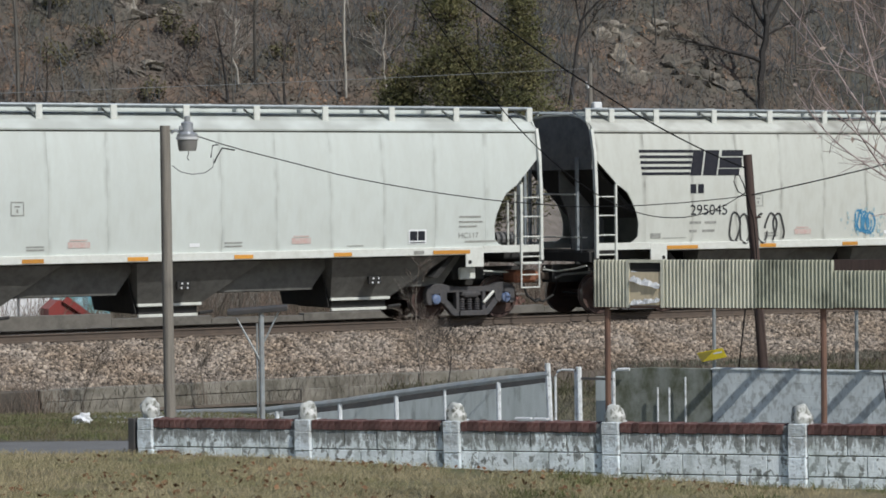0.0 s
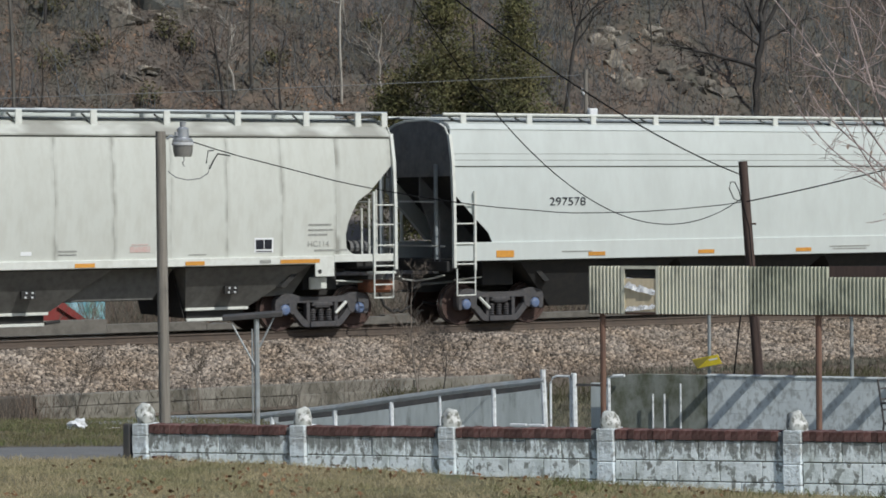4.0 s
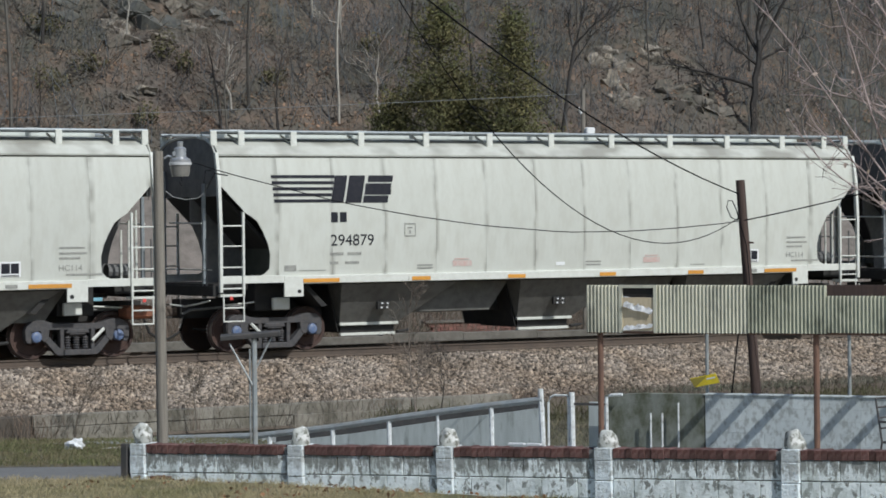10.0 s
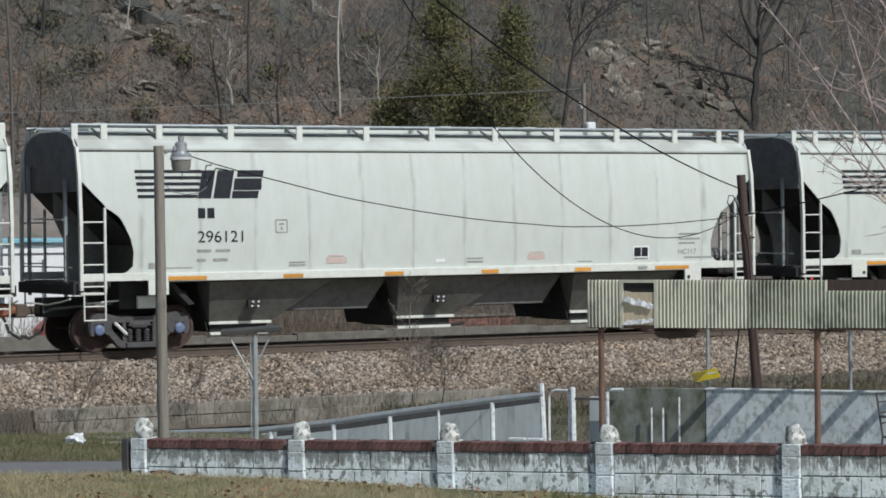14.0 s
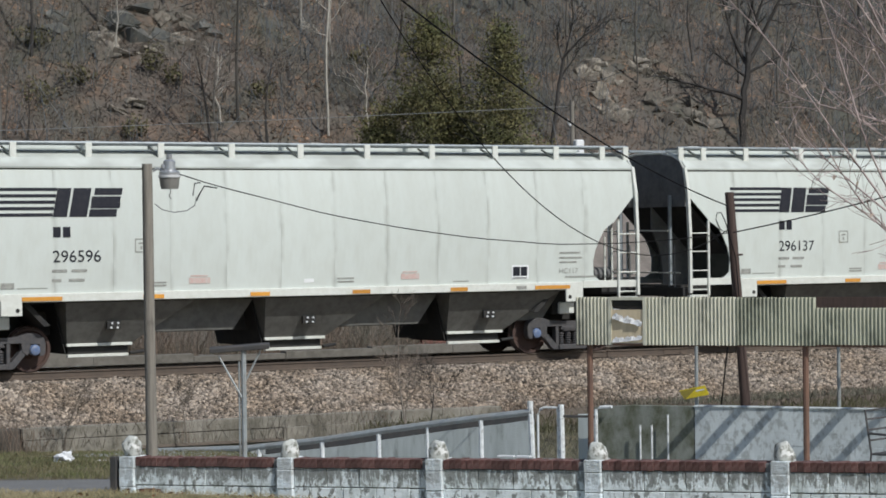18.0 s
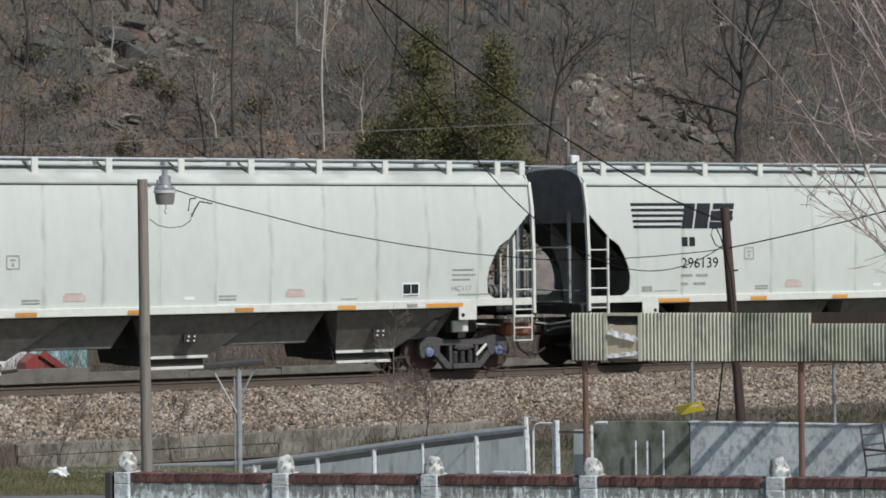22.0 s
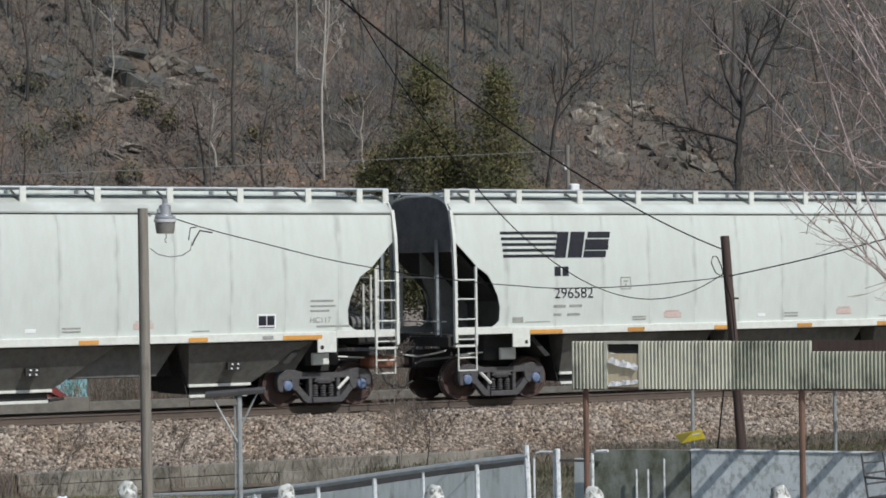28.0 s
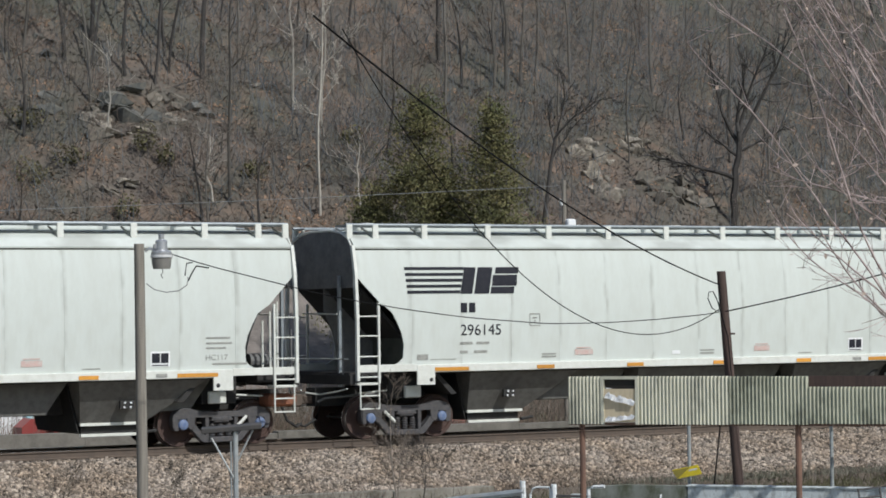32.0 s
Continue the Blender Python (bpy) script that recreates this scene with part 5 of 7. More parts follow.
    part("train_line", tube(bmesh.new(), [(ex(2.1), -0.62, 0.98), (ex(1.2), -0.66, 0.95), (ex(0.55), -0.5, 0.9), (ex(0.4), -0.42, 0.82)], 0.03, 6), END_GREY, car)
    part("brake_lever_rod", tube(bmesh.new(), [(ex(1.9), -0.95, 1.05), (ex(1.1), -1.0, 1.0)], 0.02, 5), TRIM_WHITE, car)
    part("handbrake_rod", tube(bmesh.new(), [(ex(0.62), -1.2, 1.32), (ex(0.62), -1.2, 2.4)], 0.02, 5), END_GREY, car)
    gr = bmesh.new()
    tube(gr, [(ex(0.64), -0.92, 2.72), (ex(0.64), 0.7, 2.74)], 0.018, 5)
    tube(gr, [(ex(0.64), -1.4, 1.75), (ex(0.64), 1.4, 1.75)], 0.016, 5)
    part("grab_iron", gr, TRIM_WHITE, car)
    ladder(car, ex(0.73), ex(1.25), -1, mirror)
    ladder(car, ex(0.73), ex(1.25), 1, mirror)
    # jacking plate with its hole
    for sgn in (-1, 1):
        jp = bmesh.new()
        x0, x1 = sorted((ex(2.2), ex(2.65)))
        y0, y1 = sorted((sgn * 1.60, sgn * 1.645))
        box(jp, x0, x1, y0, y1, 1.16, 1.6, 0.008)
        if not plates:
            continue
        plate = part("jacking_plate", jp, TRIM_WHITE, car)
        part("plate_hole", tube(bmesh.new(), [(ex(2.55), sgn * 1.63, 1.27), (ex(2.55), sgn * 1.652, 1.27)], 0.045, 10), UNDER_DARK, plate)
        x0, x1 = sorted((ex(0.75), ex(2.2)))
        part("end_side_sill", box(bmesh.new(), x0, x1, y0, y1, 1.46, 1.62, 0.006), TRIM_WHITE, car)
        part("tread_plate", box(bmesh.new(), *sorted((ex(0.72), ex(1.26))), *sorted((sgn * 1.35, sgn * 1.66)), 1.19, 1.24, 0.005), TRIM_WHITE, car)
    # white casting and valve gear behind the truck
    if plates:
        part("sill_bracket", box(bmesh.new(), *sorted((ex(2.15), ex(2.55))), -1.2, -1.1, 0.88, 1.14, 0.02), TRIM_WHITE, car)
    if mirror > 0:
        vb = bmesh.new()
        box(vb, ex(1.2), ex(0.62), -1.3, -0.75, 0.78, 1.05, 0.05)
        tube(vb, [(ex(0.62), -1.0, 0.9), (ex(0.45), -1.0, 0.92)], 0.09, 9)
        part("brake_valve", vb, RUST_ORANGE, car, "rust orange brake valve")
        bc = bmesh.new()
        tube(bc, [(ex(1.5), -0.9, 1.75), (ex(1.05), -0.9, 1.75)], 0.16, 12)
        box(bc, ex(1.45), ex(1.1), -1.0, -0.8, 1.3, 1.6)
        part("brake_cylinder", bc, END_GREY, car)
        pipes = bmesh.new()
        for k, (x, z) in enumerate(((1.0, 3.0), (1.12, 2.8), (1.25, 2.6))):
            tube(pipes, [(ex(x), -1.3 + 0.1 * k, 1.3), (ex(x), -1.3 + 0.1 * k, z)], 0.025, 6)
        part("air_pipe", pipes, TRIM_WHITE, car)


def lettering(name, text, size, x, z, car, material, y=None, width=None):
    cu = bpy.data.curves.new(name, "FONT")
    cu.body, cu.size = text, size
    ob = bpy.data.objects.new(name, cu)
    me = bpy.data.meshes.new_from_object(ob)
    bpy.data.objects.remove(ob)
    bpy.data.curves.remove(cu)
    if width:
        w = max(v.co.x for v in me.vertices) - min(v.co.x for v in me.vertices)
        k = width / w
        for v in me.vertices:
            v.co.x *= k
    me.name = name
    me.materials.append(material)
    return part(name, me, material, car, at=pose(x, -(side_y(z) + 0.012) if y is None else y, z, 90))


def plate_bm(x0, x1, z0, z1, slant=0.0):
    """A flat mark that follows the bulge of the side."""
    bm = bmesh.new()
    n = 4
    rows = []
    for i in range(n + 1):
        z = z0 + (z1 - z0) * i / n
        y = -(side_y(z) + 0.009)
        rows.append((bm.verts.new((x0 + slant * i / n, y, z)), bm.verts.new((x1 + slant * i / n, y, z))))
    for a, b in zip(rows, rows[1:]):
        bm.faces.new((a[0], a[1], b[1], b[0]))
    return bm


def emblem(car):
    """The road's emblem as plain dark shapes: five speed stripes and two slanted blocks."""
    for k in range(5):
        z = 3.145 + 0.128 * k
        part("emblem_stripe", plate_bm(1.97 - 0.012 * k + 0.03, 3.42 - 0.03 * (4 - k) + 0.03, z - 0.004, z + 0.06), DECAL_BLACK, car)
    for x0, x1 in ((3.33, 3.63), (3.68, 4.06)):
        part("emblem_block", plate_bm(x0, x1, 3.13, 3.71, 0.13), DECAL_BLACK, car)
    for z0, z1, a, b in ((3.13, 3.28, 4.10, 4.70), (3.30, 3.40, 4.14, 4.78), (3.40, 3.54, 4.16, 4.79), (3.57, 3.71, 4.24, 4.84)):
        part("emblem_block", plate_bm(a, b, z0, z1, 0.03), DECAL_BLACK, car)


def markings(car, code="HC117"):
    emblem(car)
    for k in (0, 1):
        part("reporting_mark", plate_bm(3.33 + 0.21 * k, 3.49 + 0.21 * k, 2.72, 2.93), DECAL_BLACK, car)
    for k, (x0, x1, z) in enumerate(((3.3, 3.62, 2.02), (3.72, 4.05, 2.02), (3.3, 3.5, 1.83), (3.66, 4.0, 1.83), (15.35, 15.9, 2.24), (15.35, 15.95, 2.13), (15.35, 15.8, 2.03), (15.5, 16.3, 1.70))):
        part("weight_line", plate_bm(x0, x1, z, z + (0.035 if k > 3 else 0.055)), DECAL_GREY, car)
    lettering("class_code", code, 0.16, 15.33, 1.80, car, DECAL_GREY, width=0.5)
    # framed consolidated stencil
    fr = bmesh.new()
    for b in ((5.10, 5.12, 2.40, 2.68), (5.36, 5.38, 2.40, 2.68), (5.12, 5.36, 2.66, 2.68), (5.12, 5.36, 2.40, 2.42), (5.18, 5.30, 2.57, 2.60), (5.22, 5.26, 2.46, 2.53)):
        me = bpy.data.meshes.new("tmp")
        t = plate_bm(*b)
        t.to_mesh(me)
        t.free()
        fr.from_mesh(me)
        bpy.data.meshes.remove(me)
    part("stencil_box", fr, DECAL_GREY, car)
    for x0, x1, z0, z1, m, lab in ((6.3, 6.78, 1.74, 1.86, DECAL_PINK, "caution_note"), (6.34, 6.72, 1.88, 1.91, DECAL_PINK, "caution_note"), (11.3, 11.75, 1.74, 1.86, DECAL_PINK, "caution_note"), (11.34, 11.7, 1.88, 1.91, DECAL_PINK, "caution_note"),
                                   (5.42, 5.80, 1.70, 1.73, DECAL_GREY, "note_line"), (5.42, 5.80, 1.76, 1.79, DECAL_GREY, "note_line"), (9.75, 10.15, 1.70, 1.73, DECAL_GREY, "note_line"), (9.75, 10.15, 1.77, 1.80, DECAL_GREY, "note_line"),
                                   (2.22, 2.50, 1.70, 1.82, DECAL_GREY, "maker_plate"), (2.56, 3.2, 1.70, 1.715, DECAL_GREY, "note_line"), (8.96, 9.19, 1.71, 1.79, DECAL_WHITE, "label"), (12.6, 13.0, 1.66, 1.68, DECAL_GREY, "note_line")):
        part(lab, plate_bm(x0, x1, z0, z1), m, car)
    sq = part("lube_stencil", plate_bm(14.1, 14.54, 1.69, 2.0), DECAL_WHITE, car, "white panel with black squares")
    for x0, x1, z0, z1 in ((14.13, 14.31, 1.76, 1.96), (14.33, 14.5, 1.76, 1.96), (14.13, 14.5, 1.705, 1.725)):
        b = plate_bm(x0, x1, z0, z1)
        for v in b.verts:
            v.co.y -= 0.005
        part("stencil_square", b, DECAL_BLACK, sq)
    for x0, x1 in ((2.64, 3.5), (5.26, 5.72), (7.68, 8.13), (10.09, 10.52), (12.51, 12.94), (14.68, 15.6)):
        part("reflector", box(bmesh.new(), x0, x1, -1.652, -1.646, 1.455, 1.535), REFLECT, car)
    part("dark_tag", box(bmesh.new(), 14.2, 14.45, -1.652, -1.646, 1.47, 1.54), DECAL_GREY, car)


def hopper_car(label, code="HC117"):
    car = thing("hopper_car", label, "hopper car", group="hopper cars of the train")
    # near side in welded panels, the far side one sheet
    edges = [0.76] + SEAMS + [CAR - 0.76]
    for a, b in zip(edges, edges[1:]):
        cx = (a + b) / 2
        cut = "left" if a < 1 else "right" if b > CAR - 1 else None
        if a > 2.0 and b < 16.2:
            me = PANEL
        else:
            me = mesh_of("side_panel", curved_panel(a + 0.001, b - 0.001, SIDE_Z0, SIDE_Z1, cx, cut=cut), CAR_PAINT, True)
        part("side_panel", me, CAR_PAINT, car, at=pose(cx, 0, 0))
    for lo, hi, cut in ((0.76, 2.1, "left"), (2.1, CAR - 2.1, None), (CAR - 2.1, CAR - 0.76, "right")):
        back = curved_panel(lo, hi, SIDE_Z0, SIDE_Z1, 0, cut=cut)
        for v in back.verts:
            v.co.y = -v.co.y
        part("far_side_sheet", back, CAR_PAINT, car, smooth_faces=True)
    inner = bmesh.new()
    slab(inner, [(2.0, 1.55), (2.0, 2.6), (1.0, 3.4), (1.0, 4.05), (CAR - 1.0, 4.05), (CAR - 1.0, 3.4), (CAR - 2.0, 2.6), (CAR - 2.0, 1.55)], -1.45, 1.45)
    part("bin", inner, SEAM_DARK, car)
    body_common(car, CAR_PAINT)
    markings(car, code)
    return car


def body_common(car, paint):
    # the shadow below the roof edge, drawn as a dark strip
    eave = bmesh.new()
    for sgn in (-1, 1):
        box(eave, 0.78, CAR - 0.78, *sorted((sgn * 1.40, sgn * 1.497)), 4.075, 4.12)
    part("eave_seam", eave, SEAM_DARK, car, "dark strip painted as the shadow line below the roof")
    roof = bmesh.new()
    prof = [(-1.52, 4.115), (-1.525, 4.15), (-1.32, 4.33), (-1.02, 4.45), (-0.5, 4.53), (0.5, 4.53), (1.02, 4.45), (1.32, 4.33), (1.525, 4.15), (1.52, 4.115)]
    a = [roof.verts.new((0.77, y, z)) for y, z in prof]
    b = [roof.verts.new((CAR - 0.77, y, z)) for y, z in prof]
    for i in range(len(prof) - 1):
        roof.faces.new((a[i], b[i], b[i + 1], a[i + 1]))
    roof.faces.new(a)
    roof.faces.new(b[::-1])
    roof.faces.new((a[0], a[-1], b[-1], b[0]))
    part("roof", roof, paint, car)
    for sgn in (-1, 1):
        y0, y1 = sorted((sgn * 1.22, sgn * 0.72))
        part("running_board", box(bmesh.new(), 0.72, CAR - 0.72, y0, y1, 4.60, 4.635), GALV, car)
        part("board_edge", tube(bmesh.new(), [(0.7, sgn * 1.25, 4.635), (CAR - 0.7, sgn * 1.25, 4.635)], 0.034, 7), GALV, car, smooth_faces=True)
        for x in (0.77, 1.41, 2.63, 4.25, 5.85, 7.46, 9.07, 10.68, 12.29, 13.9, 15.5, 16.74, 17.38):
            part("board_bracket", BRACKET if sgn < 0 else BRACKET_FAR, TRIM_WHITE, car, at=pose(x, 0, 0))
    for k in range(10):
        part("hatch_cover", HATCH, paint, car, at=pose(2.2 + 1.53 * k, 0, 0))
    for k in (1.6, 4.6, 7.0, 9.8, 12.0, 15.2):
        part("hatch_clamp", CLAMP, TRIM_WHITE, car, at=pose(k, -0.6, 0))
    for sgn in (-1, 1):
        part("side_sill", box(bmesh.new(), 2.3, CAR - 2.3, *sorted((sgn * 1.56, sgn * 1.64)), 1.43, 1.60, 0.01), TRIM_WHITE, car)
    for x in (4.6, CAR / 2, CAR - 4.6):
        bm = bmesh.new()
        top = [bm.verts.new((x + i, j * 1.52, 1.45)) for i, j in ((-0.98, -1), (1.95, -1), (1.95, 1), (-0.98, 1))]
        low = [bm.verts.new((x + i, j * 0.86, 0.52)) for i, j in ((-0.70, -1), (0.70, -1), (0.70, 1), (-0.70, 1))]
        bm.faces.new(top[::-1])
        bm.faces.new(low)
        for k in range(4):
            bm.faces.new((top[k], top[(k + 1) % 4], low[(k + 1) % 4], low[k]))
        bay = part("hopper_bay", bm, HOPPER_GREY, car, "grimy grey discharge hopper, shade painted into its grey")
        # the bay's shaded left face, drawn as a near-black sheet
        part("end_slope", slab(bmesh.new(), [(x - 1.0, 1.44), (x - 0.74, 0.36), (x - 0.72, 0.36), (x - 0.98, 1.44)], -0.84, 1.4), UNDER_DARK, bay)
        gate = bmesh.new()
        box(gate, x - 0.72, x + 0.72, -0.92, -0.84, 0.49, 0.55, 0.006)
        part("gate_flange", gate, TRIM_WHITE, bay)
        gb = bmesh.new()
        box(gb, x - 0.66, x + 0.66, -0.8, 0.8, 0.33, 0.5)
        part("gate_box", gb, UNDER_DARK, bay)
        part("gate_rail", box(bmesh.new(), x - 0.72, x + 0.62, -0.95, -0.86, 0.27, 0.33, 0.006), TRIM_WHITE, bay)
        part("crank", tube(bmesh.new(), [(x + 0.62, -1.0, 0.33), (x + 0.95, -0.95, 0.36)], 0.035, 7), UNDER_DARK, bay)
        pv = bmesh.new()
        yk = -1.2
        box(pv, x + 0.02, x + 0.32, yk - 0.07, yk, 0.84, 1.0)
        part("vibrator_bracket", pv, UNDER_DARK, bay)
        for dx, dz in ((0.1, 0.87), (0.24, 0.87), (0.12, 0.96), (0.25, 0.96)):
            part("bolt_end", tube(bmesh.new(), [(x + dx, yk - 0.1, dz), (x + dx, yk - 0.06, dz)], 0.022, 6), PLASTIC_WHITE, bay)
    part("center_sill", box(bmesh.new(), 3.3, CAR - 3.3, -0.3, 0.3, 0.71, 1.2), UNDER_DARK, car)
    for sgn in (-1, 1):
        for x0, x1 in ((5.4, CAR / 2 - 1.5), (CAR / 2 + 0.8, CAR - 6.1), (CAR - 3.8, CAR - 2.9)):
            side = bmesh.new()
            a, b = ([side.verts.new((x, sgn * y, z)) for y, z in ((1.10, 1.42), (0.98, 0.75), (0.94, 0.75), (1.06, 1.42))] for x in (x0, x1))
            for v in b:
                v.co.x += 0.45 if v.co.z > 1 else 0.0
            side.faces.new(a)
            side.faces.new(b[::-1])
            for i in range(4):
                side.faces.new((a[i], b[i], b[(i + 1) % 4], a[(i + 1) % 4]))
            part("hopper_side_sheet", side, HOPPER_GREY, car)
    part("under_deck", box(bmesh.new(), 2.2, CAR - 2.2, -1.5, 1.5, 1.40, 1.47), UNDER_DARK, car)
    for mirror in (-1, 1):
        end_parts(car, mirror, paint)
    truck_parts(car, OVERHANG)
    truck_parts(car, CAR - OVERHANG)


PANEL = mesh_of("side_panel", curved_panel(-0.632, 0.632, SIDE_Z0, SIDE_Z1, 0), CAR_PAINT, True)


def bracket_mesh(sgn):
    bm = bmesh.new()
    y0, y1 = sorted((sgn * 1.25, sgn * 1.30))
    box(bm, -0.07, 0.07, y0, y1, 4.335, 4.64, 0.006)
    tube(bm, [(-0.03, sgn * 1.27, 4.38), (-0.05, sgn * 0.75, 4.58)], 0.022, 5)
    return mesh_of("board_bracket", bm, TRIM_WHITE)


BRACKET, BRACKET_FAR = bracket_mesh(-1), bracket_mesh(1)
HATCH = mesh_of("hatch_cover", box(bmesh.new(), -0.72, 0.72, -0.33, 0.33, 4.52, 4.64, 0.03), CAR_PAINT)
CLAMP = mesh_of("hatch_clamp", box(bmesh.new(), -0.15, 0.15, -0.05, 0.05, 4.60, 4.70, 0.015), TRIM_WHITE)


def pale_y(z):
    """Where the pale car's side stands at a height: nearly upright below, leaning in towards the roof."""
    return -1.6 + 0.15 * max(0.0, (z - 2.5) / 1.82) ** 2


def pale_car(label):
    """A smoother, whiter hopper car with a deep side sill and three bays without gate boxes."""
    car = thing("hopper_car", label, "hopper car", group="hopper cars of the train")
    cut = [(1.83, 1.72), (2.05, 1.62), (2.3, 1.35), (2.9, 0.76)]
    bm = bmesh.new()
    grid = []
    for z in [1.83 + (4.32 - 1.83) * k / 24 for k in range(25)]:
        end = float(np.interp(z, [a for a, b in cut], [b for a, b in cut]))
        grid.append([[bm.verts.new((end + (CAR - 2 * end) * k / 8, pale_y(z) + o, z)) for k in range(9)] for o in (0.0, 0.03)])
    for lo, hi in zip(grid, grid[1:]):
        for k in range(8):
            bm.faces.new((lo[0][k], lo[0][k + 1], hi[0][k + 1], hi[0][k]))
            bm.faces.new((lo[1][k], hi[1][k], hi[1][k + 1], lo[1][k + 1]))
        for k in (0, 8):
            bm.faces.new((lo[0][k], hi[0][k], hi[1][k], lo[1][k]))
    for row in (grid[0], grid[-1]):
        for k in range(8):
            bm.faces.new((row[0][k], row[1][k], row[1][k + 1], row[0][k + 1]))
    part("side_sheet", bm, CAR_PAINT_WHITE, car, smooth_faces=True)
    bm = slab(bmesh.new(), [(1.8, 1.85), (0.8, 2.95), (0.8, 4.3), (CAR - 0.8, 4.3), (CAR - 0.8, 2.95), (CAR - 1.8, 1.85)], 1.45, 1.57)
    part("far_side_sheet", bm, CAR_PAINT_WHITE, car)
    # crease lines drawn as thin strips in the same shadow colour
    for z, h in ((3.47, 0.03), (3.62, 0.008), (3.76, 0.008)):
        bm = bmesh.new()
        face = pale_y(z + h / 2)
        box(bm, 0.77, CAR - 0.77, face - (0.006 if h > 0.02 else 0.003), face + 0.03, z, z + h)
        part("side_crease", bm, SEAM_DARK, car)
    roof = bmesh.new()
    prof = [(-1.47, 4.3), (-1.36, 4.42), (-1.02, 4.5), (-0.5, 4.55), (0.5, 4.55), (1.02, 4.5), (1.36, 4.42), (1.47, 4.3)]
    a = [roof.verts.new((0.77, y, z)) for y, z in prof]
    b = [roof.verts.new((CAR - 0.77, y, z)) for y, z in prof]
    for i in range(len(prof)):
        roof.faces.new((a[i], b[i], b[(i + 1) % len(prof)], a[(i + 1) % len(prof)]))
    roof.faces.new(a)
    roof.faces.new(b[::-1])
    part("roof", roof, CAR_PAINT_WHITE, car)
    for sgn in (-1, 1):
        y0, y1 = sorted((sgn * 1.22, sgn * 0.72))
        part("running_board", box(bmesh.new(), 0.72, CAR - 0.72, y0, y1, 4.60, 4.635), GALV, car)
        part("board_edge", tube(bmesh.new(), [(0.7, sgn * 1.25, 4.635), (CAR - 0.7, sgn * 1.25, 4.635)], 0.034, 7), TRIM_WHITE, car, smooth_faces=True)
        for k in range(10):
            part("board_bracket", BRACKET if sgn < 0 else BRACKET_FAR, TRIM_WHITE, car, at=pose(1.2 + 1.7 * k, 0, 0))
        part("side_sill", box(bmesh.new(), 0.75, CAR - 0.75, *sorted((sgn * 1.56, sgn * 1.64)), 1.42, 1.83, 0.01), CAR_PAINT_WHITE, car)
    for x in (4.6, CAR / 2, CAR - 4.6):
        part("hopper_bay", frustum(bmesh.new(), x, 2.15, 1.5, 1.44, 0.98, 0.9, 0.36), UNDER_DARK, car, "grimy grey discharge hopper, shade painted into its grey")
    part("center_sill", box(bmesh.new(), 3.3, CAR - 3.3, -0.3, 0.3, 0.9, 1.3), UNDER_DARK, car)
    part("under_deck", box(bmesh.new(), 2.2, CAR - 2.2, -1.5, 1.5, 1.37, 1.43), UNDER_DARK, car)
    for mirror in (-1, 1):
        end_parts(car, mirror, CAR_PAINT_WHITE, False)
    truck_parts(car, OVERHANG)
    truck_parts(car, CAR - OVERHANG)
    for x0, x1 in ((1.8, 2.25), (4.2, 4.65), (7.2, 7.65), (10.0, 10.45), (12.9, 13.35), (15.55, 16.0)):
        part("reflector", box(bmesh.new(), x0, x1, -1.652, -1.646, 1.49, 1.575 if 2 < x0 < 15 else 1.64), REFLECT, car)
    for x0, x1, z in ((11.0, 12.2, 1.58), (11.1, 12.1, 1.52), (3.5, 4.3, 1.58)):
        part("note_line", box(bmesh.new(), x0, x1, -1.651, -1.646, z, z + 0.025), DECAL_GREY, car)
    sq = part("lube_stencil", box(bmesh.new(), 14.0, 14.44, -1.612, -1.603, 1.93, 2.19), DECAL_WHITE, car, "white panel with black squares")
    part("stencil_square", box(bmesh.new(), 14.03, 14.21, -1.618, -1.613, 1.99, 2.15), DECAL_BLACK, sq)
    part("stencil_square", box(bmesh.new(), 14.23, 14.41, -1.618, -1.613, 1.99, 2.15), DECAL_BLACK, sq)
    return car


LABEL = "pale grey steel covered hopper car with dark emblem and amber reflectors"
# road numbers from the head of the visible train to its tail; the third is the paler car
NUMBERS = ["", "295045", "295977", "", "297024", "295032", "294879", "296484", "296121", "296175", "296596", "296137", "296110", "296139", "297224", "297232", "296582", "297238", "296145"]
base_car = hopper_car(LABEL)
cars = []
ends = []
at = 31.24 - CAR
for k, number in enumerate(NUMBERS):
    if k == 3:
        CAR = 17.66
        car = pale_car("whiter smooth-sided covered hopper car with a deep side sill")
        lettering("road_number", "297578", 0.26, 3.2, 2.62, car, DECAL_BLACK, y=-1.612, width=0.95)
        ends.append(at)
        at += CAR
        CAR = 18.15
    else:
        car = base_car if k == 0 else copy_thing(base_car, pose(0, 0, 0))
        if number:
            lettering("road_number", number, 0.335, 3.31, 2.225, car, DECAL_BLACK, width=1.03)
        ends.append(at)
        at += CAR
    cars.append(car)
# the dustier cars, of an older class
spare = lettering("class_code", "HC114", 0.16, 15.33, 1.80, cars[1], DECAL_GREY, width=0.5)
CODE_DUSTY = spare.data
bpy.data.objects.remove(spare)
for k in (1, 2, 4, 5, 6):
    for ob in cars[k].children:
        if ob.name.startswith(("side_panel", "roof")):
            ob.material_slots[0].link = "OBJECT"
            ob.material_slots[0].material = CAR_PAINT_TAN
        elif k != 4 and ob.name.startswith("class_code"):
            ob.data = CODE_DUSTY
for k, x in ((4, 0.95), (5, CAR - 1.0), (6, 0.95), (8, CAR - 1.0), (9, 0.95)):
    part("red_tag", box(bmesh.new(), x - 0.035, x + 0.035, -1.70, -1.695, 1.13, 1.2), DECAL_RED, cars[k], "small red tag")
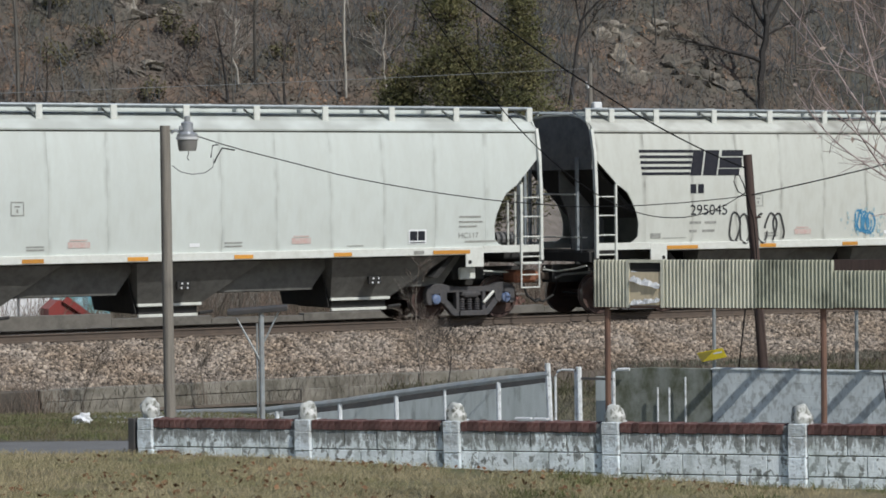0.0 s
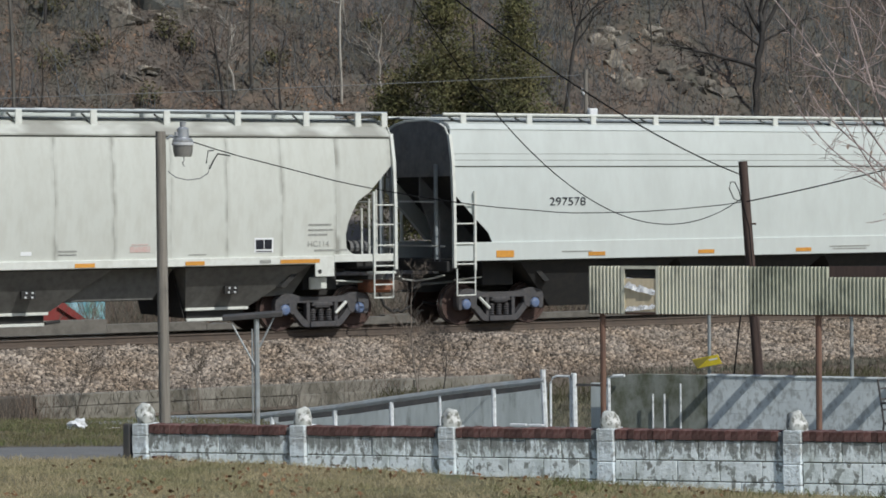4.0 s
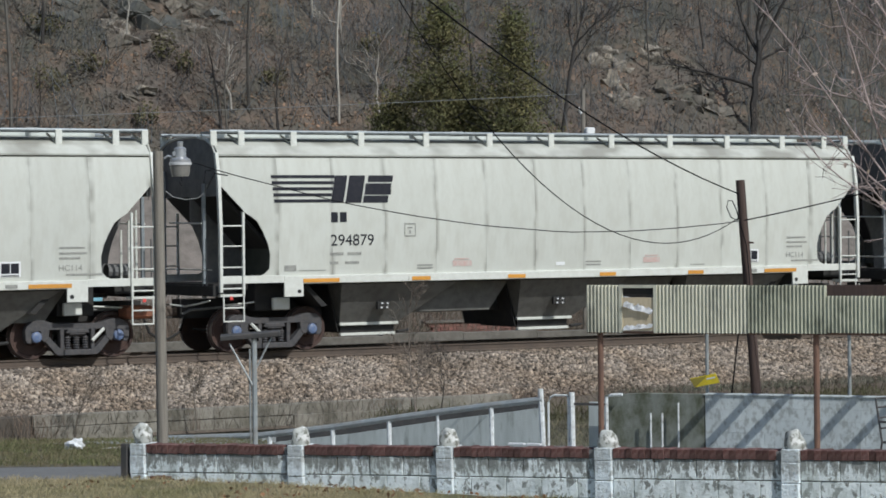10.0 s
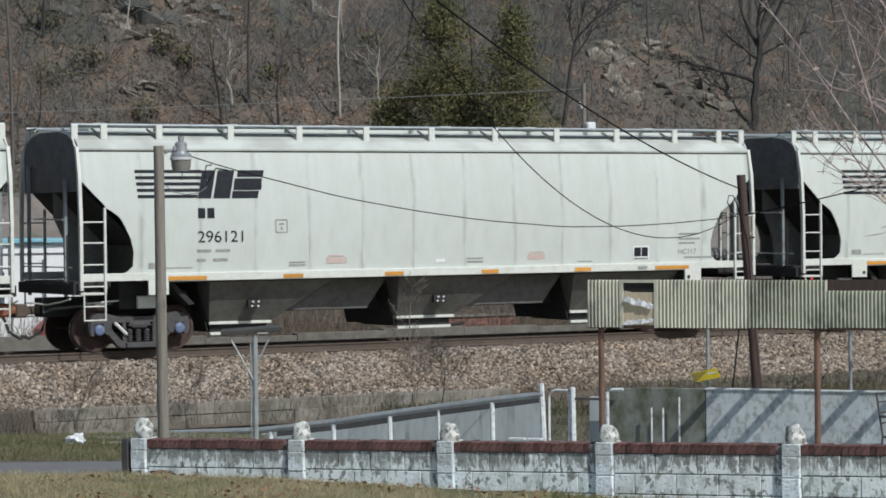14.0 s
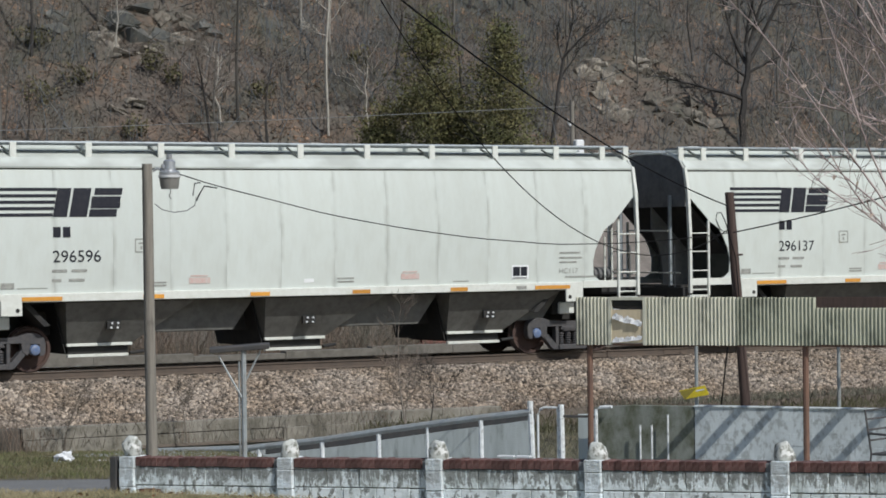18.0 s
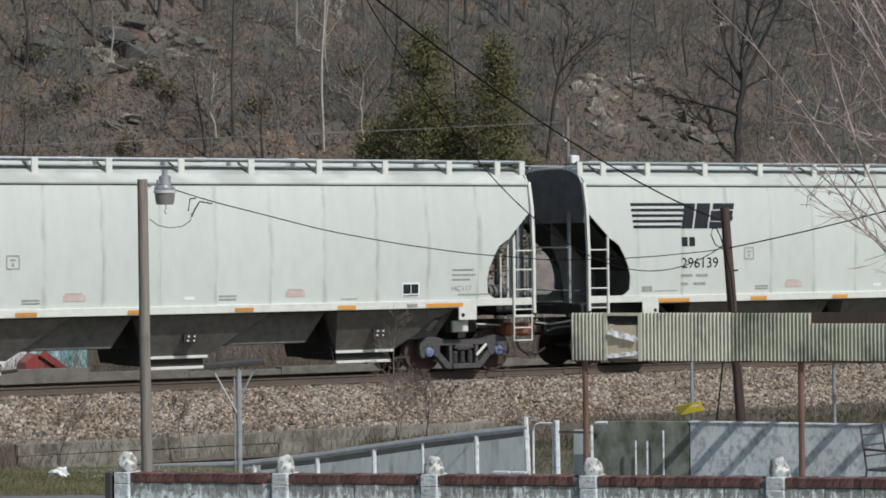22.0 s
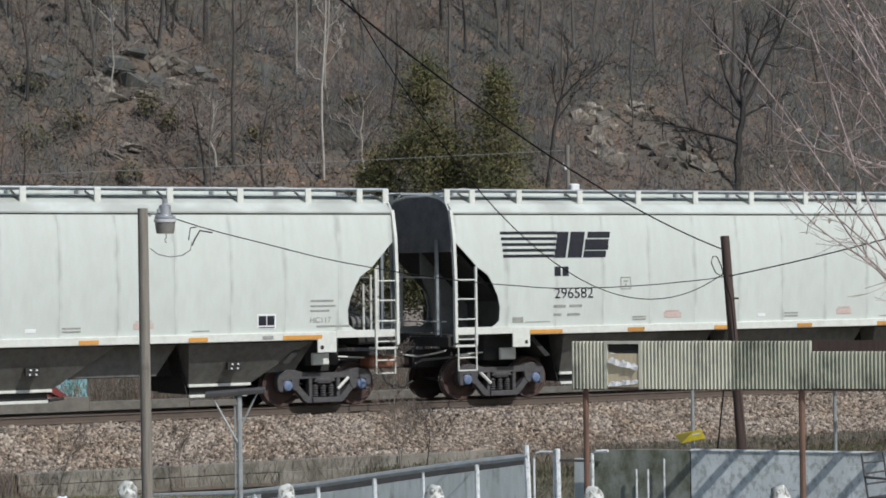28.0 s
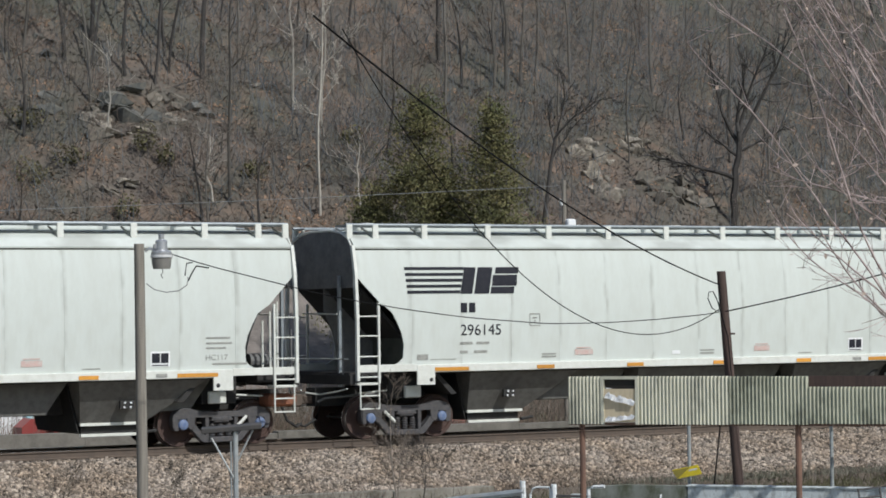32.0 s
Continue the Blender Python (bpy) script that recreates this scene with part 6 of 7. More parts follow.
# the leading car's bays and reflectors are set a little differently
for ob in cars[0].children:
    if ob.name.startswith("hopper_bay"):
        ob.matrix_basis = pose(-0.27, 0, 0)
    elif ob.name.startswith("reflector"):
        near = min(v.co.x for v in ob.data.vertices)
        ob.matrix_basis = pose(0.05 if near < 6 else -0.11 if near < 9 else -0.14 if near < 12 else -0.24 if near < 14 else 0.0, 0, 0)
tagged(cars[1], "pale grey covered hopper car with black and blue spray-painted tags")


def stroke(bm, pts, r):
    """A painted line on the car side."""
    pts = [Vector((x, z)) for x, z in pts]
    rows = []
    for i, p in enumerate(pts):
        d = (pts[min(i + 1, len(pts) - 1)] - pts[max(i - 1, 0)]).normalized()
        n = Vector((-d.y, d.x)) * r
        rows.append([bm.verts.new((q.x, -(side_y(q.y) + 0.011) if q.y > 1.6 else -1.656, q.y)) for q in (p - n, p + n)])
    for a, b in zip(rows, rows[1:]):
        bm.faces.new((a[0], a[1], b[1], b[0]))


def loops(seed, x, z, n, size, r, material, car, name, drift):
    rnd = random.Random(seed)
    for k in range(n):
        bm = bmesh.new()
        cx, cz = x + drift * k + rnd.uniform(-0.03, 0.03), z + rnd.uniform(-0.03, 0.03)
        a0, span, ph = rnd.uniform(0, 6.28), rnd.uniform(4.2, 6.0), rnd.uniform(0, 6.28)
        stroke(bm, [(cx + size * 0.55 * math.cos(a0 + span * i / 16) * (1 + 0.25 * math.sin(3 * i / 5 + ph)), max(1.5, cz + size * 1.25 * math.sin(a0 + span * i / 16))) for i in range(17)], r)
        part(name, bm, material, car)


loops(5, 4.55, 1.92, 6, 0.27, 0.026, SPRAY_BLACK, cars[1], "spray_tag", 0.26)
loops(8, 8.2, 2.0, 5, 0.2, 0.028, SPRAY_BLUE, cars[1], "blue_tag", 0.09)
bm = bmesh.new()
rnd = random.Random(4)
for k in range(70):
    a, d = rnd.uniform(0, 6.28), abs(rnd.gauss(0.38, 0.12))
    x, z, r = 8.4 + d * 1.2 * math.cos(a), 1.98 + d * 0.8 * math.sin(a), rnd.uniform(0.012, 0.04)
    if z > 1.62:
        stroke(bm, [(x, z - r), (x + r * 0.4, z), (x, z + r)], r * 0.7)
part("blue_mist", bm, SPRAY_MIST, cars[1])


# ---- motion of the train ----
# time and how far the train has gone
TRAVEL = [(0.0, 0.0), (1.0, 10.02), (2.0, 20.02), (3.0, 29.94), (6.0, 59.77), (7.0, 69.73), (8.0, 79.59), (9.0, 89.47), (10.0, 99.34), (12.0, 119.11), (13.0, 128.86), (14.0, 138.74), (17.0, 168.1), (18.0, 177.96), (19.0, 187.68), (20.0, 197.48), (21.0, 207.19), (22.0, 216.92), (23.0, 226.64), (24.0, 236.38), (26.5, 260.67), (27.0, 265.5), (28.0, 274.85), (29.0, 284.57), (30.0, 294.18), (31.0, 303.89), (32.0, 313.49)]


def travelled(t):
    return 9.997 * t - 0.0063 * t * t


def motions():
    for car, x in zip(cars, ends):
        walk(car, [(t, pose(x - d, TRACK_Y, 0)) for t, d in TRAVEL])
    # wheels at the same place of their cars turn alike
    first = {}
    for car in cars:
        for ob in car.children_recursive:
            if not ob.name.startswith("wheelset"):
                continue
            place = ob.matrix_basis.translation.copy()
            key = round(place.x, 2)
            if key not in first:
                first[key] = ob
                walk(ob, [(i / 15, Matrix.Translation(place) @ Matrix.Rotation(-travelled(i / 15) / 0.457, 4, "Y")) for i in range(481)])
            else:
                lead = first[key].animation_data
                ob.rotation_mode = "QUATERNION"
                ob.animation_data_create()
                ob.animation_data.action = lead.action
                ob.animation_data.action_slot = lead.action_slot


# ---- trees and brush ----
def grow(rnd, height, spread, levels, r0, up=0.5, twig_r=0.006, lean=0.05):
    """Sticks of a bare tree: lists of base, tip and width, the trunk's apart from the branches'."""
    trunk, limbs = [], []
    p, d = np.zeros(3), np.array([rnd.uniform(-lean, lean), rnd.uniform(-lean, lean), 1.0])
    n = 9
    nodes = []
    for i in range(n):
        q = p + d / np.linalg.norm(d) * height / n
        r = r0 * (1 - 0.85 * i / n)
        trunk.append((p, q, r))
        nodes.append((q, d.copy(), r))
        p = q
        d = d + np.array([rnd.uniform(-0.1, 0.1), rnd.uniform(-0.1, 0.1), 0])

    def branch(p, d, length, r, level):
        k = 4 if level < 2 else 3
        for i in range(k):
            d = d + np.array([rnd.gauss(0, 0.16), rnd.gauss(0, 0.16), rnd.gauss(0.05, 0.1)])
            d = d / np.linalg.norm(d)
            q = p + d * length / k
            rr = max(twig_r, r * (1 - 0.2 * i))
            limbs.append((p, q, rr))
            if level < levels and (i > 0 or level > 1):
                for _ in range(2 if level < 2 else 1 + (rnd.random() < 0.6)):
                    e = d + np.array([rnd.gauss(0, 0.6), rnd.gauss(0, 0.6), rnd.gauss(0.2, 0.35)])
                    branch(q, e / np.linalg.norm(e), length * rnd.uniform(0.4, 0.6), rr * 0.55, level + 1)
            p = q

    for i, (q, dd, r) in enumerate(nodes):
        if i < n * 0.3:
            continue
        for _ in range(2):
            a = rnd.uniform(0, 6.28)
            e = np.array([math.cos(a), math.sin(a), up + rnd.uniform(-0.2, 0.5)])
            branch(q, e / np.linalg.norm(e), spread * (1.25 - 0.9 * i / n) * rnd.uniform(0.7, 1.1), r * 0.5, 1)
    return trunk, limbs


def stick_mesh(name, sticks, material, sides=3, taper=0.75):
    b, t, w = (np.array([s[i] for s in sticks], float) for i in range(3))
    v, f = spikes(b, t, w, sides, taper)
    return raw_mesh(name, v, f, material)


def trunk_mesh(sticks, bark):
    """The trunk as one tapered bent body."""
    pts = [sticks[0][0]] + [b for a, b, r in sticks]
    return mesh_of("trunk", tube(bmesh.new(), [Vector(p) for p in pts], sticks[0][2], 7, sticks[-1][2] * 0.7), bark, True)


TREES = []
for k, (h, sp, lv, r, bark) in enumerate(((10, 3.2, 3, 0.06, BARK_GREY), (13, 3.0, 3, 0.07, BARK_GREY), (8, 2.4, 3, 0.045, BARK_GREY), (11, 3.8, 3, 0.19, BARK_DARK), (12, 2.0, 2, 0.09, BARK_PALE), (7, 2.2, 3, 0.05, BARK_GREY))):
    tr, li = grow(random.Random(20 + k), h, sp, lv, r, up=0.7)
    TREES.append((trunk_mesh(tr, bark), stick_mesh("crown", li, TWIG_BROWN if bark != BARK_PALE else BARK_PALE), ("slim grey bare tree", "tall grey bare tree", "thin dark bare sapling", "dark spreading bare tree", "pale-barked bare tree", "small grey bare sapling")[k]))


def plant(kind, x, y, z, turn=0.0, scale=1.0, name="bare_tree"):
    trunk, branches, label = TREES[kind]
    ob = thing(name, label + " standing on the leafy hillside", "tree", at=pose(x, y, z, 0, 0, turn) @ Matrix.Scale(scale, 4), group="bare trees on the hillside")
    part("trunk", trunk, BARK_GREY, ob)
    part("crown", branches, TWIG_BROWN, ob)
    return ob


rnd = random.Random(11)
# x, y, half width and half depth of the rock ledges
LEDGES = ((37.7, 85.4, 2.3, 1.9), (35.5, 82.2, 0.9, 0.7), (56.0, 83.4, 1.3, 2.2), (58.4, 82.8, 1.6, 2.2))


def on_rock(x, y):
    return any(abs(x - a) < c and abs(y - b) < d for a, b, c, d in LEDGES)


for i in range(48):
    y = 79.0 + 36 * rnd.random() ** 1.25
    x = y * math.tan(radians(rnd.uniform(18.5, 42))) 
    kind = rnd.choice((0, 0, 1, 2, 2, 2, 5, 5, 5, 5, 1))
    plant(kind, x, y, hill_z(x, y) - 0.3, rnd.uniform(0, 360), rnd.uniform(0.7, 1.15))

for i in range(250):
    y = 79.5 + 31 * rnd.random() ** 1.15
    x = y * math.tan(radians(rnd.uniform(18.5, 42)))
    if on_rock(x, y):
        continue
    plant(rnd.choice((0, 2, 3, 5, 5)), x, y, hill_z(x, y) - 0.2, rnd.uniform(0, 360), rnd.uniform(0.2, 0.42), "sapling")

# undergrowth: saplings, briars and fallen sticks over the whole slope
rng = np.random.default_rng(8)
N_BRUSH = 42000
by = 78.2 + 36.8 * rng.random(N_BRUSH) ** 1.2
bx = by * np.tan(np.radians(rng.uniform(17, 43, N_BRUSH)))
bz = np.array([hill_z(a, b) for a, b in zip(bx, by)])
base = np.stack([bx, by, bz - 0.1], -1)
ln = rng.gamma(2.0, 0.26, N_BRUSH) + 0.15
dirs = np.stack([rng.normal(0, 0.6, N_BRUSH), rng.normal(0, 0.6, N_BRUSH), np.abs(rng.normal(0.5, 0.4, N_BRUSH))], -1)
dirs /= np.linalg.norm(dirs, axis=1, keepdims=True)
clear = np.array([not on_rock(a, b) or r < 0.35 for a, b, r in zip(bx, by, rng.random(N_BRUSH))])
v, f = spikes(base[clear], (base + dirs * ln[:, None])[clear], rng.uniform(0.005, 0.017, N_BRUSH)[clear])
tagged(new("undergrowth", raw_mesh("undergrowth", v, f, TWIG_BROWN)), "dense brown leafless undergrowth on the slope", "undergrowth", kind="stuff")

# darker thicket with haze put into its blue grey, thickest towards the valley's far end
N_DARK = 20000
ry = 80 + 36 * rng.random(N_DARK) ** 0.9
rx = ry * np.tan(np.radians(17 + 26 * rng.random(N_DARK) ** 0.62))
rz = np.array([hill_z(a, b) for a, b in zip(rx, ry)])
base = np.stack([rx, ry, rz - 0.1], -1)
ln = rng.gamma(2.2, 0.42, N_DARK) + 0.3
dirs = np.stack([rng.normal(0, 0.3, N_DARK), rng.normal(0, 0.3, N_DARK), np.abs(rng.normal(0.9, 0.4, N_DARK))], -1)
dirs /= np.linalg.norm(dirs, axis=1, keepdims=True)
clear = np.array([not on_rock(a, b) for a, b in zip(rx, ry)])
v, f = spikes(base[clear], (base + dirs * ln[:, None])[clear], rng.uniform(0.006, 0.02, N_DARK)[clear])
tagged(new("thicket", raw_mesh("thicket", v, f, THICKET)), "leafless thicket on the slope, tinted blue grey for haze", "thicket", kind="stuff")

# dead leaves
N_LEAF = 125000
ly = 78.2 + 36.8 * rng.random(N_LEAF) ** 1.2
lx = ly * np.tan(np.radians(rng.uniform(17, 43, N_LEAF)))
lz = np.array([hill_z(a, b) for a, b in zip(lx, ly)])
c = np.stack([lx, ly, lz + 0.03], -1)
nrm = np.array([0, -0.58, 0.81]) + rng.normal(0, 0.33, (N_LEAF, 3))
a = np.cross(nrm, rng.normal(0, 1, (N_LEAF, 3)))
a /= np.linalg.norm(a, axis=1, keepdims=True)
b = np.cross(nrm, a)
b /= np.linalg.norm(b, axis=1, keepdims=True)
s = rng.uniform(0.03, 0.085, N_LEAF)[:, None]
v = np.stack([c - a * s, c + b * s * 0.7, c + a * s, c - b * s * 0.7], 1).reshape(-1, 3)
tagged(new("leaf_litter", raw_mesh("leaf_litter", v, np.arange(N_LEAF * 4).reshape(-1, 4), LITTER)), "brown dead leaves strewn over the slope", "leaf litter", kind="stuff")


# dull evergreen shrubs on the slope
def shrub(x, y, w, h, seed):
    rng = np.random.default_rng(seed)
    ob = thing("evergreen_shrub", "low dull olive evergreen shrub on the slope", "shrub", at=pose(x, y, hill_z(x, y)), group="evergreen shrubs on the slope")
    n = 250
    d = rng.normal(0, 1, (n, 3))
    d /= np.linalg.norm(d, axis=1, keepdims=True)
    c = d * rng.random((n, 1)) ** 0.4 * np.array([w / 2, w / 3, h / 2]) * (1 + 0.35 * np.sin(3 * d[:, :1] + seed)) + np.array([0, 0, h * 0.45])
    part("stem", stick_mesh("stem", [(np.array([0.0, 0.0, -0.1]), c[i], 0.008) for i in range(12)], BARK_DARK), BARK_DARK, ob)
    a = rng.normal(0, 1, (n, 3))
    a /= np.linalg.norm(a, axis=1, keepdims=True)
    b = np.cross(a, rng.normal(0, 1, (n, 3)))
    b /= np.linalg.norm(b, axis=1, keepdims=True)
    k = rng.uniform(0.04, 0.09, n)[:, None]
    v = np.stack([c - a * k, c + b * k * 0.5, c + a * k, c - b * k * 0.5], 1).reshape(-1, 3)
    part("leafage", raw_mesh("leafage", v, np.arange(n * 4).reshape(-1, 4), SHRUB_OLIVE), SHRUB_OLIVE, ob)["kind"] = "stuff"


for k, (x, y, w, h) in enumerate(((36.9, 83.8, 1.2, 1.1), (37.4, 83.0, 0.9, 0.8), (32.6, 83.3, 1.6, 1.0), (34.2, 83.7, 1.3, 0.9), (33.4, 86.0, 1.4, 0.9), (40.2, 82.0, 1.1, 0.7), (44.9, 83.6, 1.1, 0.8), (35.0, 80.9, 1.3, 0.8))):
    shrub(x, y, w, h, 70 + k)


# rock outcrops
def outcrop(x, y, w, h, count, size, flat, seed, material, label):
    """Broken ledges standing out of the slope: blocks stepped up a face w wide and h high."""
    rnd = random.Random(seed)
    z0 = hill_z(x, y)
    ob = thing("rock_outcrop", label, "rock", at=pose(x, y, z0), group="rock outcrops")
    for i in range(count):
        u = rnd.uniform(-0.5, 0.5)
        v = rnd.uniform(-0.5, 0.5) * (1 - 0.6 * abs(u))
        px, py = u * w, v * h / 0.72
        k = size * rnd.uniform(0.55, 1.35)
        bm = boulder(rnd, k * rnd.uniform(0.9, 1.7), k * rnd.uniform(0.9, 1.3), k * flat * rnd.uniform(0.7, 1.3))
        part("rock", bm, material, ob, at=pose(px, py, hill_z(x + px, y + py) - z0 - 0.02 * k, rnd.uniform(-18, 12), rnd.uniform(-6, 22), rnd.uniform(-40, 40)))
    return ob


def cedar(x, y, z, h, w, seed, label):
    rnd = random.Random(seed)
    rng = np.random.default_rng(seed)
    ob = thing("cedar_tree", label, "tree", at=pose(x, y, z), group="cedars beyond the track")
    part("trunk", tube(bmesh.new(), [(0, 0, -0.5), (0.05, 0, h * 0.5), (0, 0, h)], 0.14, 8, 0.03), BARK_DARK, ob)
    sticks, centres = [], []
    for i in range(190):
        t = rnd.random() ** 0.85
        zz = h * (0.24 + 0.74 * t)
        reach = w * (1 - t) ** 0.75 * rnd.uniform(0.35, 1.1) + 0.12
        a = rnd.uniform(0, 6.28)
        p, q = np.array([0, 0, zz]), np.array([math.cos(a) * reach, math.sin(a) * reach, zz + reach * rnd.uniform(0.0, 0.45)])
        sticks.append((p, q, 0.02))
        for k in range(int(4 + reach * 8)):
            u = rnd.uniform(0.3, 1.05)
            centres.append(p + (q - p) * u + rng.normal(0, 0.2, 3))
    part("limb_frame", stick_mesh("limb_frame", sticks, BARK_DARK), BARK_DARK, ob)
    c = np.repeat(np.array(centres), 10, 0) + rng.normal(0, 0.15, (len(centres) * 10, 3))
    n = len(c)
    d = rng.normal(0, 1, (n, 3)) + np.array([0, 0, 0.6])
    d /= np.linalg.norm(d, axis=1, keepdims=True)
    e = np.cross(d, rng.normal(0, 1, (n, 3)))
    e /= np.linalg.norm(e, axis=1, keepdims=True)
    s = rng.uniform(0.03, 0.085, n)[:, None]
    v = np.stack([c - d * s, c + e * s * 0.3, c + d * s, c - e * s * 0.3], 1).reshape(-1, 3)
    part("crown", raw_mesh("crown", v, np.arange(n * 4).reshape(-1, 4), CEDAR), CEDAR, ob)


cedar(38.7, 70.6, -0.3, 6.9, 1.9, 1, "broad ragged olive brown cedar")
cedar(39.85, 69.6, -0.3, 9.9, 2.7, 2, "tall broad ragged olive green cedar")
cedar(41.0, 70.2, -0.3, 7.4, 2.2, 4, "broad ragged olive green cedar")
cedar(41.45, 68.0, -0.3, 9.55, 2.2, 3, "slender dark olive cedar with a visible trunk")
DARK_LEDGE = "dark grey tilted rock slab in the slope"
TAN_LEDGE = "pale tan broken rock face in the slope"
for k, (x, y, w, h, count, size, flat, stone, lab) in enumerate((
        (37.6, 86.2, 1.9, 0.95, 9, 0.75, 0.55, ROCK_GREY, DARK_LEDGE), (36.2, 85.8, 1.3, 1.3, 15, 0.42, 1.0, ROCK_TAN, TAN_LEDGE), (36.9, 84.8, 1.7, 0.6, 11, 0.42, 0.6, ROCK_TAN, TAN_LEDGE),
        (39.0, 85.9, 1.1, 1.3, 13, 0.42, 0.9, ROCK_TAN, TAN_LEDGE), (39.8, 85.6, 0.9, 0.5, 5, 0.42, 0.5, ROCK_GREY, DARK_LEDGE), (35.5, 82.4, 1.5, 0.4, 8, 0.4, 0.45, ROCK_TAN, TAN_LEDGE),
        (34.5, 87.2, 0.8, 0.6, 5, 0.4, 0.8, ROCK_GREY, DARK_LEDGE), (35.7, 89.9, 0.7, 0.5, 4, 0.45, 0.8, ROCK_GREY, DARK_LEDGE), (56.1, 84.8, 1.3, 1.2, 13, 0.5, 1.1, ROCK_TAN, TAN_LEDGE),
        (55.2, 82.7, 1.1, 1.6, 13, 0.5, 1.2, ROCK_TAN, TAN_LEDGE), (58.3, 84.4, 1.3, 1.0, 11, 0.45, 0.9, ROCK_TAN, TAN_LEDGE), (59.0, 81.7, 2.0, 1.0, 14, 0.45, 0.8, ROCK_DULL, TAN_LEDGE),
        (57.4, 82.0, 1.2, 1.6, 11, 0.45, 1.1, ROCK_DULL, TAN_LEDGE), (43.5, 87.6, 1.8, 0.8, 8, 0.45, 0.6, ROCK_DULL, DARK_LEDGE), (47.5, 82.0, 1.6, 0.5, 7, 0.35, 0.6, ROCK_DULL, DARK_LEDGE))):
    outcrop(x, y, w, h, count, size, flat, k + 1, stone, lab)


def stem(x, y, height, r, lean, bark, label, fork=0.6):
    """One bare forest trunk with a few high limbs."""
    rnd = random.Random(int(x * 100))
    ob = thing("bare_tree", label, "tree", at=pose(x, y, hill_z(x, y) - 0.3), group="bare trees on the hillside")
    pts = [(lean * k * height / 6 + 0.06 * rnd.gauss(0, 1), 0.06 * rnd.gauss(0, 1), height * k / 6) for k in range(7)]
    part("trunk", tube(bmesh.new(), pts, r, 7, r * 0.4), bark, ob, smooth_faces=True)
    sticks = []
    for k in range(14):
        u = rnd.uniform(fork * 0.55, 1.0)
        p = np.array([lean * u * height, 0, u * height])
        a = rnd.uniform(0, 6.28)
        e = np.array([math.cos(a), math.sin(a), rnd.uniform(0.3, 1.4)])
        e /= np.linalg.norm(e)
        rr = r * 0.35 * (1.2 - u)
        ln = rnd.uniform(0.4, 1.3)
        for i in range(3):
            q = p + e * ln / 3
            sticks.append((p, q, max(0.008, rr * (1 - 0.25 * i))))
            g = e + np.array([rnd.gauss(0, 0.5), rnd.gauss(0, 0.5), rnd.gauss(0.2, 0.4)])
            sticks.append((q, q + g / np.linalg.norm(g) * ln * 0.4, 0.008))
            e = e + np.array([rnd.gauss(0, 0.25), rnd.gauss(0, 0.25), rnd.gauss(0.15, 0.2)])
            e /= np.linalg.norm(e)
            p = q
    part("crown", stick_mesh("crown", sticks, bark), bark, ob)


DARK_STEM = "tall straight dark trunk of a bare forest tree"
GREY_STEM = "tall slim grey trunk of a bare forest tree"
PALE_STEM = "slim pale-barked trunk of a bare forest tree"
for x, y, h, r, lean, bark in ((41.0, 87.7, 9, 0.15, 0.05, BARK_DARK), (38.9, 87.2, 9, 0.10, 0.10, BARK_DARK), (37.9, 87.8, 9, 0.09, 0.05, BARK_DARK), (36.2, 89.1, 8, 0.12, -0.1, BARK_DARK), (37.5, 89.8, 8, 0.13, 0.0, BARK_DARK), (39.7, 88.0, 9, 0.08, 0.16, BARK_DARK),
                               (35.0, 90.1, 8, 0.09, 0.03, BARK_DARK), (36.6, 88.2, 8, 0.07, 0.2, BARK_DARK), (40.3, 89.6, 8, 0.09, -0.03, BARK_DARK), (53.0, 91.0, 8, 0.13, 0.03, BARK_DARK), (49.5, 92.0, 8, 0.08, 0.04, BARK_DARK)):
    stem(x, y, h, r * 0.72, lean, bark, DARK_STEM)
for x, y, h, r, lean in ((54.8, 89.7, 9, 0.06, 0.04), (55.3, 89.5, 9, 0.075, -0.02), (56.0, 89.7, 9, 0.06, 0.06), (57.2, 90.2, 9, 0.06, 0.02), (58.6, 88.4, 9, 0.06, 0.05), (46.8, 88.6, 9, 0.05, 0.02), (48.6, 87.5, 8, 0.05, 0.0), (33.2, 85.8, 9, 0.06, 0.04), (50.6, 86.5, 9, 0.055, 0.03), (61.8, 88.5, 9, 0.07, -0.03), (64.5, 87.0, 9, 0.08, 0.04)):
    stem(x, y, h, r, lean, BARK_GREY, GREY_STEM)
for x, y, h, r, lean in ((44.1, 86.4, 6, 0.055, 0.0), (38.1, 81.0, 2.6, 0.05, 0.0), (43.6, 80.5, 2.4, 0.045, 0.02), (36.1, 84.9, 3.3, 0.04, 0.01), (44.3, 84.4, 6, 0.05, 0.03)):
    stem(x, y, h, r, lean, BARK_PALE, PALE_STEM, 0.75)
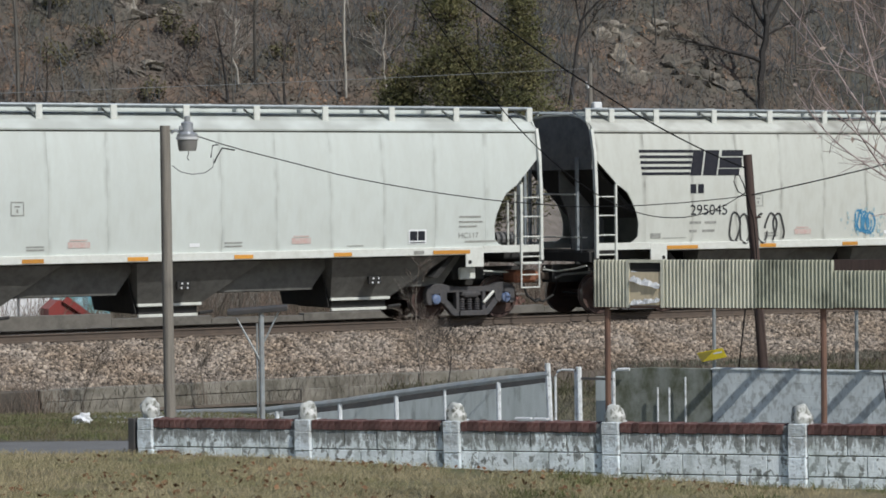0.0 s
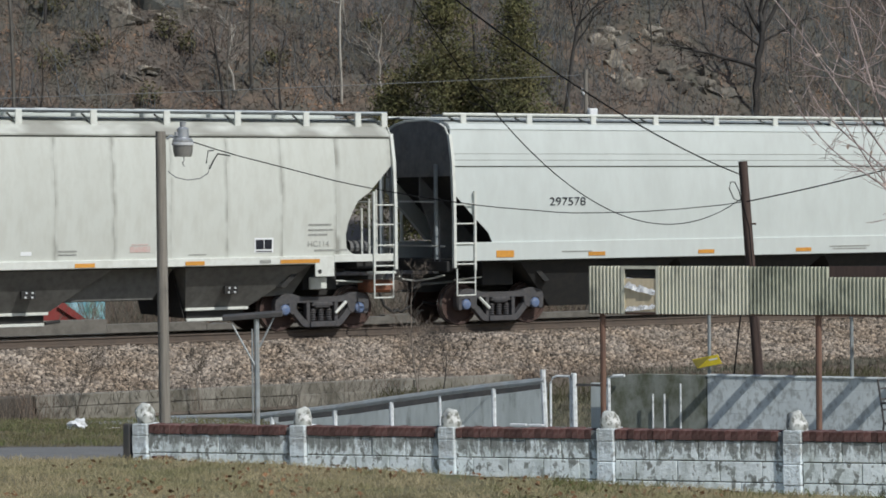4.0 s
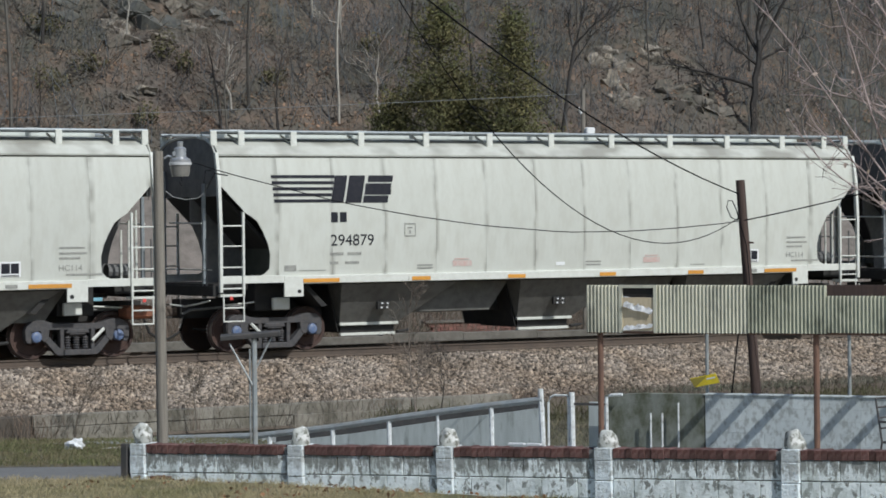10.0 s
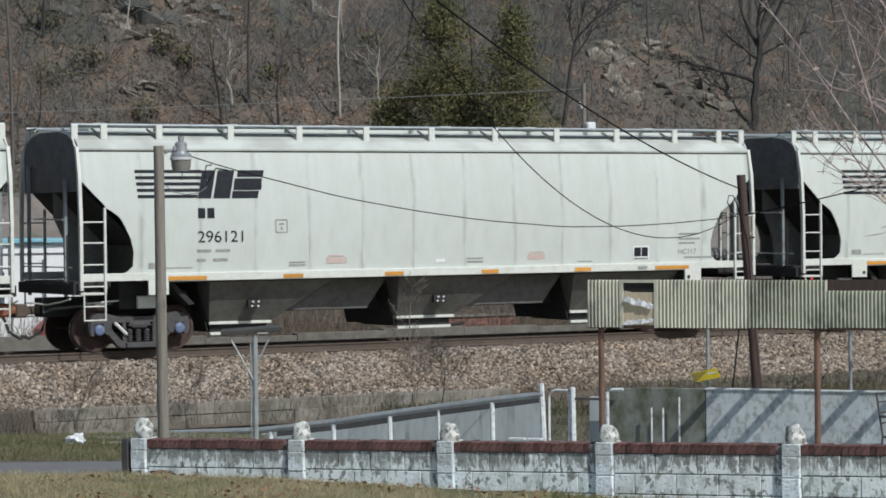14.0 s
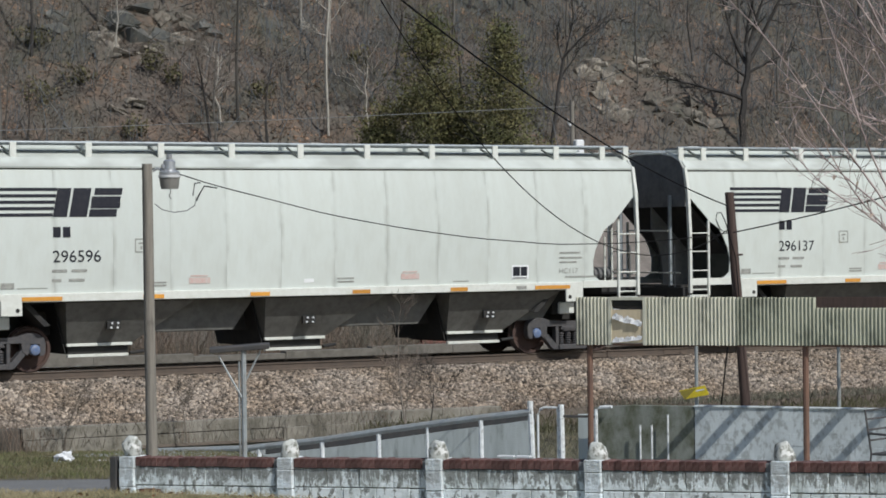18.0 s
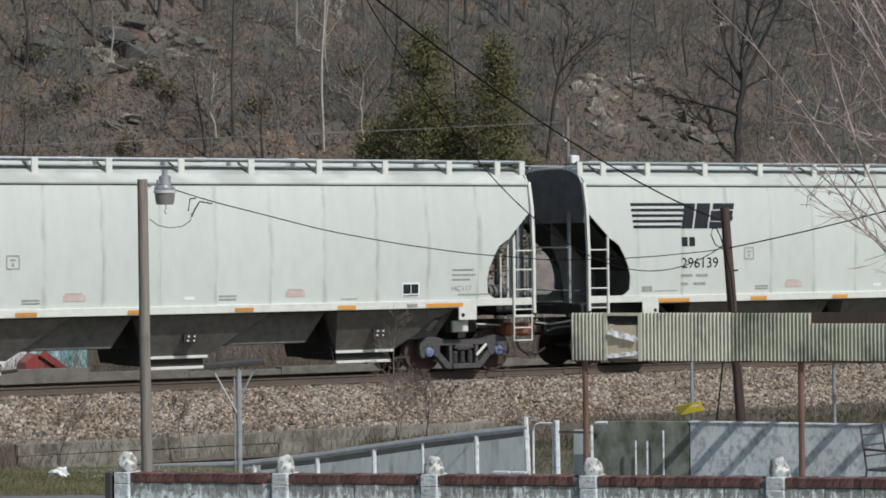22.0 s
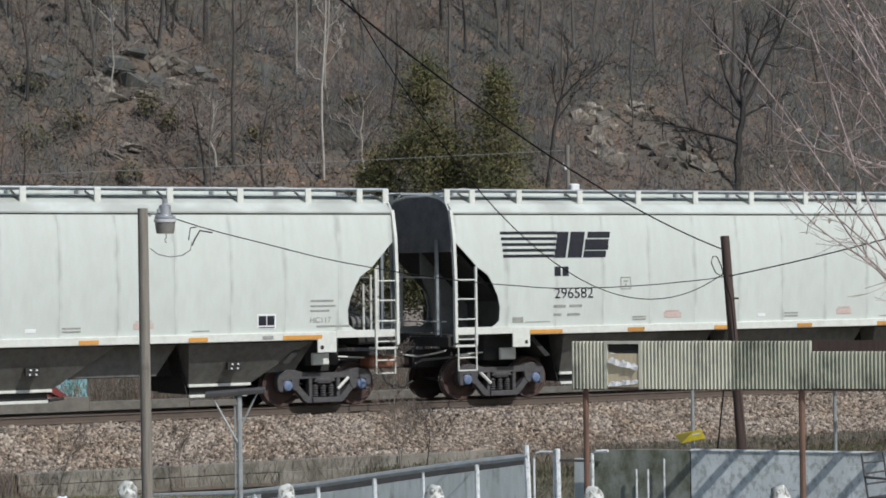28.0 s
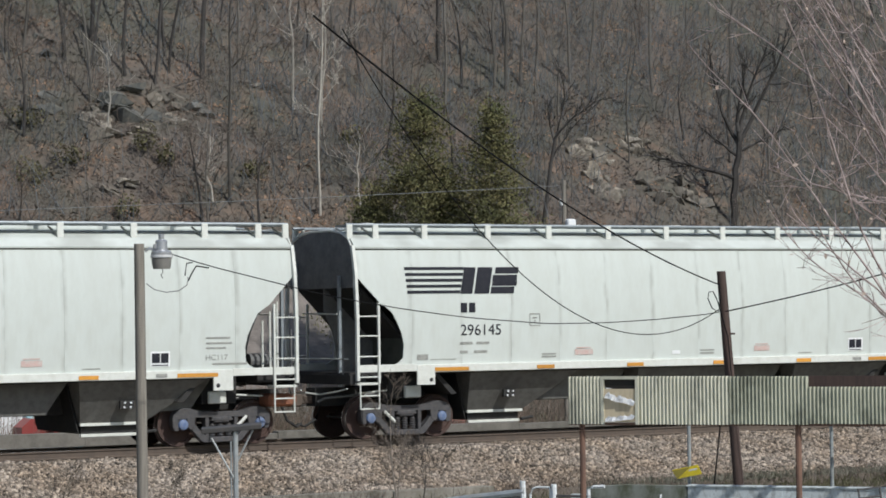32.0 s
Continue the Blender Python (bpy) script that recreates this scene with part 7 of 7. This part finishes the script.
# the dark spreading tree and the bent one beside the cedars
def limbed_tree(x, y, trunk, r, lean, limbs, seed, label, bark=BARK_DARK, top=0.72):
    """A bare tree with a few heavy limbs: height on the trunk, how far it leans along the hill, climb, length, bend."""
    rnd = random.Random(seed)
    ob = thing("bare_tree", label, "tree", at=pose(x, y, hill_z(x, y) - 0.5), group="bare trees on the hillside")
    along = np.array(SIDE)
    n = 7
    pts = [along * (lean * trunk * (k / n) ** 1.6 + 0.03 * rnd.gauss(0, 1)) + np.array((0, 0, trunk * k / n)) for k in range(n + 1)]
    part("trunk", tube(bmesh.new(), [Vector(p) for p in pts], r, 9, r * top), bark, ob, smooth_faces=True)

    def twigs(sticks, p, way, length, rr, level):
        m = 5
        for i in range(m):
            way = way + np.array([rnd.gauss(0, 0.13), rnd.gauss(0, 0.13), rnd.gauss(0.05, 0.13)])
            way = way / np.linalg.norm(way)
            q = p + way * length / m
            sticks.append((p, q, max(0.008, rr * (1 - 0.15 * i))))
            if level < 3:
                for _ in range(1 + (rnd.random() < 0.5)):
                    e = way + np.array([rnd.gauss(0, 0.55), rnd.gauss(0, 0.55), rnd.gauss(0.15, 0.5)])
                    twigs(sticks, q, e / np.linalg.norm(e), length * rnd.uniform(0.3, 0.5), rr * 0.42, level + 1)
            p = q

    for at_h, side, climb, length, bend in limbs:
        sticks = []
        p = np.array(pts[0]) + (np.array(pts[-1]) - np.array(pts[0])) * at_h
        a = radians(climb)
        m = 8
        rr = r * (0.62 if length > 2.5 else 0.42)
        for i in range(m):
            way = along * side * math.cos(a) + np.array((0, 0, 1)) * math.sin(a) + np.array(VIEW) * rnd.gauss(0, 0.2)
            q = p + way / np.linalg.norm(way) * length / m
            sticks.append((p, q, rr * (1 - 0.1 * i)))
            a += radians(bend) / m + rnd.gauss(0, 0.1)
            if i > 1:
                for _ in range(2):
                    e = way + np.array([rnd.gauss(0, 0.5), rnd.gauss(0, 0.5), rnd.gauss(0.2, 0.5)])
                    twigs(sticks, q, e / np.linalg.norm(e), length * rnd.uniform(0.16, 0.3), rr * 0.3, 2)
            p = q
        part("limb", stick_mesh("limb", sticks, bark, 5, 0.85), bark, ob)


limbed_tree(60.0, 80.7, 3.7, 0.155, 0.07, ((0.97, -1, 62, 3.2, 35), (1.0, 1, 84, 3.6, 5), (1.0, 1, 58, 5.2, 6), (0.62, -1, 24, 3.6, -22), (0.9, 1, 26, 1.9, 12), (0.85, -1, 40, 1.7, -20), (1.0, -1, 84, 3.2, 14)), 5, "dark spreading bare tree at the foot of the slope")
limbed_tree(51.3, 80.6, 3.6, 0.085, 0.14, ((1.0, 1, 52, 2.6, -22), (1.0, 1, 72, 2.4, 10), (0.8, 1, 60, 2.0, 0), (0.95, -1, 70, 1.4, 10)), 9, "dark bent bare tree beside the cedars")
limbed_tree(41.95, 80.35, 8.6, 0.05, 0.03, ((0.52, 1, 40, 1.5, 30), (0.56, -1, 35, 1.1, 30), (0.66, 1, 50, 1.6, 10), (0.72, -1, 45, 1.0, 20), (0.85, 1, 60, 1.2, 0), (0.46, -1, 20, 1.0, 20)), 14, "slim pale sycamore with crooked white branches", BARK_PALE, 0.45)


# ---- near plants ----
def scatter(n, d0, d1, lat0, lat1, seed, ok=None):
    rng = np.random.default_rng(seed)
    d, lat = rng.uniform(d0, d1, n), rng.uniform(lat0, lat1, n)
    x, y = VIEW.x * d + SIDE.x * lat, VIEW.y * d + SIDE.y * lat
    if ok is not None:
        keep = ok(x, y)
        x, y = x[keep], y[keep]
    z = np.array([turf_z(a, b) for a, b in zip(x, y)])
    return np.stack([x, y, z], -1), rng


def blades(name, pts, rng, h0, h1, w, material, label, flop=0.5):
    n = len(pts)
    h = rng.uniform(h0, h1, n)
    tip = pts + np.stack([rng.normal(0, flop, n) * h, rng.normal(0, flop, n) * h, h], -1)
    v, f = spikes(pts - np.array([0, 0, 0.01]), tip, rng.uniform(w * 0.6, w * 1.3, n))
    return tagged(new(name, raw_mesh(name, v, f, material)), label, "grass", kind="stuff")


def before_wall(x, y):
    """On the lawn side of the boundary wall, or past its end."""
    q = (x - FRONT.x) * WALL_OUT.x + (y - FRONT.y) * WALL_OUT.y
    s = (x - FRONT.x) * WALL_DIR.x + (y - FRONT.y) * WALL_DIR.y
    return (q < -0.06) | (s < -3.75)


pts, rng = scatter(90000, 19.5, 28.5, -6.5, 6.5, 31, before_wall)
keep = np.array([noise.noise((a * 0.8, b * 0.8, 9)) > -0.6 + 0.5 * r for a, b, r in zip(pts[:, 0], pts[:, 1], rng.random(len(pts)))])
blades("lawn_grass", pts[keep], rng, 0.02, 0.065, 0.0035, GRASS_BLADE, "short straw-coloured winter lawn grass", 0.7)
pts, rng = scatter(9000, 22, 28, 0.5, 6, 32, before_wall)
keep = np.array([noise.noise((a * 1.1, b * 1.1, 4)) > 0.12 for a, b, c in pts])
blades("lawn_weeds", pts[keep], rng, 0.03, 0.09, 0.005, GRASS_GREEN, "green weeds tufting in the lawn by the wall", 0.6)
pts, rng = scatter(36000, 32.6, 47, -10.5, -2.2, 33)
pts = pts[pts[:, 1] < 46.0]
blades("verge_grass", pts, rng, 0.03, 0.10, 0.007, VERGE_BLADE, "mixed green and brown verge grass beyond the lane", 0.5)

pts, rng = scatter(16000, 44, 56, -2.5, 12, 36)
pts = pts[pts[:, 1] < 46.4]
blades("rough_grass", pts, rng, 0.04, 0.17, 0.008, ROUGH_BLADE, "rough grey-brown grass behind the walls", 0.6)

pts, rng = scatter(4600, 19.5, 28.3, -6.5, 6.5, 34, before_wall)
keep = np.array([noise.noise((a * 0.7, b * 0.7, 2)) > 0.0 for a, b, c in pts])
c = pts[keep] + np.array([0, 0, 0.035])
n = len(c)
a = rng.normal(0, 1, (n, 3)) * np.array([1, 1, 0.45])
a /= np.linalg.norm(a, axis=1, keepdims=True)
b = np.cross(a, rng.normal(0, 1, (n, 3)) + np.array([0, 0, 1.5]))
b /= np.linalg.norm(b, axis=1, keepdims=True)
s = rng.uniform(0.015, 0.045, n)[:, None]
v = np.stack([c - a * s, c + b * s * 0.6, c + a * s, c - b * s * 0.6], 1).reshape(-1, 3)
tagged(new("fallen_leaves", raw_mesh("fallen_leaves", v, np.arange(n * 4).reshape(-1, 4), LEAF_DRY)), "curled brown fallen leaves on the lawn", "leaves", kind="stuff")


def weeds(name, label, spots, seed, h0, h1, n, material, spread=0.35, w=0.006):
    """Clumps of dry stalks at (x, y) spots on the ground or the ballast."""
    rng = np.random.default_rng(seed)
    base, tip = [], []
    for x, y, z in spots:
        p = np.stack([x + rng.normal(0, spread, n), y + rng.normal(0, spread * 0.6, n), np.full(n, z)], -1)
        h = rng.uniform(h0, h1, n)
        base.append(p)
        tip.append(p + np.stack([rng.normal(0, 0.35, n) * h, rng.normal(0, 0.35, n) * h, h], -1))
    base, tip = np.concatenate(base), np.concatenate(tip)
    v, f = spikes(base, tip, rng.uniform(w * 0.5, w * 1.4, len(base)))
    return tagged(new(name, raw_mesh(name, v, f, material)), label, "weeds", kind="stuff")


rnd = random.Random(77)
weeds("toe_weeds", "dry brown weeds along the foot of the ballast", [(rnd.uniform(15, 46), rnd.uniform(45.6, 47.0), -1.25 if rnd.random() < 0.5 else -1.0) for _ in range(120)], 41, 0.08, 0.4, 22, TWIG_BROWN)
weeds("dark_weeds", "dark green brown weeds behind the rear wall", [(rnd.uniform(25, 42), rnd.uniform(42.5, 47.6), -1.2) for _ in range(190)], 42, 0.05, 0.24, 30, SHRUB, 0.4, 0.01)
weeds("ballast_weeds", "low grey-brown weeds creeping up the ballast behind the shelter", [(rnd.uniform(31, 47), 46.2 + 1.5 * rnd.random() ** 1.4, -1.0) for _ in range(190)], 46, 0.03, 0.15, 40, ROUGH_BLADE, 0.5, 0.012)
weeds("yard_weeds", "dry grey brush beyond the track", [(rnd.uniform(20, 50), rnd.uniform(60.2, 72), -0.72) for _ in range(520)], 43, 0.3, 1.5, 26, TWIG_BROWN, 0.6, 0.009)
weeds("far_brush", "tangled grey brush at the foot of the hill", [(rnd.uniform(22, 75), rnd.uniform(70, 77), 0.0) for _ in range(170)], 44, 0.3, 1.2, 24, TWIG_BROWN, 0.9, 0.012)
weeds("verge_stalks", "brown dead stalks against the concrete wall", [(rnd.uniform(16, 25), rnd.uniform(45.7, 46.3), -1.3) for _ in range(26)], 45, 0.25, 0.8, 9, TWIG_BROWN, 0.3, 0.006)


def bush(x, y, z, h, spread, seed, label, material=TWIG_BROWN, r=0.02):
    tr, li = grow(random.Random(seed), h, spread, 3, r, up=0.9, twig_r=0.003)
    ob = thing("bare_bush", label, "bush", at=pose(x, y, z), group="bare bushes by the track")
    part("stem", trunk_mesh(tr, material), material, ob)
    part("crown", stick_mesh("crown", li, material), material, ob)


bush(23.15, 41.4, -1.05, 2.5, 0.6, 51, "bare twiggy sapling below the track")
bush(18.3, 45.8, -1.3, 1.1, 0.5, 52, "small bare bush at the concrete wall")
bush(23.6, 42.2, -1.1, 1.3, 0.7, 53, "small bare bush at the wall")
bush(25.6, 44.8, -1.3, 1.2, 0.8, 54, "dark bare bush at the foot of the ballast", BARK_DARK)
bush(20.9, 46.0, -1.25, 1.0, 0.5, 55, "small bare bush at the concrete wall")

# ---- near tree, whose limbs reach in ----
TREE_AT = Vector((13.69, 15.15, 0))
near_tree = thing("garden_tree", "leafless garden tree with pinkish tan twigs and few curled leaves", "tree", at=Matrix.Translation(TREE_AT))
part("trunk", tube(bmesh.new(), [(0, 0, -0.8), (0.03, 0, 1.0), (0, 0.03, 2.4), (0.05, 0, 4.6), (0.1, 0, 6.2)], 0.13, 9, 0.04), BARK_GREY, near_tree, smooth_faces=True)
# height on the trunk, climb in degrees, length, drift in depth
REACHES = [(1.78, 52, 3.6, -0.3), (1.46, 60, 4.0, 0.2), (2.83, 50, 3.2, 0.0), (3.3, 50, 2.8, 0.4), (3.1, 26, 1.8, -0.2), (2.7, 28, 1.9, 0.3), (2.07, 30, 1.95, 0.0), (2.3, 62, 3.6, 0.1),
           (2.5, 68, 3.4, -0.4), (3.0, 45, 2.7, -0.2), (2.6, 56, 3.3, 0.2), (2.2, 22, 1.9, 0.1), (2.15, 74, 3.4, 0.2), (2.4, 57, 3.7, 0.3), (2.7, 66, 3.3, -0.3), (3.2, 46, 2.8, 0.1), (3.6, 56, 2.5, 0.0), (2.95, 53, 3.1, 0.3), (1.7, 46, 2.2, 0.0), (2.75, 36, 1.7, 0.2), (3.4, 62, 2.2, -0.2), (3.0, 72, 2.4, 0.3)]
rnd = random.Random(61)
leaf_at = []
for h, climb, length, drift in REACHES:
    sticks = []
    p = np.array([0.0, 0.0, h])
    way = -np.array(SIDE) * math.cos(radians(climb)) + np.array((0, 0, 1)) * math.sin(radians(climb)) + np.array(VIEW) * drift * 0.3
    n = 16
    for i in range(n):
        way = way + np.array([rnd.gauss(0, 0.05), rnd.gauss(0, 0.05), rnd.gauss(0.012, 0.05)])
        way = way / np.linalg.norm(way)
        q = p + way * length / n
        sticks.append((p, q, 0.0105 * (1 - 0.8 * i / n) + 0.0024))
        if i > 3:
            for _ in range(1 + (i % 2)):
                e = way * 0.7 + np.array([rnd.gauss(0, 0.5), rnd.gauss(0, 0.5), rnd.gauss(0.1, 0.5)])
                e /= np.linalg.norm(e)
                u, ln = q, rnd.uniform(0.12, 0.5)
                for k in range(3):
                    e = e + np.array([rnd.gauss(0, 0.15), rnd.gauss(0, 0.15), rnd.gauss(0.05, 0.15)])
                    e /= np.linalg.norm(e)
                    w = u + e * ln / 3
                    sticks.append((u, w, 0.0032 - 0.0006 * k))
                    if rnd.random() < 0.35:
                        g = e + np.array([rnd.gauss(0, 0.6), rnd.gauss(0, 0.6), rnd.gauss(0, 0.6)])
                        sticks.append((w, w + g / np.linalg.norm(g) * rnd.uniform(0.05, 0.2), 0.0026))
                    if rnd.random() < 0.12:
                        leaf_at.append(w)
                    u = w
        p = q
    part("limb", stick_mesh("limb", sticks, TWIG_PINK, 5), TWIG_PINK, near_tree)
rng = np.random.default_rng(62)
c = np.array(leaf_at) - np.array([0, 0, 0.02])
n = len(c)
a = rng.normal(0, 1, (n, 3)) * np.array([0.5, 0.5, 1])
a /= np.linalg.norm(a, axis=1, keepdims=True)
b = np.cross(a, rng.normal(0, 1, (n, 3)))
b /= np.linalg.norm(b, axis=1, keepdims=True)
s = rng.uniform(0.012, 0.03, n)[:, None]
v = np.stack([c - a * s, c + b * s * 0.6, c + a * s, c - b * s * 0.6], 1).reshape(-1, 3)
leaves = part("curled_leaf", raw_mesh("curled_leaf", v, np.arange(n * 4).reshape(-1, 4), BUD_LEAF), BUD_LEAF, near_tree, "few curled tan leaves")
leaves["kind"] = "stuff"

# white ledge below the railing, and a chair frame behind the wall
for along, half in ((-4.13, 0.14), (-3.82, 0.12)):
    solo("white_plank", box(bmesh.new(), -half, half, -0.05, 0.05, -0.016, 0.016, 0.006), PLASTIC_WHITE, "short white plank lying behind the boundary wall", "plank", at=Matrix.Translation(on_rear(along, 1.2, -0.95)) @ WALL_TURN)
chair = thing("metal_chair", "dark metal garden chair frame behind the wall", "chair", at=pose(19.5, 23.3, -0.35, 0, 0, 20))
for x in (-0.24, 0.24):
    part("front_leg", tube(bmesh.new(), [(x, -0.24, 0), (x, -0.2, 0.45), (x, -0.22, 0.66)], 0.014, 6), DARK_POST, chair)
    part("back_leg", tube(bmesh.new(), [(x, 0.28, 0), (x, 0.22, 0.45), (x, 0.3, 0.95)], 0.014, 6), DARK_POST, chair)
    part("armrest", tube(bmesh.new(), [(x, -0.22, 0.66), (x, 0.25, 0.68)], 0.016, 6), DARK_POST, chair)
part("seat", box(bmesh.new(), -0.24, 0.24, -0.22, 0.23, 0.43, 0.455, 0.01), DARK_POST, chair)
for z in (0.6, 0.72, 0.84, 0.94):
    part("back_slat", tube(bmesh.new(), [(-0.24, 0.22 + (z - 0.45) * 0.16, z), (0.24, 0.22 + (z - 0.45) * 0.16, z)], 0.012, 6), DARK_POST, chair)


motions()
